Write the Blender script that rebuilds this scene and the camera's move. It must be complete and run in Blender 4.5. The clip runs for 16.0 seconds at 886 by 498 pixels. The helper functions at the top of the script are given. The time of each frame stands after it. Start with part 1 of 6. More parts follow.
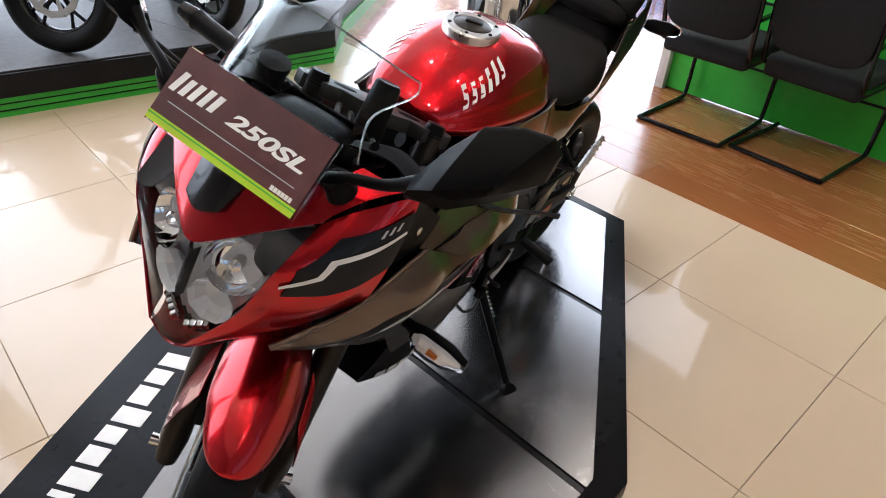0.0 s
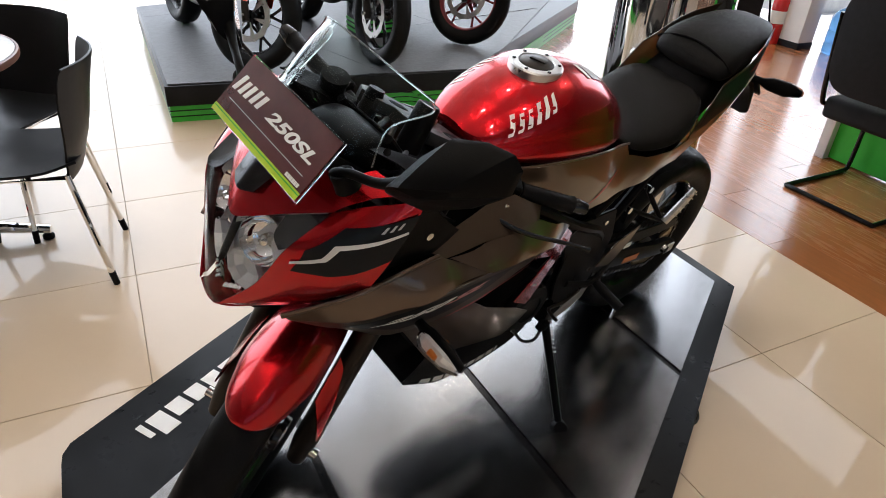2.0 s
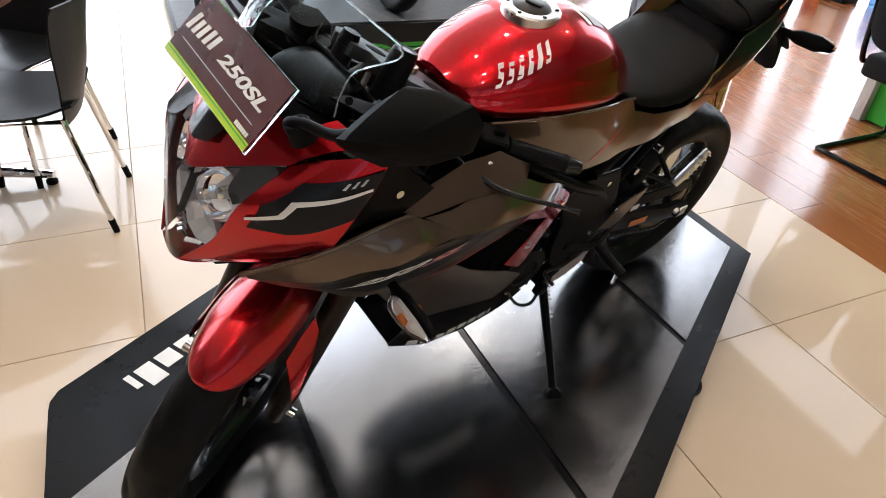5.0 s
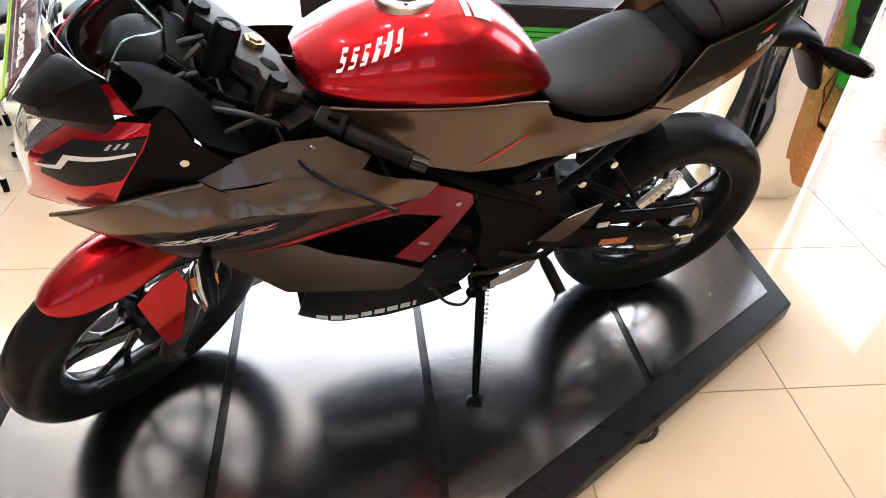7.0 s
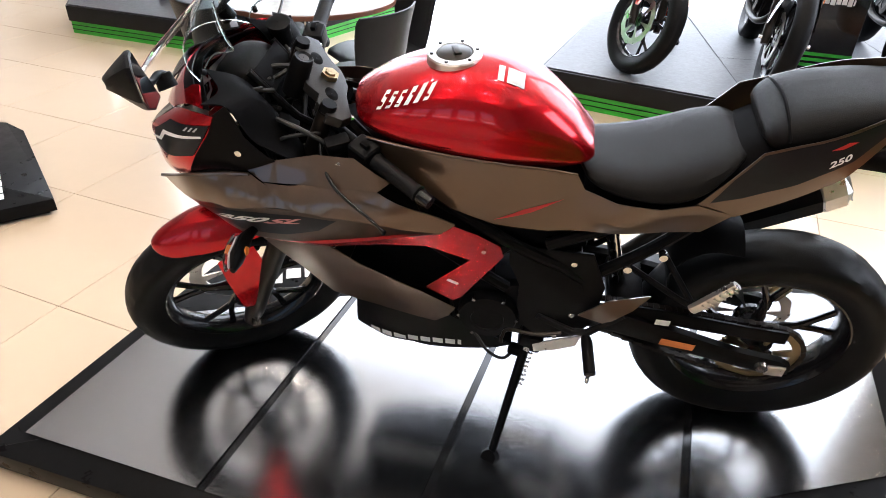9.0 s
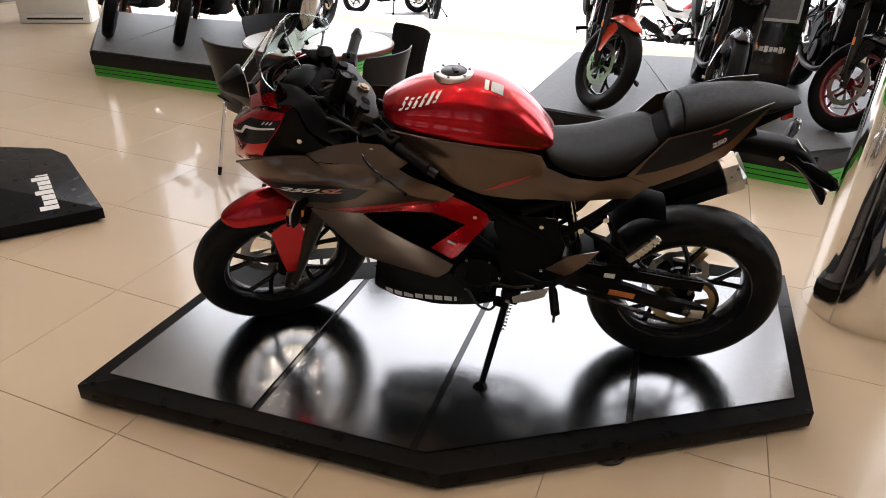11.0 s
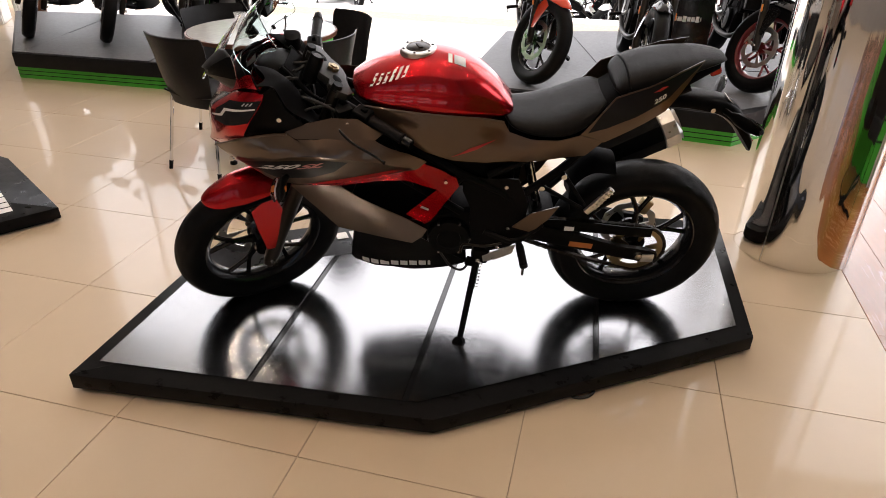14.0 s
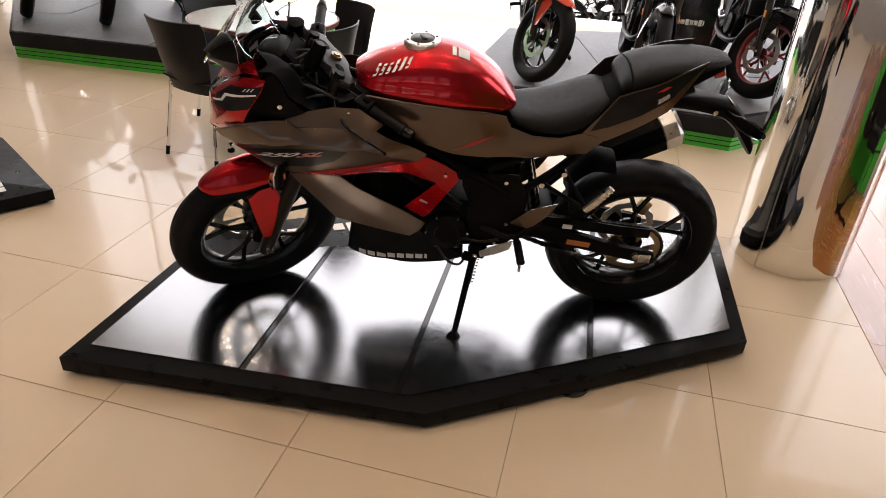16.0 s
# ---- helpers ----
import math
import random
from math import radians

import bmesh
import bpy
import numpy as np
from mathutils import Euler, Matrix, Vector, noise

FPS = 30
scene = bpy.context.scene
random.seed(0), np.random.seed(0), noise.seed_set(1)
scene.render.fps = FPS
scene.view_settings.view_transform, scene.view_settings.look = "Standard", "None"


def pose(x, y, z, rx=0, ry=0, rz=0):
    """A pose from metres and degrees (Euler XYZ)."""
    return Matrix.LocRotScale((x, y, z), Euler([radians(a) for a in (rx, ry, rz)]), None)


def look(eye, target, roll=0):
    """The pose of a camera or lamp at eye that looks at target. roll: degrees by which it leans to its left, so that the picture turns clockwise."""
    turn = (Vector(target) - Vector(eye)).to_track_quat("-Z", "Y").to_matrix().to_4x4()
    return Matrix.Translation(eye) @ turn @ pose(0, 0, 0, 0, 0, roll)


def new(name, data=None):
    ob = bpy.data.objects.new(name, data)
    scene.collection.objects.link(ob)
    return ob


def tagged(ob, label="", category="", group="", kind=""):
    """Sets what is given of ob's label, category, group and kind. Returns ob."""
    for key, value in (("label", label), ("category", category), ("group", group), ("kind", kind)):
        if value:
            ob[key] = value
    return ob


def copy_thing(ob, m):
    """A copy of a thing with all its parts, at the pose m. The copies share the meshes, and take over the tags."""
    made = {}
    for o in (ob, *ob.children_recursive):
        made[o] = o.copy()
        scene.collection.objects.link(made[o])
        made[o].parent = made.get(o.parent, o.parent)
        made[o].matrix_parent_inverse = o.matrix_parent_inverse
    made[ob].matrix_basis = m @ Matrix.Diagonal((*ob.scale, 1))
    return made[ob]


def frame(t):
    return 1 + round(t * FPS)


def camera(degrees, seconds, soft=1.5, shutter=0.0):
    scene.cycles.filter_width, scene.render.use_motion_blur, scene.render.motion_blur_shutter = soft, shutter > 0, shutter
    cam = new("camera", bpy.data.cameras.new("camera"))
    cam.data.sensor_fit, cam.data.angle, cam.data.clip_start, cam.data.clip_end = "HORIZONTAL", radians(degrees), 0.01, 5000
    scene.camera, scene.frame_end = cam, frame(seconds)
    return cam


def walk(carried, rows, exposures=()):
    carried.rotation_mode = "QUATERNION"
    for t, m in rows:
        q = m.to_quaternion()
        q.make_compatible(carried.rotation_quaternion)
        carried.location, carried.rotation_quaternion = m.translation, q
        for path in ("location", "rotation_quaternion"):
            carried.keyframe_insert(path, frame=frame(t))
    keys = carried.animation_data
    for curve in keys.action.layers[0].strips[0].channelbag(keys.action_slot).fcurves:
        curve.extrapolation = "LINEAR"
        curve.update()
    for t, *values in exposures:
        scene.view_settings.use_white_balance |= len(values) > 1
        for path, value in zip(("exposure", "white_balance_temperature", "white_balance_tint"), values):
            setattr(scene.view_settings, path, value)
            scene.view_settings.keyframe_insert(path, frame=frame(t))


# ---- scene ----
cam = camera(68.8, 16.0, 0.9)
PATH = [
    (0, (-1.18, -0.821, 1.428), (0.228, 0.029, 0.29), 3.9),
    (0.5, (-1.134, -0.914, 1.435), (0.151, 0.163, 0.344), 4.7),
    (1, (-1.108, -1.006, 1.441), (0.115, 0.164, 0.376), 4.5),
    (1.5, (-1.107, -1.052, 1.443), (0.053, 0.197, 0.397), 2.9),
    (2, (-1.107, -1.055, 1.439), (0.038, 0.204, 0.389), 3.5),
    (2.5, (-1.117, -1.053, 1.436), (0.011, 0.204, 0.365), 3.6),
    (3, (-1.124, -1.052, 1.43), (-0.017, 0.201, 0.331), 3.2),
    (3.2, (-1.124, -1.054, 1.43), (-0.034, 0.202, 0.32), 2.8),
    (5.3, (-0.926, -1.058, 1.41), (0.086, 0.178, 0.208), 4.5),
    (5.5, (-0.849, -1.052, 1.41), (0.115, 0.183, 0.167), 5.3),
    (6, (-0.702, -1.107, 1.412), (0.132, 0.199, 0.148), 1.7),
    (6.5, (-0.576, -1.259, 1.44), (0.064, 0.175, 0.201), 4.5),
    (7, (-0.449, -1.321, 1.432), (0.102, 0.154, 0.199), 2.2),
    (7.5, (-0.289, -1.267, 1.428), (0.23, 0.221, 0.195), 6.5),
    (8, (-0.14, -1.278, 1.444), (0.148, 0.31, 0.263), 2.9),
    (8.5, (-0.015, -1.366, 1.459), (-0.001, 0.244, 0.272), 3.5),
    (9, (0.03, -1.485, 1.452), (-0.188, 0.184, 0.373), 1.8),
    (9.2, (0.021, -1.539, 1.471), (-0.203, 0.123, 0.382), 2.3),
    (11.3, (0.051, -2.103, 1.524), (-0.109, -0.331, 0.611), 1.8),
    (11.5, (-0.003, -2.146, 1.532), (-0.135, -0.363, 0.636), 0.9),
    (12, (-0.066, -2.207, 1.524), (-0.066, -0.425, 0.615), 2.8),
    (12.5, (-0.068, -2.212, 1.52), (-0.072, -0.451, 0.573), 2.5),
    (13, (-0.069, -2.207, 1.517), (-0.088, -0.477, 0.513), 0.7),
    (13.5, (-0.063, -2.208, 1.52), (-0.041, -0.464, 0.542), 1.1),
    (14, (-0.057, -2.211, 1.516), (-0.042, -0.467, 0.537), 1.0),
    (14.5, (-0.063, -2.203, 1.517), (-0.051, -0.459, 0.537), 1.3),
    (15, (-0.067, -2.202, 1.515), (-0.048, -0.455, 0.542), 1.5),
    (15.5, (-0.069, -2.202, 1.512), (-0.04, -0.457, 0.534), 2.1),
    (16, (-0.069, -2.207, 1.504), (-0.034, -0.469, 0.516), 3.2),
]
walk(cam, [(t, look(eye, target, roll)) for t, eye, target, roll in PATH],
     [(0, 0.6, 5800, 12), (1.5, 0.25, 6000, 11), (3.2, 0.22, 6050, 11), (5.3, 0.6, 6050, 12), (6, 0.52, 6050, 13), (6.5, 1.25, 6050, 12), (7, 1.4, 6050, 12), (8, 1.6, 5900, 12), (9.2, 1.12, 5900, 12), (11.3, 0.15, 6550, 15), (16, 0.27, 6800, 17)])

# ---- light, sky, exposure ----
GRID = pose(0, 0, 0, 0, 0, -14.5)          # the building's axes


def grid(a, b, z=0.0):
    """A place given along the building's axes, in the world."""
    return GRID @ Vector((a, b, z))


world = bpy.data.worlds.new("sky")
world.use_nodes = True
scene.world = world
sky = world.node_tree.nodes.new("ShaderNodeTexSky")
sky.sky_type, sky.sun_disc = "NISHITA", False
sky.sun_elevation, sky.sun_rotation = radians(78), radians(10)
world.node_tree.nodes["Background"].inputs["Strength"].default_value = 0.10
world.node_tree.links.new(sky.outputs[0], world.node_tree.nodes["Background"].inputs["Color"])
sun = new("sun", bpy.data.lights.new("sun", "SUN"))
sun.data.energy, sun.data.angle, sun.data.color = 5.0, radians(0.6), (1.0, 0.95, 0.88)
sun.matrix_world = look((0.6, 3.4, 16), (0, 0, 0))

# ---- materials ----


def mat(name, color, rough=0.5, metal=0.0, vary=0.0, scale=8.0, bump=0.0, bscale=60.0, coat=0.0, spec=0.5, rvary=0.0, trans=0.0, ior=1.45, emit=None, power=0.0, stretch=None, island=0.0):
    m = bpy.data.materials.new(name)
    m.use_nodes = True
    nt = m.node_tree
    p = nt.nodes["Principled BSDF"]
    p.inputs["Base Color"].default_value = (*color, 1)
    p.inputs["Roughness"].default_value = rough
    p.inputs["Metallic"].default_value = metal
    p.inputs["Coat Weight"].default_value = coat
    p.inputs["Coat Roughness"].default_value = 0.012
    p.inputs["Specular IOR Level"].default_value = spec
    p.inputs["Transmission Weight"].default_value = trans
    p.inputs["IOR"].default_value = ior
    if emit:
        p.inputs["Emission Color"].default_value = (*emit, 1)
        p.inputs["Emission Strength"].default_value = power
    co = nt.nodes.new("ShaderNodeTexCoord")
    src = co.outputs["Object"]
    if stretch:
        mp = nt.nodes.new("ShaderNodeMapping")
        mp.inputs["Scale"].default_value = stretch
        nt.links.new(src, mp.inputs["Vector"])
        src = mp.outputs[0]
    if vary or rvary or island:
        n1 = nt.nodes.new("ShaderNodeTexNoise")
        n1.inputs["Scale"].default_value, n1.inputs["Detail"].default_value, n1.inputs["Roughness"].default_value = scale, 7, 0.62
        nt.links.new(src, n1.inputs["Vector"])
        out = n1.outputs["Fac"]
        if island:
            oi = nt.nodes.new("ShaderNodeObjectInfo")
            ad = nt.nodes.new("ShaderNodeMath")
            ad.operation = "MULTIPLY_ADD"
            ad.inputs[1].default_value, ad.inputs[2].default_value = island, -island / 2
            nt.links.new(oi.outputs["Random"], ad.inputs[0])
            a2 = nt.nodes.new("ShaderNodeMath")
            nt.links.new(out, a2.inputs[0])
            nt.links.new(ad.outputs[0], a2.inputs[1])
            out = a2.outputs[0]
        if vary:
            mr = nt.nodes.new("ShaderNodeMapRange")
            mr.inputs["From Min"].default_value, mr.inputs["From Max"].default_value = 0.25, 0.75
            mr.inputs["To Min"].default_value, mr.inputs["To Max"].default_value = 1 - vary, 1 + vary
            mr.clamp = False
            nt.links.new(out, mr.inputs["Value"])
            mx = nt.nodes.new("ShaderNodeMix")
            mx.data_type, mx.blend_type = "RGBA", "MULTIPLY"
            mx.inputs["Factor"].default_value = 1
            mx.inputs["A"].default_value = (*color, 1)
            nt.links.new(mr.outputs[0], mx.inputs["B"])
            nt.links.new(mx.outputs["Result"], p.inputs["Base Color"])
        if rvary:
            m2 = nt.nodes.new("ShaderNodeMapRange")
            m2.inputs["From Min"].default_value, m2.inputs["From Max"].default_value = 0.3, 0.7
            m2.inputs["To Min"].default_value, m2.inputs["To Max"].default_value = max(0.0, rough - rvary), rough + rvary
            nt.links.new(out, m2.inputs["Value"])
            nt.links.new(m2.outputs[0], p.inputs["Roughness"])
    if bump:
        n2 = nt.nodes.new("ShaderNodeTexNoise")
        n2.inputs["Scale"].default_value, n2.inputs["Detail"].default_value = bscale, 4
        nt.links.new(src, n2.inputs["Vector"])
        bp = nt.nodes.new("ShaderNodeBump")
        bp.inputs["Strength"].default_value, bp.inputs["Distance"].default_value = bump, 0.002
        nt.links.new(n2.outputs["Fac"], bp.inputs["Height"])
        nt.links.new(bp.outputs[0], p.inputs["Normal"])
    return m


CANDY_RED = mat("candy_red", (0.43, 0.003, 0.008), 0.24, 0.85, vary=0.06, scale=3, coat=0.62, spec=0.1)
GUNMETAL = mat("gunmetal_paint", (0.104, 0.069, 0.046), 0.28, 0.70, vary=0.07, scale=4, coat=0.85, spec=0.2)
SATIN_BLACK = mat("satin_black_plastic", (0.0040, 0.0040, 0.0044), 0.40, vary=0.2, scale=20, bump=0.10, bscale=700, spec=0.07)
MATT_BLACK = mat("matt_black_plastic", (0.0045, 0.0045, 0.005), 0.60, vary=0.2, scale=15, bump=0.15, bscale=600, spec=0.03)
GLOSS_BLACK = mat("gloss_black", (0.006, 0.006, 0.007), 0.24, vary=0.1, coat=0.3, spec=0.25)
RUBBER = mat("tyre_rubber", (0.0055, 0.0055, 0.006), 0.44, vary=0.35, scale=12, bump=0.25, bscale=350, rvary=0.10, spec=0.12)
VINYL = mat("seat_vinyl", (0.0075, 0.007, 0.0068), 0.44, vary=0.2, scale=30, bump=0.45, bscale=800, rvary=0.06, spec=0.09)
CAST_BLACK = mat("black_cast_metal", (0.0055, 0.0055, 0.006), 0.45, 0.0, vary=0.25, scale=18, bump=0.3, bscale=300, spec=0.10)
ALLOY = mat("bare_alloy", (0.62, 0.61, 0.59), 0.32, 1.0, vary=0.12, scale=25, bump=0.1, bscale=300, rvary=0.08)
STEEL = mat("polished_steel", (0.70, 0.69, 0.67), 0.16, 1.0, vary=0.08, scale=30, rvary=0.05)
CHROME = mat("chrome", (0.86, 0.86, 0.87), 0.05, 1.0)
GOLD = mat("gold_steel", (0.33, 0.26, 0.15), 0.34, 1.0, vary=0.12, scale=30, rvary=0.06)
FORK_METAL = mat("dark_fork_metal", (0.026, 0.022, 0.019), 0.35, 0.8, vary=0.15, scale=20)
WHITE_PRINT = mat("white_print", (0.80, 0.80, 0.78), 0.45, vary=0.05, scale=30)
SILVER_PRINT = mat("silver_print", (0.50, 0.50, 0.50), 0.35, 0.5, vary=0.08)
GREY_PRINT = mat("grey_print", (0.008, 0.009, 0.011), 0.34, 0.0, coat=0.12, spec=0.15, vary=0.15)
PINK_PRINT = mat("pale_red_print", (0.55, 0.22, 0.22), 0.4, vary=0.05)
RED_PRINT = mat("red_print", (0.40, 0.012, 0.014), 0.35, coat=0.5, vary=0.08)
ORANGE_LABEL = mat("orange_label", (0.55, 0.17, 0.04), 0.5, vary=0.2)
LENS_MILKY = mat("milky_lens", (0.84, 0.84, 0.82), 0.08, trans=0.55, ior=1.3)
LENS_CLEAR = mat("clear_lens", (0.95, 0.96, 0.97), 0.03, trans=1.0, ior=1.12)
SCREEN_CLEAR = mat("clear_screen", (0.86, 0.94, 0.93), 0.02, trans=1.0, ior=1.18)
SCREEN_EDGE = mat("screen_edge", (0.62, 0.70, 0.70), 0.08, trans=0.8, ior=1.3)
CLAMP_GREY = mat("clamp_casting", (0.016, 0.0155, 0.015), 0.45, 0.1, vary=0.2, scale=20, bump=0.15, bscale=400, spec=0.3)
AMBER = mat("amber_bulb", (0.75, 0.22, 0.03), 0.3, vary=0.1)
REFLECTOR = mat("lamp_reflector", (0.93, 0.94, 0.95), 0.15, 0.15, vary=0.08, scale=30)
MIRROR = mat("mirror_glass", (0.80, 0.82, 0.84), 0.01, 1.0)
TAIL_RED = mat("tail_lens", (0.35, 0.01, 0.01), 0.15, coat=1.0)
MAROON = mat("sign_maroon", (0.075, 0.020, 0.022), 0.25, vary=0.35, scale=14, coat=0.7)
LIME = mat("sign_lime", (0.42, 0.60, 0.02), 0.35, vary=0.05)
ACRYLIC = mat("acrylic", (0.93, 0.95, 0.93), 0.04, trans=1.0, ior=1.15)

TILE = mat("beige_tile", (0.57, 0.452, 0.322), 0.30, vary=0.035, scale=2.6, island=0.12, spec=0.35, coat=0.55)
TILE.node_tree.nodes["Principled BSDF"].inputs["Coat Roughness"].default_value = 0.035
GROUT = mat("grout", (0.40, 0.32, 0.23), 0.8, vary=0.2, scale=20)
WOOD = mat("laminate_wood", (0.30, 0.108, 0.034), 0.25, coat=0.7, vary=0.14, scale=5, stretch=(9.0, 1.0, 1.0), island=0.16, rvary=0.05)
WOOD.node_tree.nodes["Principled BSDF"].inputs["Coat Roughness"].default_value = 0.14
SHEET = mat("brushed_sheet", (0.30, 0.30, 0.305), 0.16, 1.0, vary=0.07, scale=6, stretch=(2.0, 60.0, 2.0), bump=0.05, bscale=25, rvary=0.07)
BORDER = mat("black_laminate", (0.006, 0.006, 0.0065), 0.32, vary=0.25, scale=14, rvary=0.08, spec=0.09)
TAPE = mat("gap_strip", (0.010, 0.010, 0.011), 0.15, vary=0.5, scale=40)
PLATE_TOP = mat("grey_deck", (0.125, 0.130, 0.140), 0.50, 0.1, vary=0.18, scale=30, bump=0.7, bscale=55, spec=0.3)
DECK_BLACK = mat("deck_black", (0.010, 0.010, 0.011), 0.35, vary=0.3, scale=10, spec=0.18)
DECK_GREEN = mat("deck_green", (0.045, 0.42, 0.035), 0.35, vary=0.15, scale=8, rvary=0.06)
COLUMN = mat("column_steel", (0.80, 0.79, 0.77), 0.045, 1.0, vary=0.05, scale=3, bump=0.02, bscale=5)
BLACK_CHAIR = mat("chair_plastic", (0.009, 0.009, 0.010), 0.38, vary=0.2, scale=25, bump=0.2, bscale=500, spec=0.18)
FABRIC = mat("black_fabric", (0.010, 0.010, 0.011), 0.85, vary=0.3, scale=40, bump=0.5, bscale=900)
TABLE_TOP = mat("grey_tabletop", (0.30, 0.28, 0.27), 0.22, vary=0.12, scale=30)
TABLE_EDGE = mat("wooden_edge", (0.14, 0.055, 0.030), 0.35, vary=0.3, scale=12)
PLASTER = mat("white_plaster", (0.74, 0.71, 0.66), 0.85, vary=0.06, scale=3, bump=0.15, bscale=80)
CEILING = mat("ceiling_paint", (0.72, 0.70, 0.67), 0.9, vary=0.05, scale=2)
FRAME_ALU = mat("window_frame", (0.55, 0.55, 0.55), 0.35, 0.8, vary=0.1)
PAVE = mat("pale_paving", (0.62, 0.61, 0.59), 0.8, vary=0.2, scale=4, bump=0.3, bscale=30)
# emission imitates overexposed daylight outdoors
BACKDROP_GLOW = mat("backdrop_glow", (0.8, 0.8, 0.8), 1.0, emit=(0.94, 0.97, 1.0), power=2.3)
DIM_WALL = mat("taupe_paint", (0.20, 0.178, 0.160), 0.8, vary=0.08, scale=3)
AC_WHITE = mat("white_enamel", (0.72, 0.71, 0.68), 0.35, vary=0.04)
LAMP_GLOW = mat("lamp_glow", (1, 1, 1), 0.5, emit=(1.0, 0.86, 0.66), power=110.0)
FIRE_RED = mat("extinguisher_red", (0.50, 0.02, 0.02), 0.25, coat=0.6)
BLUE_WATER = mat("blue_bottle", (0.16, 0.38, 0.70), 0.10, trans=0.6, ior=1.2)
CUP = mat("clear_cup", (0.93, 0.95, 0.95), 0.1, trans=0.8, ior=1.1)
CABLE = mat("black_cable", (0.012, 0.012, 0.012), 0.5)

# ---- mesh helpers ----
from mathutils.bvhtree import BVHTree
from mathutils.geometry import tessellate_polygon


def spline(pts, n):
    """n+1 samples of a smooth curve through pts (tuples of any length)."""
    p = [np.array(q, float) for q in pts]
    if len(p) == 2:
        return [p[0] + (p[1] - p[0]) * i / n for i in range(n + 1)]
    p = [2 * p[0] - p[1]] + p + [2 * p[-1] - p[-2]]
    out, m = [], len(p) - 3
    for i in range(n + 1):
        s = i / n * m
        k = min(int(s), m - 1)
        t = s - k
        a, b, c, d = p[k:k + 4]
        out.append(0.5 * (2 * b + (c - a) * t + (2 * a - 5 * b + 4 * c - d) * t * t + (3 * b - a - 3 * c + d) * t ** 3))
    return out


def finish(bm, smooth=35):
    bmesh.ops.recalc_face_normals(bm, faces=bm.faces)
    for f in bm.faces:
        f.smooth = True
    for e in bm.edges:
        if len(e.link_faces) == 2 and e.calc_face_angle(0) > radians(smooth):
            e.smooth = False


def part(name, bm, material, parent=None, label="", smooth=35):
    """One mesh object out of a bmesh, under a thing or a part."""
    finish(bm, smooth)
    me = bpy.data.meshes.new(name)
    bm.to_mesh(me)
    bm.free()
    me.materials.append(material)
    soft = me.attributes.get("skin_normal")
    if soft:
        me.normals_split_custom_set_from_vertices([tuple(d.vector) for d in soft.data])
        me.attributes.remove(soft)
    ob = new(name, me)
    ob.parent = parent
    if label:
        tagged(ob, label)
    return ob


def thing(name, label, category, m=None, group="", kind=""):
    ob = new(name)
    ob.empty_display_size = 0.1
    if m is not None:
        ob.matrix_world = m
    return tagged(ob, label, category, group, kind)


def lay(bm, rows, closed=False, cap=False):
    """Quads over rows of points; closed joins each row's ends."""
    vs = [[bm.verts.new(tuple(q)) for q in r] for r in rows]
    n = len(vs[0])
    for a, b in zip(vs, vs[1:]):
        for i in range(n if closed else n - 1):
            j = (i + 1) % n
            bm.faces.new((a[i], a[j], b[j], b[i]))
    if cap:
        bm.faces.new(vs[0])
        bm.faces.new(vs[-1][::-1])
    return bm


def box(bm, size, m=None, bevel=0.0, seg=2):
    r = bmesh.ops.create_cube(bm, size=1, matrix=(m or Matrix()) @ Matrix.Diagonal((*size, 1)))
    if bevel:
        es = list({e for v in r["verts"] for e in v.link_edges})
        bmesh.ops.bevel(bm, geom=es, offset=bevel, segments=seg, profile=0.6, affect="EDGES")
    return bm


def basis(d):
    d = Vector(d).normalized()
    s = d.cross(Vector((0, 0, 1)) if abs(d.z) < 0.9 else Vector((1, 0, 0))).normalized()
    return s, d.cross(s)


def tube(bm, pts, r, seg=10, flat=1.0, cap=True):
    """A round bar along pts; r: one radius or one for each point."""
    pts = [Vector(p) for p in pts]
    rows = []
    s = None
    for i, p in enumerate(pts):
        d = (pts[min(i + 1, len(pts) - 1)] - pts[max(i - 1, 0)]).normalized()
        if s is None:
            s, u = basis(d)
        else:
            s = (s - d * s.dot(d)).normalized()
            u = d.cross(s)
        q = r[i] if isinstance(r, (list, tuple)) else r
        rows.append([p + (s * math.cos(k * math.tau / seg) * flat + u * math.sin(k * math.tau / seg)) * q for k in range(seg)])
    return lay(bm, rows, True, cap)


def bend(pts, n=16):
    return [Vector(p) for p in spline(pts, n)]


def revolve(bm, prof, m=None, seg=32, cap=False, wobble=None):
    """Turns a profile of (radius, height) round the z axis of m."""
    m = m or Matrix()
    rows = []
    for k in range(seg):
        a = k * math.tau / seg
        rows.append([m @ Vector((r * math.cos(a) * (wobble(k, i) if wobble else 1), r * math.sin(a) * (wobble(k, i) if wobble else 1), h)) for i, (r, h) in enumerate(prof)])
    vs = [[bm.verts.new(p) for p in r] for r in rows]
    for k in range(seg):
        a, b = vs[k], vs[(k + 1) % seg]
        for i in range(len(prof) - 1):
            bm.faces.new((a[i], b[i], b[i + 1], a[i + 1]))
    if cap:
        bm.faces.new([v[0] for v in vs])
        bm.faces.new([v[-1] for v in vs][::-1])
    return bm


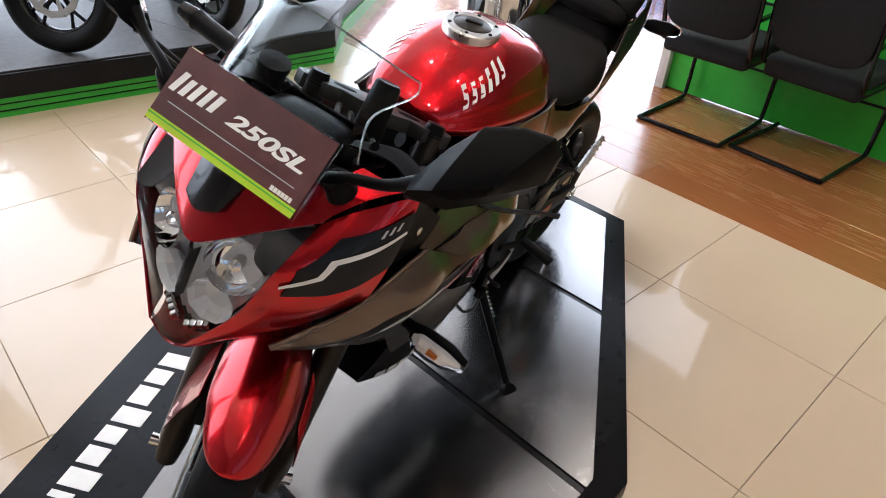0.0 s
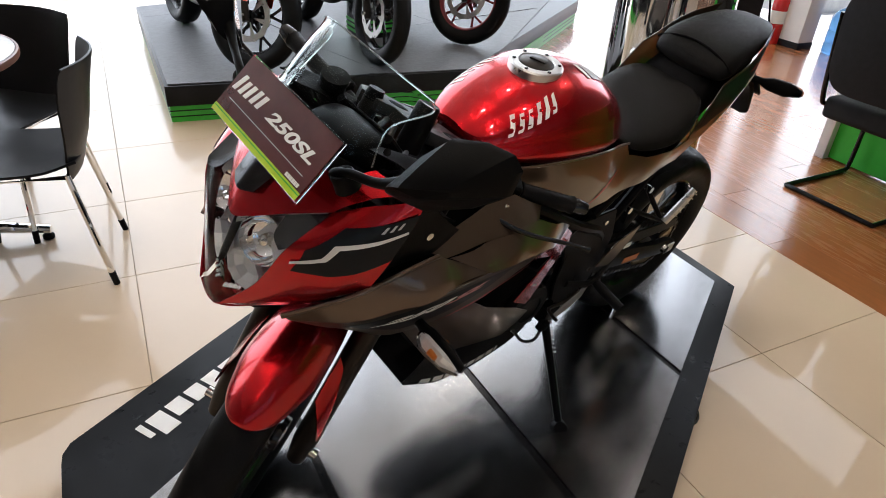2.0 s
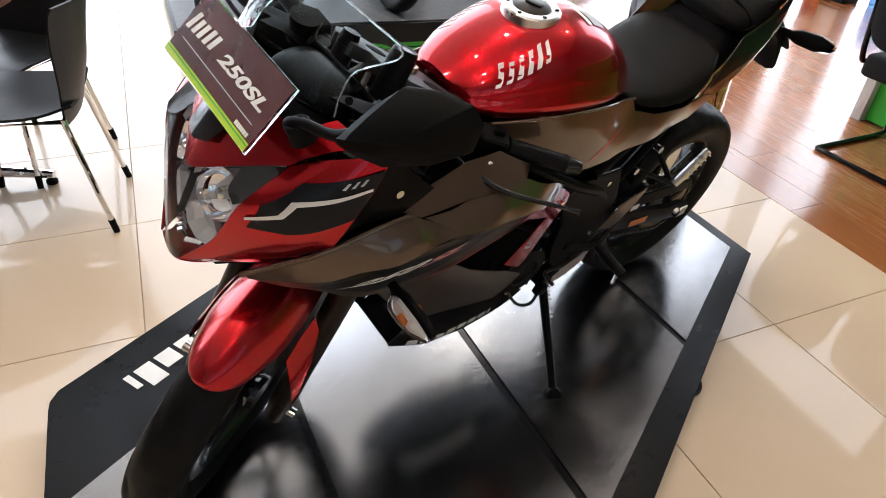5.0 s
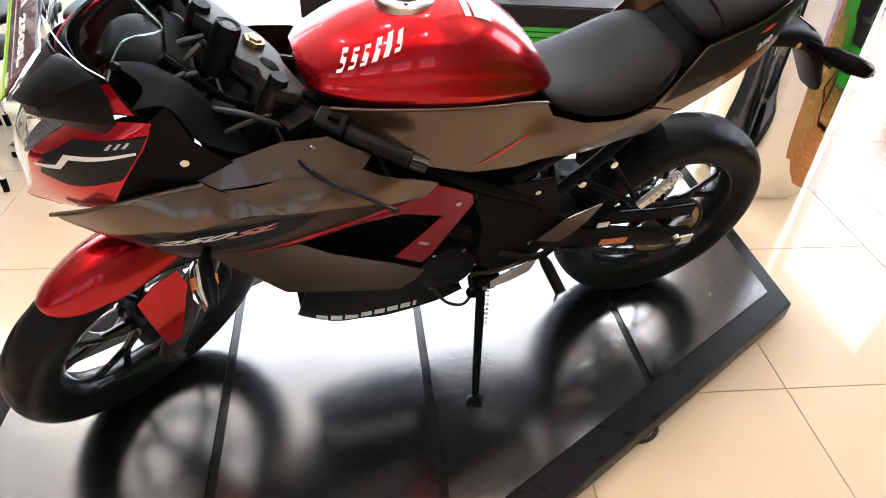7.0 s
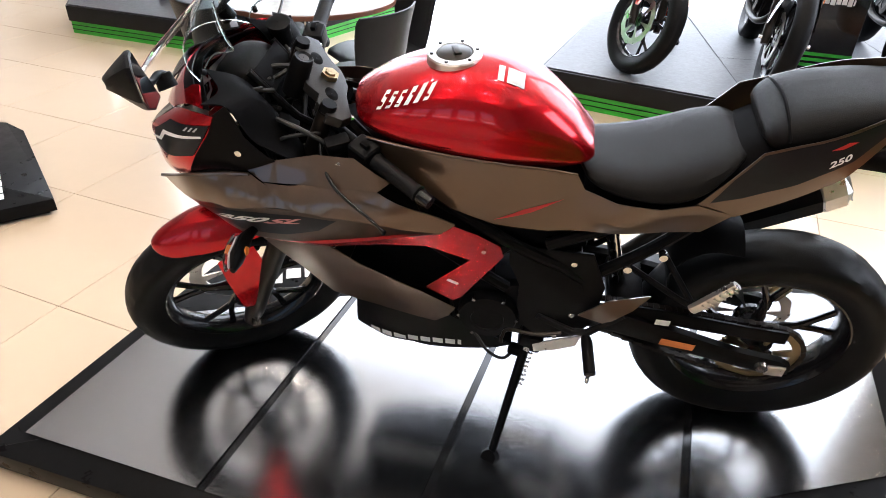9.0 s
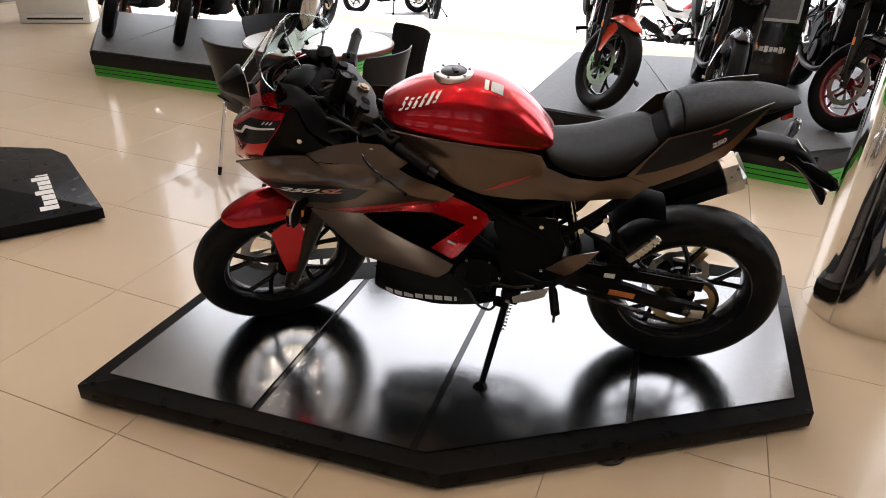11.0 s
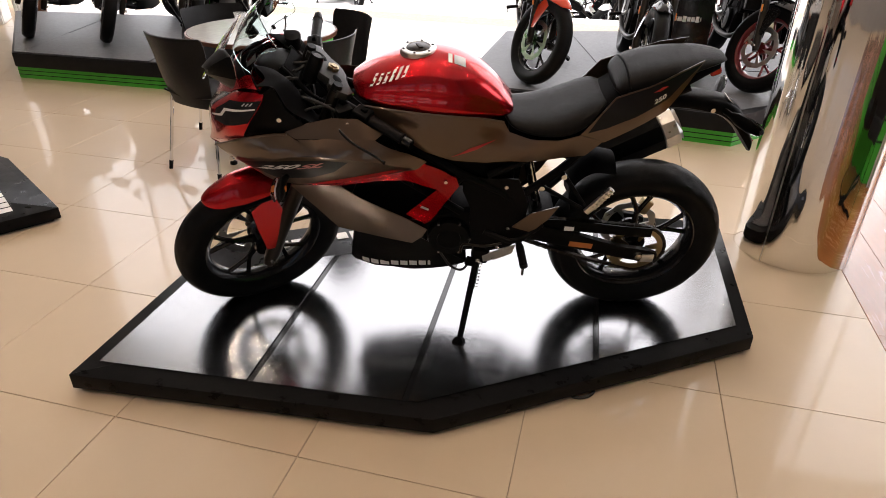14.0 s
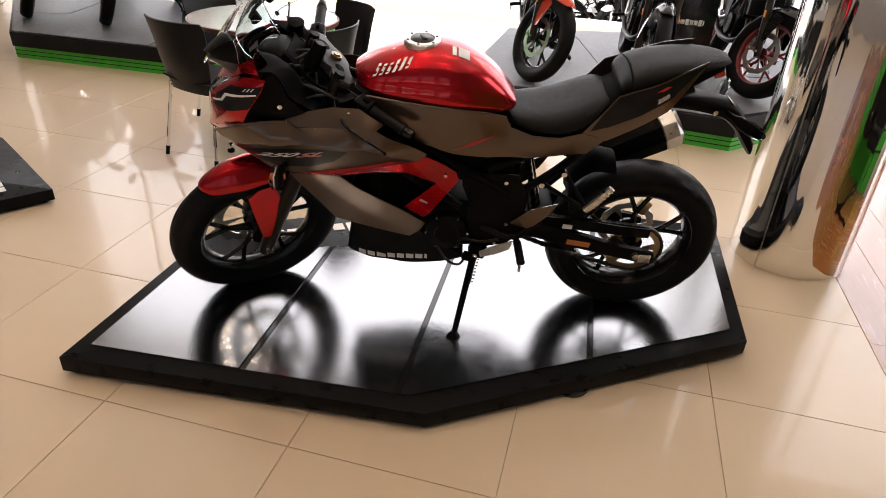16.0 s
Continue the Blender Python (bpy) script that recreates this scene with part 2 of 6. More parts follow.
def solid(bm, thick, bevel=0.0):
    """Gives a sheet its thickness inwards, with slightly turned-in edges."""
    bmesh.ops.recalc_face_normals(bm, faces=bm.faces)
    out = sum(f.normal.y * f.calc_center_median().y * f.calc_area() for f in bm.faces)
    if out < 0:
        bmesh.ops.reverse_faces(bm, faces=bm.faces)
    bm.normal_update()
    vs, fs = bm.verts[:], bm.faces[:]
    rim = [e for e in bm.edges if len(e.link_faces) == 1]
    loops = [(e.link_loops[0].vert, e.link_loops[0].link_loop_next.vert) for e in rim]
    nrm = {v: v.normal.copy() for v in vs}
    low = {v: bm.verts.new(v.co - nrm[v] * thick) for v in vs}
    if bevel:
        for v in {v for e in rim for v in e.verts}:
            v.co -= nrm[v] * bevel
    for f in fs:
        bm.faces.new([low[v] for v in reversed(f.verts)])
    for p, q in loops:
        bm.faces.new((q, p, low[p], low[q]))
    return bm


def net(rows, nu=10, nv=10):
    """A smooth sheet through a small net of points."""
    cols = [spline(r, nu) for r in rows]
    return [list(r) for r in zip(*[spline([c[i] for c in cols], nv) for i in range(nu + 1)])]


def sheet(rows, nu=10, nv=10, thick=0.003, bevel=0.0):
    bm = lay(bmesh.new(), net(rows, nu, nv))
    return solid(bm, thick, bevel) if thick else bm


def mirrored(rows):
    """The net of the left half (ending at the middle) carried over to the right."""
    return [list(r) + [(x, -y, z) for x, y, z in reversed(r[:-1])] for r in rows]


def poly_grid(pts2, cell):
    """A flat outline in x, z cut into a grid."""
    bm = bmesh.new()
    vs = [bm.verts.new((x, 0, z)) for x, z in pts2]
    for t in tessellate_polygon([[Vector((x, z, 0)) for x, z in pts2]]):
        bm.faces.new([vs[k] for k in t])
    for ax in (0, 2):
        c = [v.co[ax] for v in bm.verts]
        lo, hi = min(c), max(c)
        k = int((hi - lo) / cell)
        for i in range(1, k + 1):
            o = Vector((0, 0, 0))
            o[ax] = lo + (hi - lo) * i / (k + 1)
            nrm = Vector((0, 0, 0))
            nrm[ax] = 1
            bmesh.ops.bisect_plane(bm, geom=bm.verts[:] + bm.edges[:] + bm.faces[:], plane_co=o, plane_no=nrm, dist=1e-5)
    bmesh.ops.remove_doubles(bm, verts=bm.verts, dist=1e-5)
    return bm


def skin(ctrl):
    """The lateral place as a smooth function of x, z through control points (x, y, z)."""
    c = np.array(ctrl, float)
    p = c[:, [0, 2]]
    d = np.linalg.norm(p[:, None] - p[None], axis=2)
    k = len(p)
    a = np.zeros((k + 3, k + 3))
    a[:k, :k] = d ** 2 * np.log(d + 1e-9) + np.eye(k) * 2e-4
    a[:k, k], a[:k, k + 1:] = 1, p
    a[k, :k], a[k + 1:, :k] = 1, p.T
    w = np.linalg.solve(a, np.concatenate([c[:, 1], np.zeros(3)]))

    def f(x, z):
        e = np.hypot(p[:, 0] - x, p[:, 1] - z)
        return float((e ** 2 * np.log(e + 1e-9)) @ w[:k] + w[k] + w[k + 1] * x + w[k + 2] * z)
    return f


def panel(outline, inner=(), thick=0.004, cell=0.03, bevel=0.0012, side=1, round_=0):
    """A curved body panel from its outline of (x, y, z), with more points inside; side -1: for the other flank."""
    f = skin(list(outline) + list(inner))
    o2 = [(x, z) for x, y, z in outline]
    bm = poly_grid(o2, cell)
    layer = bm.verts.layers.float_vector.new("skin_normal")
    away = {}
    for v in bm.verts:
        x, z = v.co.x, v.co.z
        v.co.y = f(x, z) * side
        dx, dz = (f(x + 0.004, z) - f(x - 0.004, z)) / 0.008, (f(x, z + 0.004) - f(x, z - 0.004)) / 0.008
        away[v] = Vector((dx, -side, dz)).normalized()
    outer = list(bm.verts)
    solid(bm, thick, bevel)
    for v, low in zip(outer, list(bm.verts)[len(outer):]):
        v[layer], low[layer] = away[v], -away[v]
    return bm


def tree(*obs):
    """A search tree over meshes in their parent's space."""
    vs, fs = [], []
    for ob in obs:
        k = len(vs)
        vs += [v.co.copy() for v in ob.data.vertices]
        fs += [[i + k for i in p.vertices] for p in ob.data.polygons]
    return BVHTree.FromPolygons(vs, fs)


def decal(name, outlines, target, material, parent, label="", side=-1, lift=0.0014, cell=0.02):
    """Flat shapes in x, z laid on a flank's surface."""
    bm = bmesh.new()
    for o in outlines:
        b = poly_grid(o, cell)
        me = bpy.data.meshes.new("tmp")
        b.to_mesh(me)
        b.free()
        bm.from_mesh(me)
        bpy.data.meshes.remove(me)
    drop = []
    for v in bm.verts:
        hit, nrm, _, _ = target.ray_cast(Vector((v.co.x, side * 0.9, v.co.z)), Vector((0, -side, 0)))
        if hit is None:
            drop.append(v)
        else:
            v.co = hit + Vector((0, side * lift, 0))
    bmesh.ops.delete(bm, geom=drop, context="VERTS")
    return part(name, bm, material, parent, label)


def letters(text, size, m, extrude=0.0006, slant=0.0, bold=0.0):
    """Writing in the built-in font, as a mesh in the plane of m."""
    cu = bpy.data.curves.new("writing", "FONT")
    cu.body, cu.size, cu.extrude, cu.shear = text, size, extrude, slant
    cu.offset = bold
    cu.align_x, cu.align_y = "CENTER", "CENTER"
    ob = bpy.data.objects.new("writing", cu)
    me = bpy.data.meshes.new_from_object(ob)
    bm = bmesh.new()
    bm.from_mesh(me)
    bm.transform(m)
    bpy.data.objects.remove(ob)
    bpy.data.curves.remove(cu)
    bpy.data.meshes.remove(me)
    return bm


def strokes(n, w, h, slant=0.35, gap=0.35, seed=1):
    """A row of plain slanted strokes that stands for a wordmark: outlines in x, z round the origin."""
    rnd = random.Random(seed)
    out = []
    step = w / n
    for i in range(n):
        x0 = -w / 2 + i * step
        hh = h * (0.5 if i else 0.62) * rnd.uniform(0.85, 1.1)
        z0 = -h * 0.35 + i * h * 0.02
        b = step * (1 - gap)
        out.append([(x0, z0), (x0 + b, z0), (x0 + b + slant * hh, z0 + hh), (x0 + slant * hh, z0 + hh)])
    return out

# ---- the room ----


def slab(name, pts, z0, z1, material, parent=None, bevel=0.0, round_=0.0, label=""):
    """A flat body over an outline of (x, y) from z0 to z1."""
    bm = bmesh.new()
    lo = [bm.verts.new((x, y, z0)) for x, y in pts]
    f = bm.faces.new(lo)
    r = bmesh.ops.extrude_face_region(bm, geom=[f])
    bmesh.ops.translate(bm, vec=(0, 0, z1 - z0), verts=[v for v in r["geom"] if isinstance(v, bmesh.types.BMVert)])
    if round_:
        es = [e for e in bm.edges if abs(e.verts[0].co.z - e.verts[1].co.z) > 1e-4]
        bmesh.ops.bevel(bm, geom=es, offset=round_, segments=5, profile=0.5, affect="EDGES")
    if bevel:
        es = [e for e in bm.edges if len(e.link_faces) == 2 and e.calc_face_angle(0) > radians(60)]
        bmesh.ops.bevel(bm, geom=es, offset=bevel, segments=2, profile=0.6, affect="EDGES")
    return part(name, bm, material, parent, label, smooth=30)


def grid_poly(pts):
    return [tuple(grid(a, b).xy) for a, b in pts]


A0, A1, B0, B1, TOP = -8.8, 6.4, -6.2, 6.4, 7.0

floor = tagged(slab("floor", grid_poly([(A0, B0), (A1, B0), (A1, B1 + 0.3), (A0, B1 + 0.3)]), -0.12, -0.006, GROUT), "polished beige floor tiles with thin joints and a wood laminate area", "floor", kind="structure")
ceiling = tagged(slab("ceiling", grid_poly([(A0, B0), (A1, B0), (A1, B1 + 0.3), (A0, B1 + 0.3)]), TOP, TOP + 0.15, CEILING), "plain off-white ceiling with small round lamps", "ceiling", kind="structure")
SOUTH = (-4.2, -2.7, -1.2, 0.3, 1.8)
tagged(slab("wall_south", grid_poly([(A0, B0 - 0.2), (A1, B0 - 0.2), (A1, B0), (A0, B0)]), 2.5, TOP, DIM_WALL), "plain taupe painted showroom wall", "wall", kind="structure")
tagged(slab("wall_south_base", grid_poly([(A0, B0 - 0.2), (A1, B0 - 0.2), (A1, B0), (A0, B0)]), -0.1, 0.5, DIM_WALL), "plain taupe painted showroom wall", "wall", kind="structure")
for k, (a0, a1) in enumerate(zip((A0,) + tuple(a + 1.1 for a in SOUTH), SOUTH + (A1,))):
    tagged(slab("wall_south_pier_%d" % (k + 1), grid_poly([(a0, B0 - 0.2), (a1, B0 - 0.2), (a1, B0), (a0, B0)]), 0.5, 2.5, DIM_WALL), "plain taupe painted pier between windows", "pier", kind="structure")
tagged(slab("wall_west", grid_poly([(A0 - 0.2, B0), (A0, B0), (A0, B1 + 0.3), (A0 - 0.2, B1 + 0.3)]), -0.1, TOP, DIM_WALL), "plain taupe painted showroom wall", "wall", kind="structure")
for k, (b0, b1, z0, z1) in enumerate(((B0, 1.2, -0.1, TOP), (3.9, 4.2, -0.1, TOP), (1.2, 3.9, 5.4, TOP), (4.2, B1 + 0.3, 5.4, TOP))):
    tagged(slab("wall_east_%d" % (k + 1), grid_poly([(A1, b0), (A1 + 0.2, b0), (A1 + 0.2, b1), (A1, b1)]), z0, z1, DIM_WALL), "plain taupe painted showroom wall", "wall", kind="structure")

# glazed front with posts, head and sill
tagged(slab("wall_north", grid_poly([(A0, B1), (A1, B1), (A1, B1 + 0.3), (A0, B1 + 0.3)]), 6.85, TOP, PLASTER), "white head of the wall over the glazed showroom front", "wall", kind="structure")
for k, a in enumerate((-8.6, -5.6, 2.05, 6.1)):
    tagged(slab("wall_pier_%d" % (k + 1), grid_poly([(a, B1), (a + 0.32, B1), (a + 0.32, B1 + 0.3), (a, B1 + 0.3)]), -0.05, 6.85, PLASTER), "white plastered pier in the glazed front", "pier", kind="structure")
for k, (a0, a1) in enumerate(((-8.28, -5.6), (2.37, 6.1))):
    w = thing("window_%d" % (k + 1), "tall showroom window in a slim metal frame", "window", GRID @ pose(a0, B1 + 0.15, 0), kind="structure")
    n = 2
    L_ = (a1 - a0) / n
    for i in range(n + 1):
        part("window_frame", box(bmesh.new(), (0.05, 0.08, 6.85), pose(min(max(i * L_, 0.025), a1 - a0 - 0.025), 0, 3.425), 0.004), FRAME_ALU, w)
    for i in range(n):
        g = part("pane", box(bmesh.new(), (L_ - 0.06, 0.008, 6.76), pose((i + 0.5) * L_, 0, 3.425)), mat("pane_glass", (0.97, 0.98, 0.98), 0.0, trans=1.0, ior=1.02) if not (k or i) else bpy.data.materials["pane_glass"], w)
        g.visible_shadow = False

# outside: paving, road and a self-lit white sheet for the blown-out distance
ground = tagged(slab("ground", [(-160, -60), (160, -60), (160, 260), (-160, 260)], -1.1, -0.75, PAVE), "pale sunlit concrete yard reaching to the horizon", "ground", kind="structure")
tagged(slab("pavement", grid_poly([(-14, B1 + 0.3), (12, B1 + 0.3), (12, 7.2), (-14, 7.2)]), -0.75, -0.02, PAVE, bevel=0.01), "pale sunlit concrete forecourt outside the windows", "pavement", kind="structure")
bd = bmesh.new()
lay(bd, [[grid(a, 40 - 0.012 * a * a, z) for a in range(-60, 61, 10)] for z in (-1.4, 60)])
tagged(part("backdrop", bd, BACKDROP_GLOW), "plain white glowing sheet for the overexposed distance across the street", "backdrop", kind="structure")


# ---- lamps in the ceiling ----


def ceiling_lamp(x, y, watts):
    t = thing("ceiling_light", "small round recessed spotlight with a white rim", "ceiling light", pose(x, y, TOP), "spotlights in the ceiling")
    part("frame", revolve(bmesh.new(), [(0.100, 0.0), (0.128, -0.002), (0.132, -0.008), (0.122, -0.012), (0.102, -0.008), (0.100, 0.0)], seg=24), AC_WHITE, t)
    part("diffuser", revolve(bmesh.new(), [(0.001, -0.006), (0.060, -0.007), (0.098, -0.004)], seg=20), LAMP_GLOW, t)
    li = bpy.data.lights.new("spot", "SPOT")
    li.energy, li.spot_size, li.spot_blend, li.shadow_soft_size, li.color = watts, radians(125), 0.6, 0.09, (1.0, 0.82, 0.62)
    ob = new("lamp", li)
    ob.matrix_world = pose(x, y, TOP - 0.03)
    return t


for x, y in ((-6.6, 6.85), (5.9, 6.85), (5.75, 6.0), (4.86, 5.1), (-3.32, 6.4), (4.6, -0.6), (5.6, -2.9), (0.6, -2.4), (-1.6, -2.2), (-2.9, 0.6), (-0.9, 0.4), (1.1, 0.9), (-2.6, -4.4), (1.4, -4.6)):
    ceiling_lamp(x * 1.133, y * 1.133 + 0.29, 85)

# ---- the display plinths ----


def clip(bm, px, py, nx, ny):
    """Keeps the side of a flat mesh away from the normal."""
    bmesh.ops.bisect_plane(bm, geom=bm.verts[:] + bm.edges[:] + bm.faces[:], plane_co=(px, py, 0), plane_no=(nx, ny, 0), clear_outer=True, dist=1e-6)
    es = [e for e in bm.edges if len(e.link_faces) == 1]
    return bm


PLINTH = [(-1.285, -0.534), (-0.066, -0.725), (1.117, -0.280), (1.333, 0.658), (0.10, 0.845), (-1.035, 0.419), (-1.062, 0.39), (-1.072, 0.36)]
INNER = [(-1.210, -0.468), (-0.115, -0.652), (1.075, -0.217), (1.262, 0.600), (0.08, 0.500), (-1.085, 0.065)]
PH = 0.075


def shrink(pts, d):
    cx, cy = sum(p[0] for p in pts) / len(pts), sum(p[1] for p in pts) / len(pts)
    out = []
    for i, p in enumerate(pts):
        a, b = Vector(pts[i - 1]), Vector(pts[(i + 1) % len(pts)])
        p = Vector(p)
        n = ((a - p).normalized() + (b - p).normalized()).normalized()
        s = abs((a - p).normalized().cross(n))
        out.append(tuple(p + n * d / max(s, 0.3)))
    return out


def plinth(pts, inner, m, label, marks, cuts):
    t = thing("display_plinth", label, "plinth", m)
    part_base = slab("base", shrink(pts, 0.030), 0.0, 0.018, BORDER, t, label="recessed black base")
    slab("top", pts, 0.018, PH, BORDER, t, bevel=0.003, round_=0.003)
    d = Vector((0.2, 0.98)).normalized()
    nrm = Vector((d.y, -d.x))
    edges = [-9] + cuts + [9]
    for lo, hi in zip(edges, edges[1:]):
        bm = bmesh.new()
        bm.faces.new([bm.verts.new((x, y, PH + 0.0035)) for x, y in inner])
        for c, s in ((lo, -1), (hi, 1)):
            o = nrm * (c - s * 0.0115 if abs(c) < 9 else c)
            clip(bm, o.x, o.y, nrm.x * s, nrm.y * s)
        if bm.faces:
            solid(bm, 0.003)
            part("metal_sheet", bm, SHEET, t, "brushed metal sheet")
        else:
            bm.free()
    for c in cuts:
        o = nrm * c
        bm = box(bmesh.new(), (0.0215, 4, 0.001), Matrix.Translation((o.x, o.y, PH + 0.0012)) @ pose(0, 0, 0, 0, 0, -math.degrees(math.atan2(d.x, d.y))))
        for i, p in enumerate(inner):
            q = inner[(i + 1) % len(inner)]
            e = Vector(q) - Vector(p)
            nn = Vector((e.y, -e.x)).normalized()
            r = bmesh.ops.bisect_plane(bm, geom=bm.verts[:] + bm.edges[:] + bm.faces[:], plane_co=(*p, 0), plane_no=(*nn, 0), clear_outer=True, dist=1e-6)
        part("joint_strip", bm, TAPE, t, "dark shiny joint strip")
    for x, y, ang, sizes, h in marks:
        s = -sum(sizes) / 2 - 0.007 * len(sizes)
        for k, w in enumerate(sizes):
            hh = h if k % 3 == 0 else h * 0.72
            mm = pose(x, y, PH + 0.0008, 0, 0, ang) @ Matrix.Translation((s + w / 2, (hh - h) / 2, 0))
            part("wordmark_bar", box(bmesh.new(), (w, hh, 0.0012), mm), WHITE_PRINT, t, "plain white printed bar")
            s += w + 0.014
    return t


WORD = [0.05, 0.052, 0.062, 0.052, 0.05, 0.052, 0.05, 0.018]
plinth(PLINTH, INNER, Matrix(), "low black six-sided plinth topped with brushed metal sheets", [(-0.655, 0.405, 200, WORD, 0.085)], [-0.55, -0.025, 0.575])

NEXT = [(-1.97, 0.73), (-2.60, 1.38), (-2.76, 1.46), (-4.7, 1.25), (-4.9, -0.2), (-3.5, -0.62)]
plinth(NEXT, [(-2.50, 0.62), (-2.90, 1.10), (-4.55, 1.02), (-4.7, -0.1), (-3.45, -0.45)], Matrix(), "second low black plinth with a rounded corner and metal top", [(-2.38, 0.86, 131, [w * 1.1 for w in WORD], 0.085)], [-4.2, -3.6])


def deck(pts, label):
    """A raised stage: grey plates on a black edge over a green plinth with grooves."""
    t = thing("display_stage", label, "stage")
    slab("green_skirt", shrink(pts, 0.012), 0.0, 0.098, DECK_GREEN, t, label="bright green skirt")
    for z in (0.030, 0.064):
        slab("groove", shrink(pts, 0.009), z, z + 0.006, DECK_BLACK, t)
    slab("black_edge", pts, 0.098, 0.215, DECK_BLACK, t, bevel=0.003)
    lo = [min(p[k] for p in pts) for k in (0, 1)]
    hi = [max(p[k] for p in pts) for k in (0, 1)]
    inn = shrink(pts, 0.02)
    for i in range(int((hi[0] - lo[0]) / 1.2) + 2):
        for j in range(int((hi[1] - lo[1]) / 1.2) + 2):
            bm = bmesh.new()
            c = GRID @ Vector((0, 0, 0))
            cx, cy = lo[0] + i * 1.2, lo[1] + j * 1.2
            bm.faces.new([bm.verts.new((cx + u, cy + v, 0.2195)) for u, v in ((0.002, 0.002), (1.198, 0.002), (1.198, 1.198), (0.002, 1.198))])
            for k, p in enumerate(inn):
                q = inn[(k + 1) % len(inn)]
                e = Vector(q) - Vector(p)
                clip(bm, p[0], p[1], e.y, -e.x)
            if bm.faces:
                solid(bm, 0.004)
                part("deck_plate", bm, PLATE_TOP, t, "grey ribbed metal deck plate")
            else:
                bm.free()
    return t


deck([(0.07, 2.66), (1.92, 1.95), (2.40, 2.30), (4.45, 3.25), (4.6, 5.0), (0.62, 4.75)], "raised display stage with grey deck and green skirt")
deck([(-3.73, 3.44), (-1.98, 3.05), (-1.05, 5.15), (-4.85, 5.45)], "raised display stage with grey deck beside the table")

# ---- mirror-polished column ----
col = thing("column", "round column clad in mirror-polished steel sheet", "column", pose(1.66, 0.555, 0), kind="structure")
part("cladding", revolve(bmesh.new(), [(0.256, 0.002), (0.256, TOP - 0.002)], seg=240, wobble=lambda k, i: 1 + 0.0045 * math.sin(k * math.tau / 240 * 7 + 1.0) + 0.0026 * math.sin(k * math.tau / 240 * 19 + 2.0) + 0.0007 * math.sin(k * math.tau / 240 * 41)), COLUMN, col)
for k in (0.9, 2.6, 4.9):
    part("seam", box(bmesh.new(), (0.0016, 0.007, TOP - 0.01), pose(0, 0, 0, 0, 0, 0) @ Matrix.Rotation(k + 2.85, 4, "Z") @ pose(0.2561, 0, TOP / 2)), ALLOY, col)

# ---- the green-panelled counter with its white post ----
ct = thing("counter", "reception counter with bright green grooved front and white end", "counter", GRID @ pose(2.86, 0.86, 0))
part("front", box(bmesh.new(), (0.04, 3.2, 0.98), pose(0.02, -1.6, 0.50), 0.003), DECK_GREEN, ct, "glossy green front panel")
for z in (0.27, 0.40, 0.62, 0.75):
    part("groove", box(bmesh.new(), (0.006, 3.2, 0.014), pose(-0.002, -1.6, z)), DECK_BLACK, ct)
part("end_post", box(bmesh.new(), (0.62, 0.06, 1.02), pose(0.27, 0.032, 0.51), 0.004), AC_WHITE, ct, "white end panel")
part("counter_top", box(bmesh.new(), (0.72, 3.3, 0.04), pose(0.30, -1.58, 1.042), 0.006), AC_WHITE, ct)


def rounded_pad(w, h, d, m):
    """An upright cushion with well-rounded corners, its face across x."""
    rows = []
    for k, e in ((-0.5, 0.86), (-0.38, 0.97), (0.0, 1.0), (0.38, 0.97), (0.5, 0.86)):
        ring = []
        for i in range(40):
            a = i * math.tau / 40
            c, q = math.cos(a), math.sin(a)
            ring.append(m @ Vector((k * d, math.copysign(abs(c) ** 0.45, c) * w / 2 * e, math.copysign(abs(q) ** 0.45, q) * h / 2 * e)))
        rows.append(ring)
    return lay(bmesh.new(), rows, True, True)


def visitor_chair(m):
    """A cantilever chair: one bent steel tube, padded seat and back."""
    t = thing("visitor_chair", "black padded cantilever chair on a bent black steel tube", "chair", m, "chairs at the counter")
    w, r = 0.24, 0.0125
    for s in (-1, 1):
        part("side_tube", tube(bmesh.new(), bend([(-0.27, s * w, r), (0.0, s * w, r), (0.20, s * w, r), (0.255, s * w, 0.04), (0.26, s * w, 0.20), (0.255, s * w, 0.40), (0.22, s * w, 0.45), (0.0, s * w, 0.445), (-0.18, s * w, 0.45), (-0.235, s * w, 0.50), (-0.28, s * w, 0.72), (-0.31, s * w, 0.90)], 48), r, 8), GLOSS_BLACK, t)
        part("arm_rest", tube(bmesh.new(), bend([(0.25, s * w, 0.36), (0.22, s * w, 0.62), (0.05, s * w, 0.66), (-0.26, s * w, 0.66)], 20), 0.014, 8), GLOSS_BLACK, t)
    part("rear_tube", tube(bmesh.new(), [(-0.27, -w, r), (-0.27, w, r)], r, 8), GLOSS_BLACK, t)
    part("seat", box(bmesh.new(), (0.48, 0.47, 0.11), pose(0.02, 0, 0.445), 0.035, 4), FABRIC, t)
    part("backrest", rounded_pad(0.48, 0.50, 0.075, pose(-0.275, 0, 0.78, 0, -8, 0)), FABRIC, t)
    return t


visitor_chair(GRID @ pose(2.55, 0.44, 0, 0, 0, 2))
visitor_chair(GRID @ pose(2.61, -0.10, 0, 0, 0, -3))


# ---- round table with four plastic chairs ----


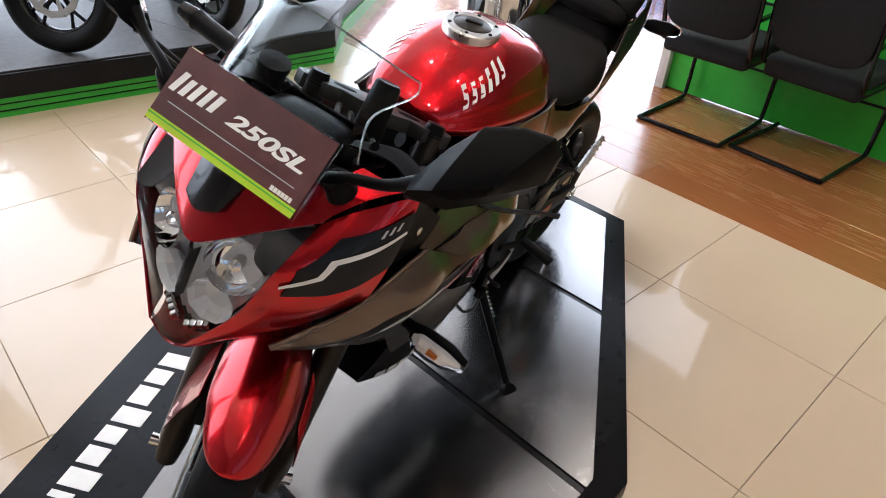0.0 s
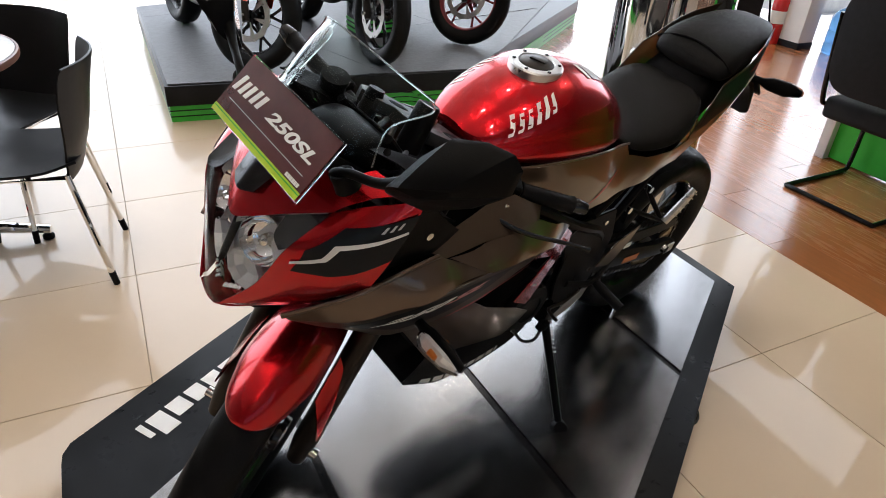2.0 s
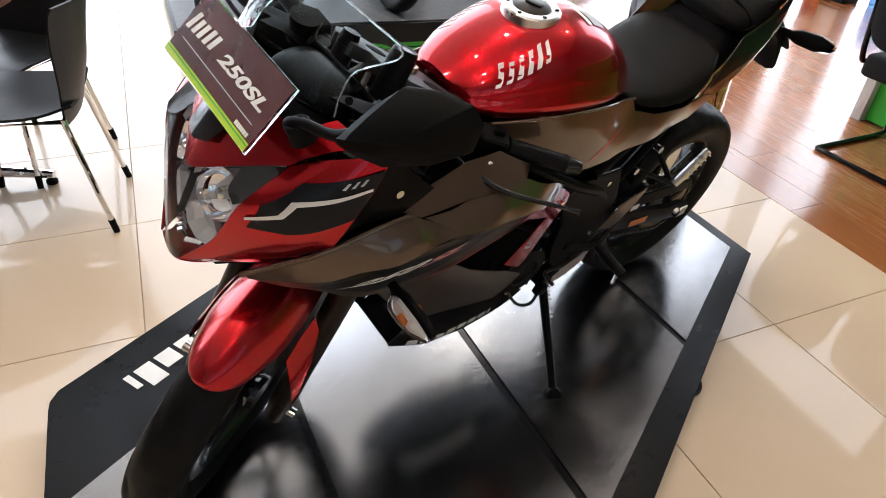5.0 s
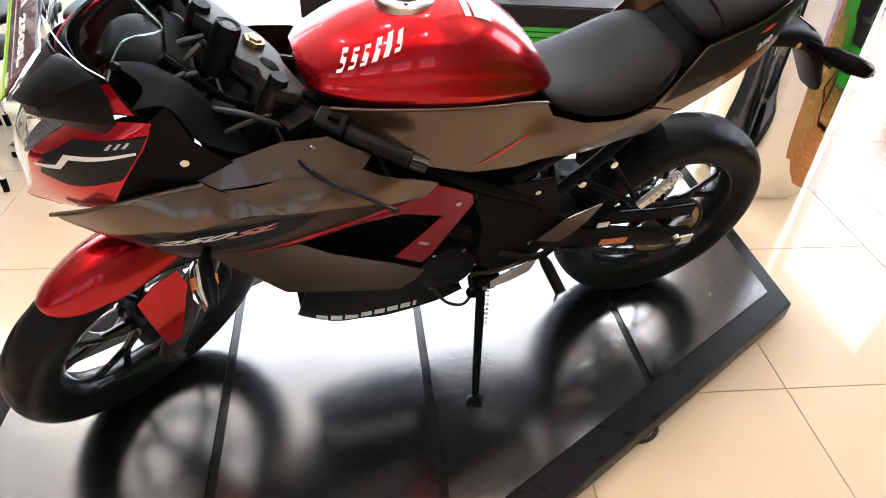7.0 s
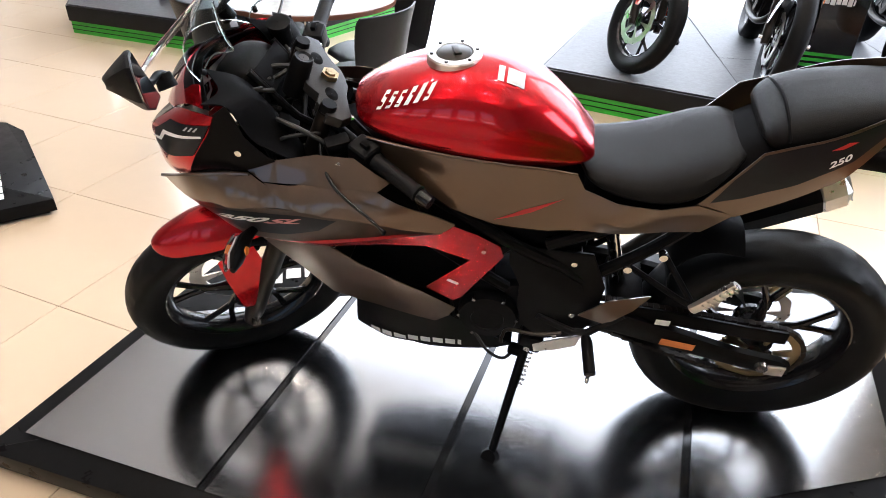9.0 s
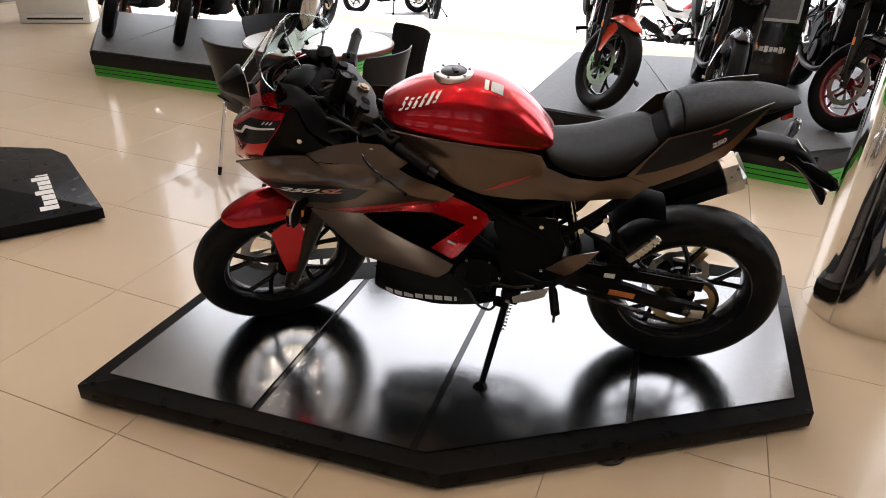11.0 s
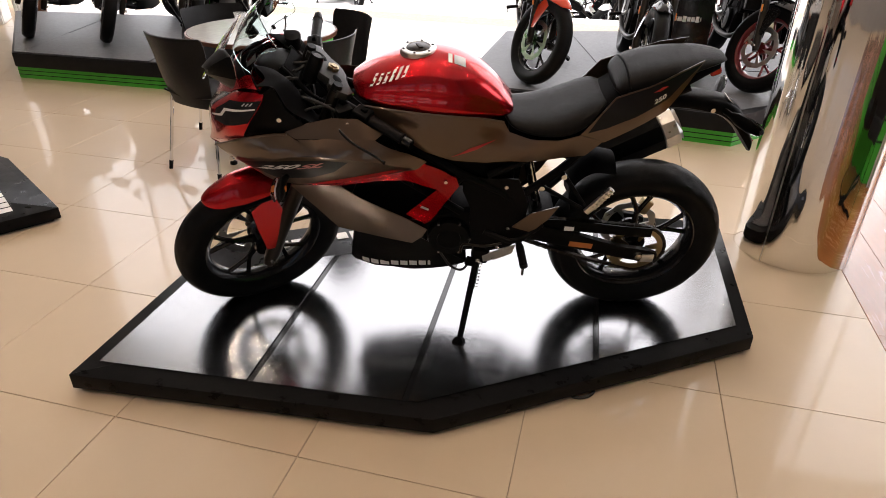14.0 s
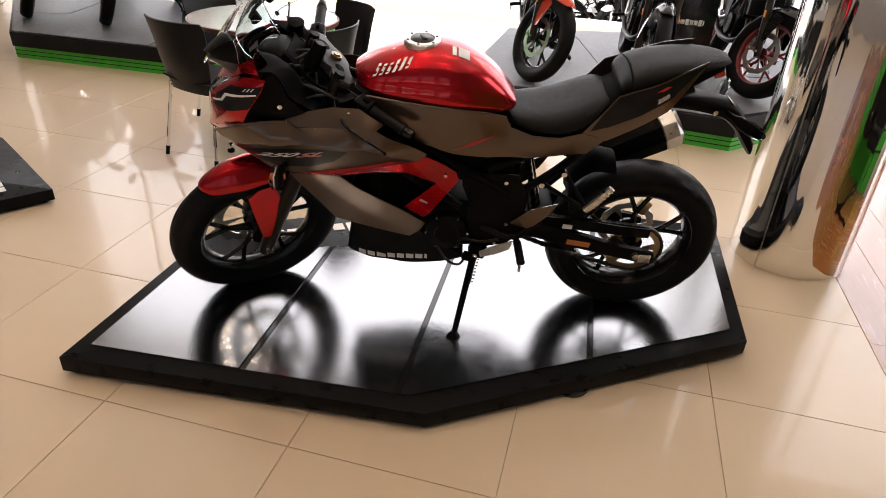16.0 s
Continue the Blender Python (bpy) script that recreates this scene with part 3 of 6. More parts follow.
def cafe_chair(m):
    t = thing("stacking_chair", "black moulded plastic chair on four chrome legs with black tips", "chair", m, "chairs round the table")
    # seat shell: front towards +x
    part("seat", sheet([[(-0.20, y * 0.9, 0.455 + 0.02 * abs(y / 0.2) ** 2) for y in (-0.2, -0.1, 0, 0.1, 0.2)], [(-0.08, y * 1.05, 0.44 + 0.012 * abs(y / 0.2) ** 2) for y in (-0.2, -0.1, 0, 0.1, 0.2)], [(0.10, y * 1.1, 0.445 + 0.008 * abs(y / 0.2)) for y in (-0.2, -0.1, 0, 0.1, 0.2)], [(0.21, y * 0.98, 0.435) for y in (-0.2, -0.1, 0, 0.1, 0.2)], [(0.235, y * 0.85, 0.415) for y in (-0.2, -0.1, 0, 0.1, 0.2)]], 12, 14, 0.012, 0.003), BLACK_CHAIR, t)
    rows = []
    for z, x, w, b in ((0.40, -0.185, 0.155, 0.02), (0.47, -0.205, 0.175, 0.03), (0.56, -0.235, 0.195, 0.045), (0.68, -0.262, 0.215, 0.06), (0.77, -0.285, 0.225, 0.065), (0.80, -0.295, 0.215, 0.06)):
        rows.append([(x + b * (k / 2) ** 2, w * k / 2, z) for k in (-2, -1, 0, 1, 2)])
    part("backrest", sheet(rows, 12, 14, 0.010, 0.003), BLACK_CHAIR, t)
    for sx in (-1, 1):
        for sy in (-1, 1):
            top = Vector((sx * 0.16, sy * 0.17, 0.432))
            foot = Vector((sx * 0.235, sy * 0.208, 0.0))
            leg = part("leg", tube(bmesh.new(), [foot + (top - foot) * 0.11, top], 0.010, 10), CHROME, t)
            part("tip", tube(bmesh.new(), [foot, foot + (top - foot) * 0.12], [0.0115, 0.0125], 10), SATIN_BLACK, leg, "black plastic tip")
    part("under_frame", tube(bmesh.new(), [(-0.16, -0.17, 0.425), (0.16, -0.17, 0.425), (0.16, 0.17, 0.425), (-0.16, 0.17, 0.425), (-0.16, -0.17, 0.425)], 0.009, 8), CHROME, t)
    return t


def aim(x, y, tx, ty, off=0):
    return pose(x, y, 0, 0, 0, math.degrees(math.atan2(ty - y, tx - x)) + off)


TX, TY = -1.14, 1.86
cafe_chair(pose(-0.828, 1.475, 0, 0, 0, 158))
cafe_chair(aim(-1.38, 1.54, -1.03, 2.05, 4))
cafe_chair(pose(-0.795, 1.975, 0, 0, 0, -141))
cafe_chair(aim(-1.42, 2.14, -1.1, 1.9, -8))

tb = thing("round_table", "round grey-topped table with dark wooden edge on a chrome pedestal", "table", pose(TX, TY, 0))
part("tabletop", revolve(bmesh.new(), [(0.001, 0.742), (0.435, 0.742), (0.438, 0.738), (0.438, 0.716), (0.001, 0.712)], seg=64), TABLE_TOP, tb)
part("edge_band", revolve(bmesh.new(), [(0.4385, 0.7405), (0.446, 0.739), (0.448, 0.730), (0.446, 0.717), (0.4385, 0.7155), (0.4385, 0.7405)], seg=64), TABLE_EDGE, tb, "dark red-brown wooden edge")
part("post", revolve(bmesh.new(), [(0.12, 0.711), (0.12, 0.705), (0.035, 0.70), (0.035, 0.10), (0.05, 0.09), (0.05, 0.065)], seg=28), CHROME, tb)
for k in range(4):
    a = k * 90 - 28
    leg = part("foot", tube(bmesh.new(), [pose(0, 0, 0, 0, 0, a) @ Vector(p) for p in ((0.03, 0, 0.082), (0.2, 0, 0.065), (0.40, 0, 0.042))], [0.030, 0.024, 0.017], 10), CHROME, tb)
    part("glide", revolve(bmesh.new(), [(0.016, 0.0), (0.022, 0.004), (0.022, 0.018), (0.012, 0.026)], pose(0, 0, 0, 0, 0, a) @ pose(0.385, 0, 0), 14, True), SATIN_BLACK, leg)
cp = thing("plastic_cup", "clear disposable plastic cup standing on the table", "cup", pose(TX - 0.13, TY + 0.02, 0.742))
part("cup_wall", revolve(bmesh.new(), [(0.001, 0.001), (0.024, 0.001), (0.027, 0.003), (0.037, 0.086), (0.039, 0.088), (0.0385, 0.090), (0.0355, 0.086), (0.025, 0.005), (0.001, 0.004)], seg=28), CUP, cp)

# ---- smaller things along the edges ----
ac = thing("air_conditioner", "white floor-standing air conditioner with grey grille and dark slot", "air conditioner", pose(-5.61, 5.66, 0, 0, 0, 20))
part("cabinet", box(bmesh.new(), (0.80, 0.42, 1.85), pose(0, 0.21, 0.925), 0.02, 3), AC_WHITE, ac)
part("base_panel", box(bmesh.new(), (0.78, 0.03, 0.10), pose(0, -0.012, 0.055), 0.006), AC_WHITE, ac)
part("slot", box(bmesh.new(), (0.62, 0.006, 0.022), pose(0, -0.0285, 0.062)), DECK_BLACK, ac)
part("lower_panel", box(bmesh.new(), (0.74, 0.012, 0.30), pose(0, -0.004, 0.275), 0.004), AC_WHITE, ac)
for k in range(24):
    part("grille_slat", box(bmesh.new(), (0.72, 0.012, 0.018), pose(0, -0.003, 0.47 + k * 0.026, 18, 0, 0), 0.002), FRAME_ALU, ac)
for k, z in enumerate((0.36, 0.50, 0.62)):
    part("pipe", tube(bmesh.new(), bend([(0.395, 0.12 + 0.05 * k, z), (0.47 + 0.02 * k, 0.12 + 0.05 * k, z), (0.52 + 0.02 * k, 0.12 + 0.05 * k, z - 0.05), (0.53 + 0.02 * k, 0.12 + 0.05 * k, 0.10)], 16), 0.020, 10), AC_WHITE, ac, "white coolant pipe")
wd = thing("wooden_post", "slim brown wooden post behind the air conditioner", "post", pose(-4.98, 6.15, 0, 0, 0, 20))
part("post", box(bmesh.new(), (0.14, 0.08, 2.2), pose(0, 0, 1.1), 0.004), TABLE_EDGE, wd)

st = thing("info_stand", "black display stand with a white-framed information panel", "stand", pose(1.82, 3.05, 0.2195, 0, 0, -12))
part("body", box(bmesh.new(), (0.40, 0.22, 0.86), pose(0, 0, 0.431), 0.006), GLOSS_BLACK, st)
for z in (0.05, 0.085, 0.12):
    part("green_strip", box(bmesh.new(), (0.404, 0.224, 0.020), pose(0, 0, z)), DECK_GREEN, st, "bright green strip")
bm = bmesh.new()
for k, w in enumerate(WORD):
    box(bm, (w * 0.50, 0.002, 0.044 if k % 3 == 0 else 0.032), pose(-0.115 + sum(WORD[:k]) * 0.50 + k * 0.006 + w * 0.25, -0.1115, 0.44))
part("wordmark_bar", bm, WHITE_PRINT, st)
pn = part("panel_frame", box(bmesh.new(), (0.31, 0.02, 0.22), pose(0, -0.128, 0.74, -8, 0, 0), 0.004), FRAME_ALU, st)
part("panel_face", box(bmesh.new(), (0.27, 0.003, 0.18), pose(0, -0.128, 0.74, -8, 0, 0) @ pose(0, -0.0118, 0)), PLATE_TOP, pn)

fe = thing("fire_extinguisher", "red fire extinguisher with black hose and white label", "fire extinguisher", pose(5.55, 1.72, 0))
part("cylinder", revolve(bmesh.new(), [(0.001, 0.001), (0.07, 0.001), (0.075, 0.012), (0.075, 0.40), (0.055, 0.455), (0.02, 0.475), (0.02, 0.50), (0.001, 0.50)], seg=28), FIRE_RED, fe)
part("label_band", revolve(bmesh.new(), [(0.0757, 0.19), (0.0760, 0.195), (0.0760, 0.30), (0.0757, 0.305)], seg=28), WHITE_PRINT, fe)
part("valve", box(bmesh.new(), (0.03, 0.10, 0.03), pose(0, 0.02, 0.515), 0.005), SATIN_BLACK, fe)
part("hose", tube(bmesh.new(), bend([(0, 0.06, 0.51), (-0.05, 0.10, 0.45), (-0.075, 0.06, 0.30), (-0.085, 0.02, 0.16)], 14), 0.010, 8), SATIN_BLACK, fe)

wp = thing("white_post", "slim white cabinet with a black foot", "cabinet", pose(5.62, 1.52, 0, 0, 0, -14.5))
part("body", box(bmesh.new(), (0.20, 0.22, 1.2), pose(0, 0, 0.66), 0.006), AC_WHITE, wp)
part("foot", box(bmesh.new(), (0.21, 0.23, 0.06), pose(0, 0, 0.03), 0.004), DECK_BLACK, wp)


def bottle(x, y, z):
    t = thing("water_bottle", "large blue plastic water bottle with ribs, standing on the floor", "water bottle", pose(x, y, z), "water bottles")
    part("body", revolve(bmesh.new(), [(0.001, 0.001), (0.125, 0.001), (0.135, 0.015), (0.135, 0.09), (0.128, 0.10), (0.135, 0.11), (0.135, 0.20), (0.128, 0.21), (0.135, 0.22), (0.135, 0.32), (0.10, 0.38), (0.032, 0.42), (0.030, 0.45), (0.001, 0.45)], seg=28), BLUE_WATER, t)
    part("cap", revolve(bmesh.new(), [(0.033, 0.452), (0.034, 0.49), (0.001, 0.492)], seg=18), AC_WHITE, t)


for x, y in ((5.72, 1.16), (5.80, 0.86), (6.05, 1.02)):
    bottle(x, y, 0.0)
ps = thing("poster_board", "dark poster board standing on the floor by the wall", "poster board", pose(5.25, 2.1, 0, 0, 0, -60))
part("board", box(bmesh.new(), (0.62, 0.02, 1.5), pose(0, 0, 0.78, -4, 0, 0), 0.003), DECK_BLACK, ps)
part("foot", box(bmesh.new(), (0.5, 0.3, 0.03), pose(0, 0.02, 0.015), 0.003), SATIN_BLACK, ps)

cb = thing("cable_loop", "small loop of black cable lying beside the plinth", "cable", pose(0.44, -0.505, 0, 0, 0, 20))
part("cable", tube(bmesh.new(), [(0.045 * math.cos(a), 0.028 * math.sin(a) - 0.006, 0.006 + 0.012 * max(0, math.sin(a))) for a in [k * math.tau / 28 for k in range(29)]], 0.0055, 8), CABLE, cb)

# ---- motorcycles: front towards -x, left flank at -y, tyres on z = 0 ----
RAKE = radians(24.0)
AXIS = Vector((math.sin(RAKE), 0, math.cos(RAKE)))
HEAD = Vector((-0.678, 0, 0.312))
FX, FR, RR = -0.714, 0.312, 0.314          # front axle, wheel radii


def head_at(h):
    """A place on the steering axis at height h."""
    return HEAD + AXIS * ((h - HEAD.z) / AXIS.z)


def wheel(name, parent, centre, radius, width, turn, disc_r, paint, spokes=5, tread=96, disc_side=-1):
    """Tyre, cast rim with forked spokes, and brake disc; its axle lies along y before turn."""
    m = turn @ Matrix.Translation(centre) @ pose(0, 0, 0, 90, 0, 0)      # local z along -y
    w = width / 2
    rim = 0.2159
    d = radius - rim
    prof = [(rim - 0.004, -w * 0.60), (rim + d * 0.10, -w * 0.74), (rim + d * 0.34, -w * 0.93), (rim + d * 0.58, -w)]
    n = 12
    for k in range(1, n):
        a = math.pi * k / n
        prof.append((rim + d * 0.60 + d * 0.40 * math.sin(a) ** 0.85, -w * math.cos(a) * 0.99))
    prof += [(rim + d * 0.58, w), (rim + d * 0.34, w * 0.93), (rim + d * 0.10, w * 0.74), (rim - 0.004, w * 0.60)]

    def groove(k, i):
        j = i - 3
        if not 2 <= j <= n - 2 or j == n // 2:
            return 1.0
        s = abs(j - n / 2)
        return 0.976 if int(k + s * 1.6 + (3 if j > n / 2 else 0)) % 8 == 0 else 1.0

    hub = part(name, revolve(bmesh.new(), [(0.010, -0.052), (0.040, -0.052), (0.042, -0.040), (0.034, -0.030), (0.034, 0.030), (0.042, 0.040), (0.040, 0.052), (0.010, 0.052)], m, 28), paint, parent)
    part("tyre", revolve(bmesh.new(), prof, m, tread, wobble=groove), RUBBER, hub, "black rubber tyre with cut tread")
    rb = revolve(bmesh.new(), [(rim + 0.004, -w * 0.66), (rim - 0.002, -w * 0.68), (rim - 0.010, -w * 0.56), (rim - 0.020, -w * 0.28), (rim - 0.022, 0), (rim - 0.020, w * 0.28), (rim - 0.010, w * 0.56), (rim - 0.002, w * 0.68), (rim + 0.004, w * 0.66), (rim + 0.001, 0), (rim + 0.004, -w * 0.66)], m, 56)
    part("rim", rb, paint, hub, "gloss black cast rim")
    for k in range(spokes):
        a = k * math.tau / spokes + 0.3
        bm = bmesh.new()
        pt = lambda r, b: m @ Vector((r * math.cos(a + b), r * math.sin(a + b), 0))
        tube(bm, [pt(0.034, 0), pt(0.085, 0), pt(0.118, 0)], [0.017, 0.011, 0.010], 8)
        for s in (-1, 1):
            tube(bm, [pt(0.108, 0), pt(0.150, s * 0.13), pt(0.198, s * 0.215)], [0.010, 0.0082, 0.0095], 8)
        part("spoke", bm, paint, hub)
    # petal brake disc
    bm = bmesh.new()
    y = disc_side * -0.060
    seg = 72
    rows = []
    for k in range(seg):
        a = k * math.tau / seg
        r1 = disc_r * (1.0 + 0.022 * math.cos(a * 12))
        rows.append([m @ Vector((r * math.cos(a), r * math.sin(a), z)) for r, z in ((r1, y - 0.002), (0.036 if k % 12 < 2 else disc_r * 0.76, y - 0.002), (0.036 if k % 12 < 2 else disc_r * 0.76, y + 0.002), (r1, y + 0.002))])
    lay(bm, rows + rows[:1], True)
    bmesh.ops.remove_doubles(bm, verts=bm.verts, dist=1e-6)
    part("brake_disc", bm, ALLOY, hub, "petal-edged steel brake disc")
    return hub


def loft(stations, ring, n=30, cap=True):
    """A body along x: ring(values) gives the points of each cross-section."""
    rows = [ring(v) for v in spline(stations, n)]
    return lay(bmesh.new(), rows, True, cap)


def tank_ring(v):
    x, zb, zt, w, sh = v
    h = zt - zb
    half = [(0.92, -0.10), (0.985, 0.02), (1.0, 0.11), (0.992, 0.17), (0.945, 0.28), (0.915, 0.40), (0.885, 0.54), (0.81, 0.69), (0.68 * sh, 0.80), (0.52 * sh, 0.90), (0.34 * sh, 0.965), (0.16 * sh, 0.993)]
    pts = [(x, -w * a, zb + h * b) for a, b in half] + [(x, 0, zt)] + [(x, w * a, zb + h * b) for a, b in reversed(half)]
    return pts + [(x, w * 0.5, zb - h * 0.12), (x, -w * 0.5, zb - h * 0.12)]


def seat_ring(v):
    x, zb, zt, w, e = v
    h = zt - zb
    half = [(0.96, 0.0), (1.0, 0.18), (0.99, 0.45), (0.93, 0.70), (0.78, 0.88), (0.55, 0.97), (0.28, 1.0 - 0.02 * e)]
    pts = [(x, -w * a, zb + h * b) for a, b in half] + [(x, 0, zt - 0.03 * h * e)] + [(x, w * a, zb + h * b) for a, b in reversed(half)]
    return pts + [(x, w * 0.5, zb - 0.01), (x, -w * 0.5, zb - 0.01)]


def motorcycle(m, label, paint, flank, wheels=None, steer=0.0, fairing=True, hero=False, group="", category="motorcycle"):
    wheels = wheels or GLOSS_BLACK
    b = thing("motorcycle", label, category, m, group)
    turn = Matrix.Translation(HEAD) @ Matrix.Rotation(radians(steer), 4, AXIS) @ Matrix.Translation(-HEAD)
    low = turn @ Matrix.Translation(AXIS * (-0.019 if hero else 0.0))          # what hangs on the fork legs
    still = Matrix()
    seg = 96 if hero else 40

    # wheels
    fw = wheel("front_wheel", b, (FX, 0, FR), FR, 0.102, low, 0.145, wheels, tread=seg, disc_side=1)
    rw = wheel("rear_wheel", b, (0.665, 0, RR), RR, 0.146, still, 0.105, wheels, tread=seg, disc_side=1)

    # fork, clamps and front mudguard turn with the handlebar
    for s in (-1, 1):
        lo = Vector((FX, s * 0.099, FR))
        up = lo + AXIS * 0.40
        top = lo + AXIS * 0.722
        slid = part("fork_slider", tube(bmesh.new(), [low @ p for p in (lo - AXIS * 0.035, lo + AXIS * 0.02, lo + AXIS * 0.10, up - AXIS * 0.03, up)], [0.020, 0.027, 0.026, 0.026, 0.029], 18), FORK_METAL, b, "dark metal fork slider")
        part("axle_nut", tube(bmesh.new(), [low @ Vector((FX, s * 0.112, FR)), low @ Vector((FX, s * 0.138, FR))], 0.012, 12), STEEL, slid, "steel axle nut")
        part("reflector", box(bmesh.new(), (0.012, 0.010, 0.05), turn @ Matrix.Translation(lo + AXIS * 0.26 + Vector((0, s * 0.027, 0))) @ pose(0, 0, 0, 0, 24, 0), 0.003), AMBER, slid, "small amber reflector") if not hero else None
        part("fork_tube", tube(bmesh.new(), [low @ (up - AXIS * 0.01), turn @ top], 0.0185, 16), FORK_METAL, b)
    cal = low @ Matrix.Translation((-0.655, 0.082, 0.415)) @ pose(0, 0, 0, 0, 24, 0)
    cp_ = part("brake_caliper", box(bmesh.new(), (0.055, 0.05, 0.105), cal, 0.012, 3), CAST_BLACK, b)
    part("bolt", tube(bmesh.new(), [cal @ Vector((0, -0.026, 0.03)), cal @ Vector((0, -0.032, 0.03))], 0.008, 10), STEEL, cp_)
    for h, k in ((0.80, 0.035),) if hero else ((0.80, 0.035), (0.965, 0.028)):
        c = head_at(h)
        bm = box(bmesh.new(), (0.075, 0.262, k), turn @ Matrix.Translation(c + Vector((-0.02, 0, 0))) @ pose(0, 0, 0, 0, 24, 0), 0.010, 3)
        part("fork_clamp", bm, CAST_BLACK, b)
    rows = []
    for a, w, r, d in ((119, 0.014, 0.334, 0.004), (117, 0.036, 0.340, 0.022), (112, 0.054, 0.347, 0.042), (104, 0.066, 0.352, 0.056), (96, 0.074, 0.356, 0.066), (82, 0.074, 0.357, 0.064), (68, 0.066, 0.354, 0.046), (56, 0.056, 0.349, 0.032)):
        ang = radians(a)
        rows.append([(FX + (r - d * abs(k) ** 2.2) * math.cos(ang), k * w, FR + (r - d * abs(k) ** 2.2) * math.sin(ang)) for k in (-1, -0.8, -0.4, 0, 0.4, 0.8, 1)])
    bm = lay(bmesh.new(), net(rows, 20, 24))
    bmesh.ops.transform(bm, matrix=low, verts=bm.verts)
    mud = part("front_mudguard", solid(bm, 0.004, 0.001), paint, b, "glossy painted front mudguard")
    for s in (-1, 1):
        pl = panel([(-0.742, -0.086, 0.566), (-0.700, -0.084, 0.590), (-0.648, -0.082, 0.588), (-0.640, -0.098, 0.540), (-0.662, -0.114, 0.470), (-0.698, -0.124, 0.386), (-0.726, -0.124, 0.390), (-0.738, -0.104, 0.500)], (), 0.004, 0.03, 0.001, s)
        bmesh.ops.transform(pl, matrix=low, verts=pl.verts)
        part("side_flap", pl, paint, mud)

    # handlebars
    bar_top = head_at(0.925)
    for s in (-1, 1):
        root = bar_top + Vector((-0.01, s * 0.105, -0.005 if fairing else 0.06))
        out = Vector((0.44, s * 0.87, -0.045) if hero else (0.30, s * 0.94, -0.16 if fairing else 0.10)).normalized()
        hb = part("handlebar", tube(bmesh.new(), [turn @ (root - Vector((0, s * 0.02, 0))), turn @ (root + out * 0.235)], 0.0115, 12), CAST_BLACK, b)
        g0, g1 = root + out * 0.120, root + out * (0.236 if hero else 0.255)
        part("grip", tube(bmesh.new(), [turn @ (g0 + (g1 - g0) * (k / 18)) for k in range(19)], [0.0185 if k in (0, 18) else (0.0162 + 0.0008 * (k % 2)) for k in range(19)], 14), RUBBER, hb, "ribbed black rubber grip")
        part("bar_end", tube(bmesh.new(), [turn @ (g1 + out * 0.001), turn @ (g1 + out * 0.008), turn @ (g1 + out * 0.032)], [0.014, 0.0165, 0.0135], 14), GLOSS_BLACK, hb)
        sw = turn @ Matrix.Translation(root + out * 0.088) @ out.to_track_quat("X", "Z").to_matrix().to_4x4()
        hs = part("switch_box", box(bmesh.new(), (0.055, 0.048, 0.046), sw, 0.010, 3), SATIN_BLACK, hb)
        part("switch", box(bmesh.new(), (0.020, 0.012, 0.012), sw @ pose(0.004, 0, 0.026), 0.003), MATT_BLACK, hs)
        lv = [root + out * 0.055 + Vector((-0.045, 0, 0.0)), root + out * 0.10 + Vector((-0.065, 0, -0.002)), root + out * 0.17 + Vector((-0.066, 0, -0.006)), root + out * 0.235 + Vector((-0.055, 0, -0.010)), root + out * 0.262 + Vector((-0.060, 0, -0.012))]
        if hero:
            lv = [root + out * 0.030 + Vector((-0.050, 0, -0.002)), root + out * 0.085 + Vector((-0.085, 0, -0.006)), root + out * 0.150 + Vector((-0.105, s * 0.015, -0.006)), root + out * 0.215 + Vector((-0.098, s * 0.040, -0.002)), root + out * 0.250 + Vector((-0.098, s * 0.050, 0.0))]
        part("lever", tube(bmesh.new(), [turn @ p for p in bend(lv, 18)], [0.0075 - 0.0002 * k for k in range(17)] + [0.0055, 0.0075], 10, 0.7), GLOSS_BLACK if hero else ALLOY, hb, "slim control lever with ball end")
        part("lever_perch", box(bmesh.new(), (0.05, 0.03, 0.03), turn @ Matrix.Translation(root + out * 0.045 + Vector((-0.025, 0, 0))), 0.006), CAST_BLACK, hb)
        if hero:
            cpx = part("fork_cap", tube(bmesh.new(), [turn @ (Vector((FX, s * 0.099, FR)) + AXIS * 0.718), turn @ (Vector((FX, s * 0.099, FR)) + AXIS * 0.738)], [0.019, 0.015], 18), SATIN_BLACK, b)
            part("cable", tube(bmesh.new(), [turn @ p for p in bend([root + out * 0.04 + Vector((-0.04, 0, 0)), root + Vector((-0.08, s * -0.01, 0.03)), root + Vector((-0.12, s * -0.07, 0.0)), root + Vector((-0.10, s * -0.08, -0.15))], 18)], 0.0048, 8), CABLE, b, "black control cable")
            part("brake_hose", tube(bmesh.new(), [turn @ p for p in bend([root + Vector((-0.03, s * 0.01, 0.01)), root + Vector((-0.11, s * -0.01, 0.0)), root + Vector((-0.13, s * -0.05, -0.10)), root + Vector((-0.10, s * -0.03, -0.30))], 18)], 0.0042, 8), CABLE, b)
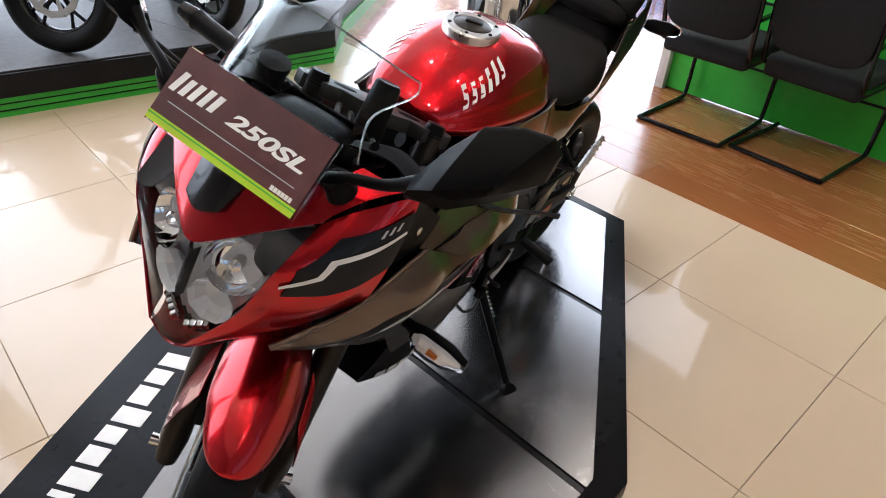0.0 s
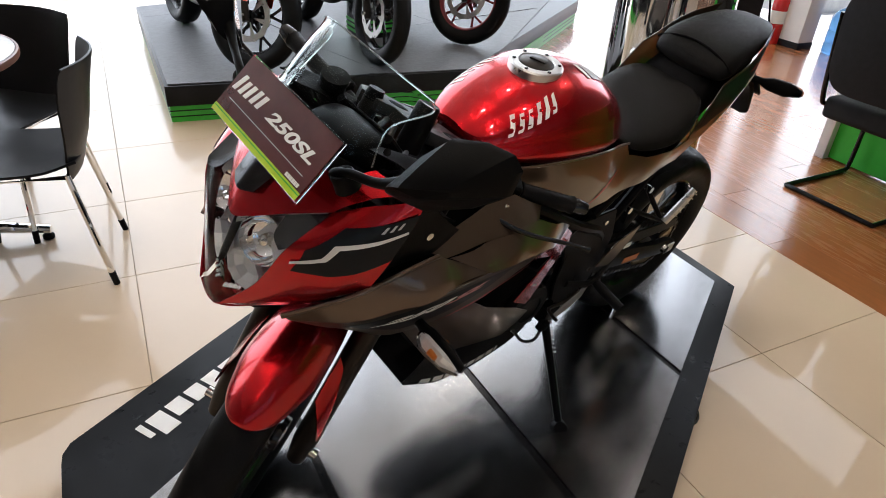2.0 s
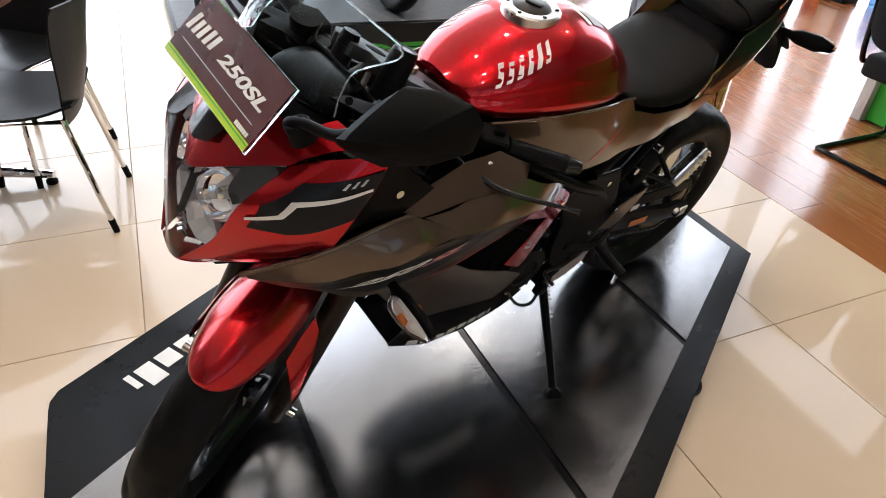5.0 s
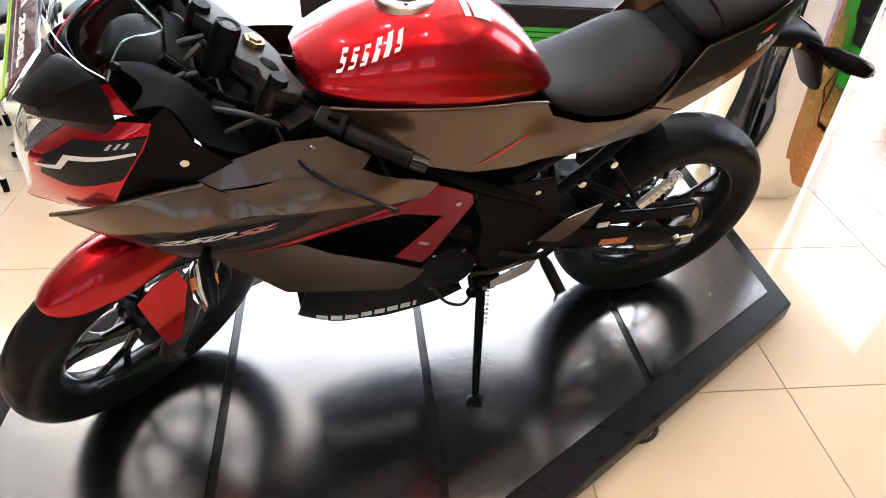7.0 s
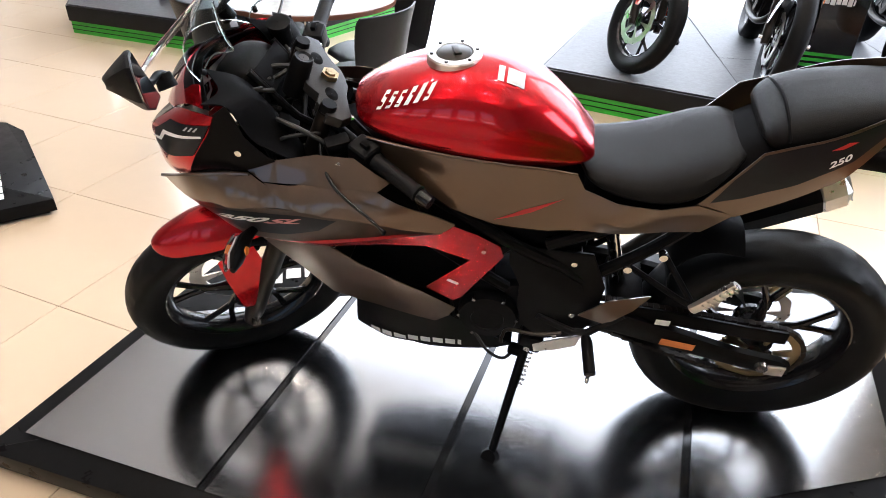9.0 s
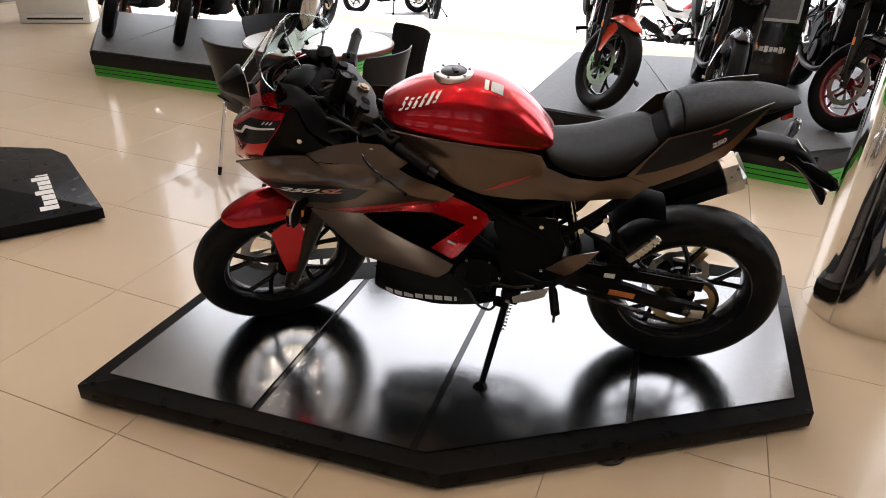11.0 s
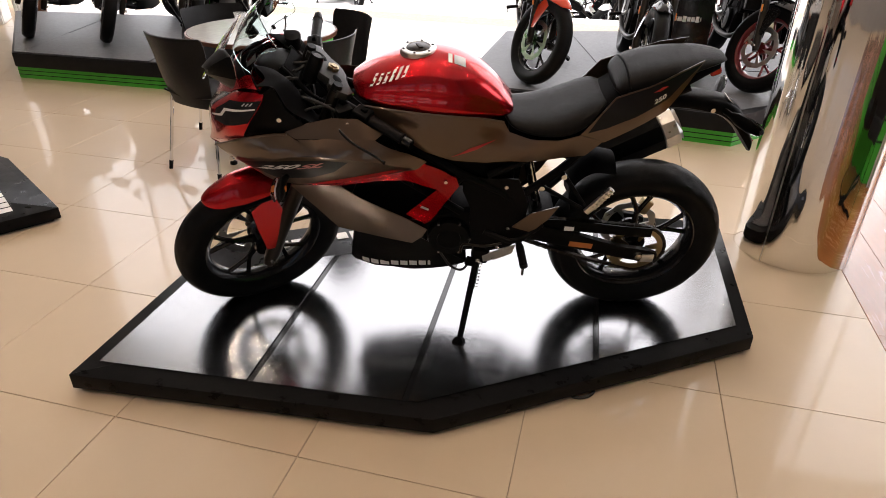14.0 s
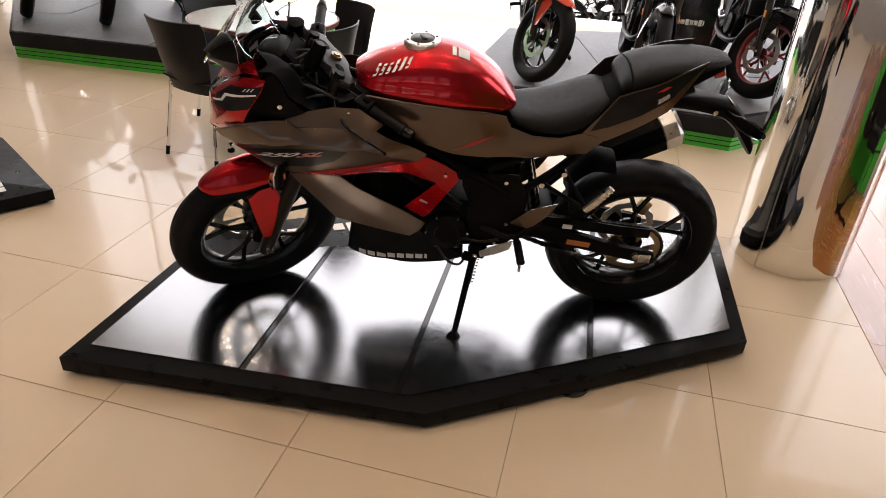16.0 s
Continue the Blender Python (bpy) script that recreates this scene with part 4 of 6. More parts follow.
    if hero:
        rnd = random.Random(11)
        for i in range(11):
            q0 = head_at(0.93) + Vector((rnd.uniform(-0.10, -0.02), rnd.uniform(-0.14, 0.14), rnd.uniform(-0.03, 0.05)))
            q3 = Vector((rnd.uniform(-0.50, -0.36), rnd.uniform(-0.12, 0.12), rnd.uniform(0.66, 0.80)))
            q1 = q0 + Vector((-0.05, rnd.uniform(-0.05, 0.05), rnd.uniform(-0.04, 0.03)))
            q2 = q3 + Vector((-0.05, rnd.uniform(-0.06, 0.06), 0.09))
            part("cable", tube(bmesh.new(), bend([q0, q1, q2, q3], 14), rnd.uniform(0.003, 0.006), 7), CABLE, b)
        for i, (x, y, z) in enumerate(((-0.46, -0.10, 0.90), (-0.49, 0.03, 0.92), (-0.47, 0.11, 0.88), (-0.44, -0.05, 0.86), (-0.51, -0.09, 0.94))):
            part("connector", box(bmesh.new(), (0.045, 0.035, 0.030), pose(x, y, z, 20 * i, 30 - 15 * i, 25 * i), 0.005), MATT_BLACK, b)
        rs = part("brake_reservoir", revolve(bmesh.new(), [(0.001, 0.0), (0.022, 0.0), (0.024, 0.006), (0.023, 0.036), (0.026, 0.038), (0.026, 0.048), (0.001, 0.050)], turn @ Matrix.Translation(head_at(0.945) + Vector((-0.055, 0.165, 0.0))), 20), SATIN_BLACK, b)
        # top clamp: a waisted casting with two windows between the fork tubes
        tc_ = turn @ Matrix.Translation(head_at(0.950)) @ pose(0, 0, 0, 0, 24, 0)
        half = [(-0.060, 0.0), (-0.058, 0.030), (-0.040, 0.058), (-0.052, 0.082), (-0.040, 0.122), (-0.012, 0.134), (0.012, 0.122), (0.016, 0.090), (0.022, 0.056), (0.034, 0.028), (0.036, 0.0)]
        ring_ = half + [(x, -y) for x, y in reversed(half[1:-1])]
        bm = bmesh.new()
        lo_ = [bm.verts.new(tc_ @ Vector((x, y, -0.010))) for x, y in ring_]
        bm.faces.new(lo_)
        ext = bmesh.ops.extrude_face_region(bm, geom=bm.faces[:])
        bmesh.ops.translate(bm, vec=(tc_.to_3x3() @ Vector((0, 0, 0.024))), verts=[v for v in ext["geom"] if isinstance(v, bmesh.types.BMVert)])
        bmesh.ops.bevel(bm, geom=[e for e in bm.edges if e.calc_face_angle(0) > radians(60)], offset=0.004, segments=2, profile=0.6, affect="EDGES")
        clamp = part("top_clamp", bm, CLAMP_GREY, b, "dark grey cast top clamp")
        for y in (-0.056, 0.056):
            part("clamp_window", revolve(bmesh.new(), [(0.001, 0.0148), (0.015, 0.0148), (0.017, 0.0135)], tc_ @ pose(-0.012, y, 0) @ Matrix.Diagonal((0.8, 1.25, 1, 1)), 18), MATT_BLACK, clamp, "black oval recess")
            part("clamp_bolt", tube(bmesh.new(), [tc_ @ Vector((0.010, y * 2.05, 0.004)), tc_ @ Vector((0.019, y * 2.05, 0.004))], 0.006, 10), STEEL, clamp)
        k = turn @ Matrix.Translation(head_at(0.962)) @ pose(0, 0, 0, 0, 24, 0)
        part("steering_nut", revolve(bmesh.new(), [(0.001, 0.014), (0.011, 0.014), (0.013, 0.010), (0.019, 0.010), (0.020, 0.0), (0.024, -0.002), (0.024, -0.008)], k, 6), GOLD, b, "brass-coloured steering stem nut", smooth=20)
        ig = part("ignition_switch", revolve(bmesh.new(), [(0.010, 0.016), (0.018, 0.018), (0.021, 0.014), (0.022, 0.0), (0.024, -0.07)], turn @ Matrix.Translation(head_at(1.0) + Vector((-0.068, 0, 0.012))) @ pose(0, 0, 0, 0, 24, 0), 20), SATIN_BLACK, b, "black ignition switch")
        part("key_slot", revolve(bmesh.new(), [(0.001, 0.0165), (0.0105, 0.0165), (0.0115, 0.0150)], turn @ Matrix.Translation(head_at(1.0) + Vector((-0.068, 0, 0.012))) @ pose(0, 0, 0, 0, 24, 0), 16), FORK_METAL, ig, "dark steel key barrel")

    # engine, frame and exhaust
    eng = part("engine", box(bmesh.new(), (0.34, 0.19, 0.20), pose(0.045, 0, 0.395, 0, -8, 0), 0.035, 3), CAST_BLACK, b, "black cast engine block")
    cy = pose(-0.095, 0, 0.52, 0, -24, 0)
    bm = box(bmesh.new(), (0.115, 0.135, 0.17), cy, 0.012, 2)
    part("cylinder", bm, CAST_BLACK, eng)
    for k in range(7):
        part("cooling_fin", box(bmesh.new(), (0.130, 0.150, 0.004), cy @ pose(0, 0, -0.06 + k * 0.020)), CAST_BLACK, eng)
    for y, x, z, r in ((-0.098, -0.02, 0.385, 0.078), (-0.098, 0.125, 0.400, 0.055), (0.098, 0.0, 0.39, 0.085)):
        s = 1 if y > 0 else -1
        bm = revolve(bmesh.new(), [(r, 0.0), (r, 0.012), (r * 0.92, 0.026), (r * 0.55, 0.031), (r * 0.52, 0.027), (0.001, 0.027)], Matrix.Translation((x, y, z)) @ pose(0, 0, 0, 90 if s < 0 else -90, 0, 0), 30)
        cov = part("engine_cover", bm, CAST_BLACK, eng)
        for k in range(6):
            a = k * math.tau / 6
            part("bolt", tube(bmesh.new(), [(x + r * 0.94 * math.cos(a), y + s * 0.014, z + r * 0.94 * math.sin(a)), (x + r * 0.94 * math.cos(a), y + s * 0.027, z + r * 0.94 * math.sin(a))], 0.005, 8), STEEL if hero else CAST_BLACK, cov) if hero or k == 0 else None
    part("sprocket_cover", panel([(0.06, -0.112, 0.52), (0.15, -0.118, 0.53), (0.215, -0.116, 0.47), (0.21, -0.116, 0.38), (0.15, -0.118, 0.335), (0.08, -0.114, 0.36), (0.05, -0.112, 0.43)], [(0.14, -0.135, 0.43)], 0.008, 0.03, 0.002), CAST_BLACK, eng)
    for s in (-1, 1):
        for p in ([(-0.36, s * 0.04, 0.90), (-0.20, s * 0.115, 0.80), (0.02, s * 0.135, 0.665), (0.19, s * 0.12, 0.56), (0.205, s * 0.11, 0.40)], [(-0.37, s * 0.04, 0.80), (-0.24, s * 0.10, 0.68), (-0.06, s * 0.12, 0.56), (0.02, s * 0.115, 0.50)], [(-0.20, s * 0.115, 0.80), (-0.13, s * 0.12, 0.62)], [(-0.06, s * 0.12, 0.56), (0.02, s * 0.135, 0.665)], [(0.10, s * 0.125, 0.66), (0.28, s * 0.105, 0.74), (0.50, s * 0.085, 0.86), (0.70, s * 0.06, 0.95)], [(0.19, s * 0.115, 0.55), (0.33, s * 0.10, 0.66), (0.47, s * 0.085, 0.81)]):
            part("frame_tube", tube(bmesh.new(), bend(p, 12), 0.0145, 10), SATIN_BLACK, b)
        pv = panel([(0.020, -0.136, 0.655), (0.205, -0.132, 0.645), (0.245, -0.132, 0.545), (0.235, -0.132, 0.42), (0.195, -0.130, 0.355), (0.120, -0.130, 0.335), (0.070, -0.132, 0.380), (0.050, -0.134, 0.45), (0.050, -0.134, 0.53), (0.022, -0.135, 0.60)], (), 0.010, 0.03, 0.002, s)
        pt_ = part("pivot_plate", pv, SATIN_BLACK, b, "black frame plate at the swing arm pivot")
        for x, z in ((0.182, 0.448), (0.165, 0.62), (0.15, 0.36)):
            part("bolt", tube(bmesh.new(), [(x, s * 0.129, z), (x, s * 0.139, z)], 0.007, 10), STEEL, pt_)

    # swing arm, shock, chain drive
    for s in (-1, 1):
        bm = bmesh.new()
        rows = []
        for x, z, h, w, y in ((0.165, 0.425, 0.075, 0.034, 0.094), (0.30, 0.405, 0.070, 0.030, 0.100), (0.45, 0.365, 0.062, 0.028, 0.104), (0.60, 0.325, 0.052, 0.026, 0.106), (0.70, 0.305, 0.056, 0.026, 0.106), (0.735, 0.300, 0.034, 0.022, 0.106)):
            rows.append([(x, s * y + a * w / 2, z + c * h / 2) for a, c in ((-1, -0.7), (-0.7, -1), (0.7, -1), (1, -0.7), (1, 0.7), (0.7, 1), (-0.7, 1), (-1, 0.7))])
        arm = part("swing_arm", lay(bm, rows, True, True), SATIN_BLACK, b)
        part("axle_nut", tube(bmesh.new(), [(0.665, s * 0.118, RR), (0.665, s * 0.130, RR)], [0.017, 0.014], 12), STEEL, arm, "steel rear axle nut")
        part("chain_adjuster", box(bmesh.new(), (0.045, 0.006, 0.034), pose(0.70, s * 0.122, 0.304), 0.002), ALLOY, arm)
    if hero:
        part("rear_caliper", box(bmesh.new(), (0.045, 0.030, 0.060), pose(0.712, 0.066, 0.400, 0, 25, 0), 0.008, 2), GOLD, b, "gold-coloured rear brake caliper")
    part("arm_bridge", box(bmesh.new(), (0.09, 0.18, 0.05), pose(0.315, 0, 0.42), 0.012), SATIN_BLACK, b)
    sh = part("shock_absorber", tube(bmesh.new(), [(0.23, 0.0, 0.70), (0.30, 0.0, 0.44)], 0.016, 12), STEEL, b)
    coil = [(0.235 + 0.055 * k / 70 + 0.0, 0.033 * math.sin(k * 0.72), 0.68 - 0.22 * k / 70 + 0.033 * math.cos(k * 0.72) * 0.3) for k in range(71)]
    part("spring", tube(bmesh.new(), coil, 0.006, 6), FIRE_RED if not hero else SATIN_BLACK, sh)
    y = -0.078
    sp = bmesh.new()
    seg_ = 42 * 4
    ring = []
    for k in range(seg_):
        a = k * math.tau / seg_
        r1 = 0.101 + (0.0055 if k % 4 in (1, 2) else -0.001)
        r0 = 0.034 if (k * 5 / seg_) % 1 < 0.22 else 0.078
        ring.append([(0.665 + r * math.cos(a), yy, RR + r * math.sin(a)) for r, yy in ((r1, y - 0.003), (r0, y - 0.003), (r0, y + 0.003), (r1, y + 0.003))])
    lay(sp, ring + ring[:1], True)
    bmesh.ops.remove_doubles(sp, verts=sp.verts, dist=1e-6)
    spk = part("sprocket", sp, GOLD, b, "gold-coloured toothed rear sprocket")
    # chain: links along the loop
    loop = []
    cf, cr = Vector((0.155, 0, 0.428)), Vector((0.665, 0, RR))
    rf, rr = 0.036, 0.103
    up0, up1 = cf + Vector((0.15, 0, 1)).normalized() * rf, cr + Vector((0.15, 0, 1)).normalized() * rr
    lo0, lo1 = cf + Vector((0.02, 0, -1)).normalized() * rf, cr + Vector((0.02, 0, -1)).normalized() * rr
    for k in range(36):
        loop.append(up0.lerp(up1, k / 36))
    for k in range(20):
        a = math.atan2(1, 0.15) - k / 20 * (math.pi + 0.13)
        loop.append(cr + Vector((math.cos(a), 0, math.sin(a))) * rr)
    for k in range(36):
        p = lo1.lerp(lo0, k / 36)
        loop.append(p - Vector((0, 0, 0.014 * math.sin(math.pi * k / 36))))
    bm = bmesh.new()
    for i in range(len(loop)):
        p, q = loop[i], loop[(i + 1) % len(loop)]
        dd = q - p
        if dd.length > 0.05:
            continue
        mm = Matrix.Translation((p + q) / 2 + Vector((0, y, 0))) @ pose(0, 0, 0, 0, -math.degrees(math.atan2(dd.z, dd.x)), 0)
        box(bm, (dd.length * 0.96, 0.016 if i % 2 else 0.011, 0.0115), mm)
    tagged(part("chain", bm, FORK_METAL if hero else CAST_BLACK, b, "steel drive chain"), kind="stuff")
    cg = part("chain_guard", panel([(0.30, -0.100, 0.455), (0.42, -0.102, 0.450), (0.60, -0.104, 0.428), (0.70, -0.104, 0.42), (0.70, -0.104, 0.385), (0.58, -0.104, 0.395), (0.42, -0.102, 0.41), (0.30, -0.100, 0.425)], (), 0.012, 0.05, 0.002), SATIN_BLACK, b)
    if hero:
        part("warning_label", box(bmesh.new(), (0.085, 0.001, 0.022), pose(0.45, -0.1215, 0.362, 0, 8, 0)), ORANGE_LABEL, b, "worn orange sticker with unreadable print")
        part("white_label", box(bmesh.new(), (0.034, 0.001, 0.018), pose(0.40, -0.1162, 0.432, 0, 3, 0)), WHITE_PRINT, cg)
    part("hugger", sheet([[(0.40, k * 0.075, 0.50 - 0.02 * abs(k)) for k in (-1, -0.5, 0, 0.5, 1)], [(0.39, k * 0.080, 0.60 - 0.025 * abs(k) ** 2) for k in (-1, -0.5, 0, 0.5, 1)], [(0.45, k * 0.082, 0.672 - 0.03 * abs(k) ** 2) for k in (-1, -0.5, 0, 0.5, 1)], [(0.535, k * 0.078, 0.668 - 0.03 * abs(k) ** 2) for k in (-1, -0.5, 0, 0.5, 1)]], 10, 14, 0.004, 0.001), MATT_BLACK, b, "matt black inner mudguard")
    # exhaust on the right flank
    part("exhaust_pipe", tube(bmesh.new(), bend([(-0.14, 0.02, 0.46), (-0.22, 0.03, 0.36), (-0.12, 0.08, 0.28), (0.12, 0.12, 0.28), (0.28, 0.14, 0.36), (0.42, 0.175, 0.48)], 26), 0.021, 12), FORK_METAL, b)
    ex0, ex1 = Vector((0.42, 0.175, 0.47)), Vector((0.80, 0.205, 0.665))
    mf = part("muffler", tube(bmesh.new(), [ex0, ex0.lerp(ex1, 0.08), ex0.lerp(ex1, 0.25), ex0.lerp(ex1, 0.55), ex0.lerp(ex1, 0.86), ex0.lerp(ex1, 0.87)], [0.030, 0.050, 0.066, 0.072, 0.074, 0.070], 8, 0.80), SATIN_BLACK, b, "black angular muffler")
    part("muffler_tip", tube(bmesh.new(), [ex0.lerp(ex1, 0.865), ex0.lerp(ex1, 0.875), ex0.lerp(ex1, 0.99), ex0.lerp(ex1, 1.02), ex0.lerp(ex1, 0.98)], [0.072, 0.0765, 0.074, 0.066, 0.045], 8, 0.80), ALLOY, mf, "brushed metal end cap")

    # foot controls and stands
    for s in (-1, 1):
        hg = panel([(0.195, -0.150, 0.462), (0.255, -0.150, 0.520), (0.345, -0.150, 0.552), (0.315, -0.150, 0.498), (0.262, -0.150, 0.440)], (), 0.006, 0.05, 0.0015, s)
        part("heel_guard", hg, GUNMETAL if hero else ALLOY, b, "brushed metal heel guard")
        br = part("peg_bracket", tube(bmesh.new(), [(0.10, s * 0.135, 0.43), (0.19, s * 0.145, 0.395), (0.225, s * 0.150, 0.405), (0.30, s * 0.142, 0.47)], [0.010, 0.012, 0.012, 0.008], 8, 0.6), CAST_BLACK if hero else ALLOY, b)
        part("foot_peg", tube(bmesh.new(), [(0.222, s * 0.150, 0.395), (0.226, s * 0.168, 0.390), (0.236, s * 0.246, 0.368)], [0.010, 0.0145, 0.0145], 12), RUBBER, br, "rubber-covered footrest")
        part("peg_feeler", tube(bmesh.new(), [(0.235, s * 0.234, 0.362), (0.235, s * 0.236, 0.322)], 0.005, 8), STEEL, br)
        for p in ([(0.285, s * 0.112, 0.610), (0.40, s * 0.150, 0.560), (0.44, s * 0.155, 0.540)], [(0.350, s * 0.110, 0.660), (0.43, s * 0.150, 0.555)]):
            part("peg_strut", tube(bmesh.new(), p, 0.0075, 8), SATIN_BLACK, b)
        for x, z in ((0.283, 0.611), (0.350, 0.658)):
            part("strut_bolt", tube(bmesh.new(), [(x, s * 0.112, z), (x, s * 0.130, z)], 0.0095, 10), STEEL, b)
        pp = part("pillion_peg", tube(bmesh.new(), [(0.432, s * 0.168, 0.548), (0.455, s * 0.172, 0.580), (0.498, s * 0.178, 0.648)], [0.013, 0.0145, 0.012], 8, 0.75), ALLOY, b, "folded bare alloy pillion footrest")
        for k in range(6):
            c = Vector((0.452, s * 0.172, 0.574)).lerp(Vector((0.494, s * 0.178, 0.640)), k / 5)
            part("rib", box(bmesh.new(), (0.017, 0.024, 0.003), Matrix.Translation(c) @ pose(0, 0, 0, 0, 32, 0)), ALLOY, pp) if hero and s < 0 else None
    part("gear_lever", tube(bmesh.new(), bend([(0.165, -0.145, 0.385), (0.10, -0.150, 0.375), (0.035, -0.152, 0.385), (0.022, -0.175, 0.386), (0.020, -0.195, 0.386)], 14), 0.0048, 8), FORK_METAL, b, "dark metal gear lever")
    s0, s1 = Vector((0.085, -0.120, 0.300)), Vector((0.022, -0.332, 0.072))
    stand = part("side_stand", tube(bmesh.new(), [s0, s0.lerp(s1, 0.5), s1], [0.0125, 0.0115, 0.0105], 12), SATIN_BLACK, b, "black side stand lowered to the plinth")
    part("stand_foot", tube(bmesh.new(), [s1 + Vector((-0.006, -0.008, 0.010)), s1 + Vector((0.0, 0.002, -0.004))], [0.020, 0.026], 14), SATIN_BLACK, stand)
    coil = [s0.lerp(s1, 0.05 + 0.32 * k / 60) + Vector((0.018 + 0.006 * math.cos(k * 0.9), 0.006 * math.sin(k * 0.9), 0)) for k in range(61)]
    part("stand_spring", tube(bmesh.new(), coil, 0.0018, 5), STEEL, stand)
    if hero:
        part("stand_switch", box(bmesh.new(), (0.034, 0.022, 0.030), pose(0.058, -0.142, 0.296, 0, 20, 0), 0.005), MATT_BLACK, stand)
        part("switch_cable", tube(bmesh.new(), bend([(0.058, -0.142, 0.300), (0.030, -0.150, 0.262), (-0.010, -0.140, 0.268), (-0.040, -0.126, 0.305), (-0.060, -0.118, 0.340)], 18), 0.0045, 8), CABLE, stand, "black looped cable")
        part("stand_lug", panel([(0.100, -0.140, 0.318), (0.165, -0.142, 0.352), (0.215, -0.142, 0.372), (0.205, -0.142, 0.335), (0.150, -0.142, 0.306), (0.105, -0.140, 0.292)], (), 0.008, 0.05, 0.001), ALLOY, stand, "bare alloy stand lug")
        part("pivot_bolt", tube(bmesh.new(), [(0.085, -0.128, 0.298), (0.085, -0.142, 0.298)], 0.010, 12), STEEL, stand)
    part("stand_bracket", box(bmesh.new(), (0.06, 0.05, 0.055), pose(0.095, -0.112, 0.310, 0, 10, 0), 0.008), SATIN_BLACK, stand)

    # tank with filler cap
    tk = loft([(-0.325, 0.935, 0.952, 0.045, 0.9), (-0.305, 0.915, 0.965, 0.085, 0.95), (-0.25, 0.905, 0.995, 0.117, 1.0), (-0.17, 0.900, 1.022, 0.139, 1.05), (-0.09, 0.894, 1.033, 0.148, 1.08), (-0.01, 0.885, 1.022, 0.146, 1.08), (0.06, 0.873, 0.990, 0.128, 1.05), (0.12, 0.860, 0.940, 0.102, 1.0), (0.158, 0.858, 0.895, 0.080, 0.95), (0.172, 0.862, 0.876, 0.062, 0.9)], tank_ring, 34)
    tank = part("fuel_tank", tk, paint, b, "glossy painted fuel tank", smooth=50)
    cm = Matrix.Translation((-0.125, 0, 1.0315)) @ pose(0, 0, 0, 0, -1, 0)
    cap = part("tank_cap", revolve(bmesh.new(), [(0.036, 0.004), (0.038, 0.0065), (0.052, 0.0060), (0.055, 0.003), (0.056, -0.012), (0.001, -0.012)], cm, 40), ALLOY, b, "bare metal filler cap ring")
    part("cap_lid", revolve(bmesh.new(), [(0.001, 0.009), (0.030, 0.008), (0.0355, 0.005), (0.0355, -0.002)], cm, 32), FORK_METAL, cap, "dark metal filler lid")
    part("lock_cover", box(bmesh.new(), (0.014, 0.034, 0.005), cm @ pose(0.004, 0, 0.0095, 0, 0, 20), 0.002), FORK_METAL, cap)
    for k in range(6 if hero else 3):
        a = k * math.tau / (6 if hero else 3) + 0.3
        part("cap_bolt", revolve(bmesh.new(), [(0.001, 0.0082), (0.0036, 0.0078), (0.0042, 0.0055)], cm @ Matrix.Translation((0.0455 * math.cos(a), 0.0455 * math.sin(a), 0)), 8), GLOSS_BLACK, cap)

    # seats and tail
    part("seat", loft([(0.148, 0.836, 0.850, 0.060, 0), (0.170, 0.822, 0.843, 0.098, 0), (0.22, 0.808, 0.843, 0.120, 0.3), (0.28, 0.808, 0.850, 0.136, 0.6), (0.34, 0.818, 0.870, 0.143, 0.6), (0.39, 0.844, 0.893, 0.136, 0.3), (0.43, 0.882, 0.906, 0.112, 0), (0.455, 0.898, 0.909, 0.080, 0)], seat_ring, 30), VINYL, b, "black vinyl rider seat")
    part("pillion_seat", loft([(0.476, 0.944, 0.956, 0.080, 0), (0.488, 0.938, 0.976, 0.100, 0), (0.520, 0.946, 0.998, 0.112, 0), (0.575, 0.964, 1.016, 0.110, 0), (0.65, 0.990, 1.030, 0.099, 0), (0.72, 1.012, 1.036, 0.080, 0), (0.775, 1.022, 1.034, 0.055, 0), (0.800, 1.024, 1.030, 0.035, 0)], seat_ring, 30), VINYL, b, "raised black vinyl pillion seat")
    part("seat_strap", tube(bmesh.new(), bend([(0.505, y_, 0.945 + 0.052 * math.cos(y_ / 0.1135 * 1.45) ** 0.5) for y_ in (-0.1135, -0.105, -0.08, -0.04, 0, 0.04, 0.08, 0.105, 0.1135)], 24), 0.0035, 6), MATT_BLACK, b, "thin black seam across the pillion seat")
    part("seat_core", loft([(0.16, 0.74, 0.845, 0.09, 0), (0.30, 0.745, 0.825, 0.105, 0), (0.42, 0.80, 0.890, 0.108, 0), (0.50, 0.85, 0.945, 0.102, 0), (0.62, 0.92, 0.990, 0.090, 0), (0.74, 0.985, 1.020, 0.062, 0), (0.785, 1.000, 1.022, 0.040, 0)], seat_ring, 24), MATT_BLACK, b, "matt black tail core")
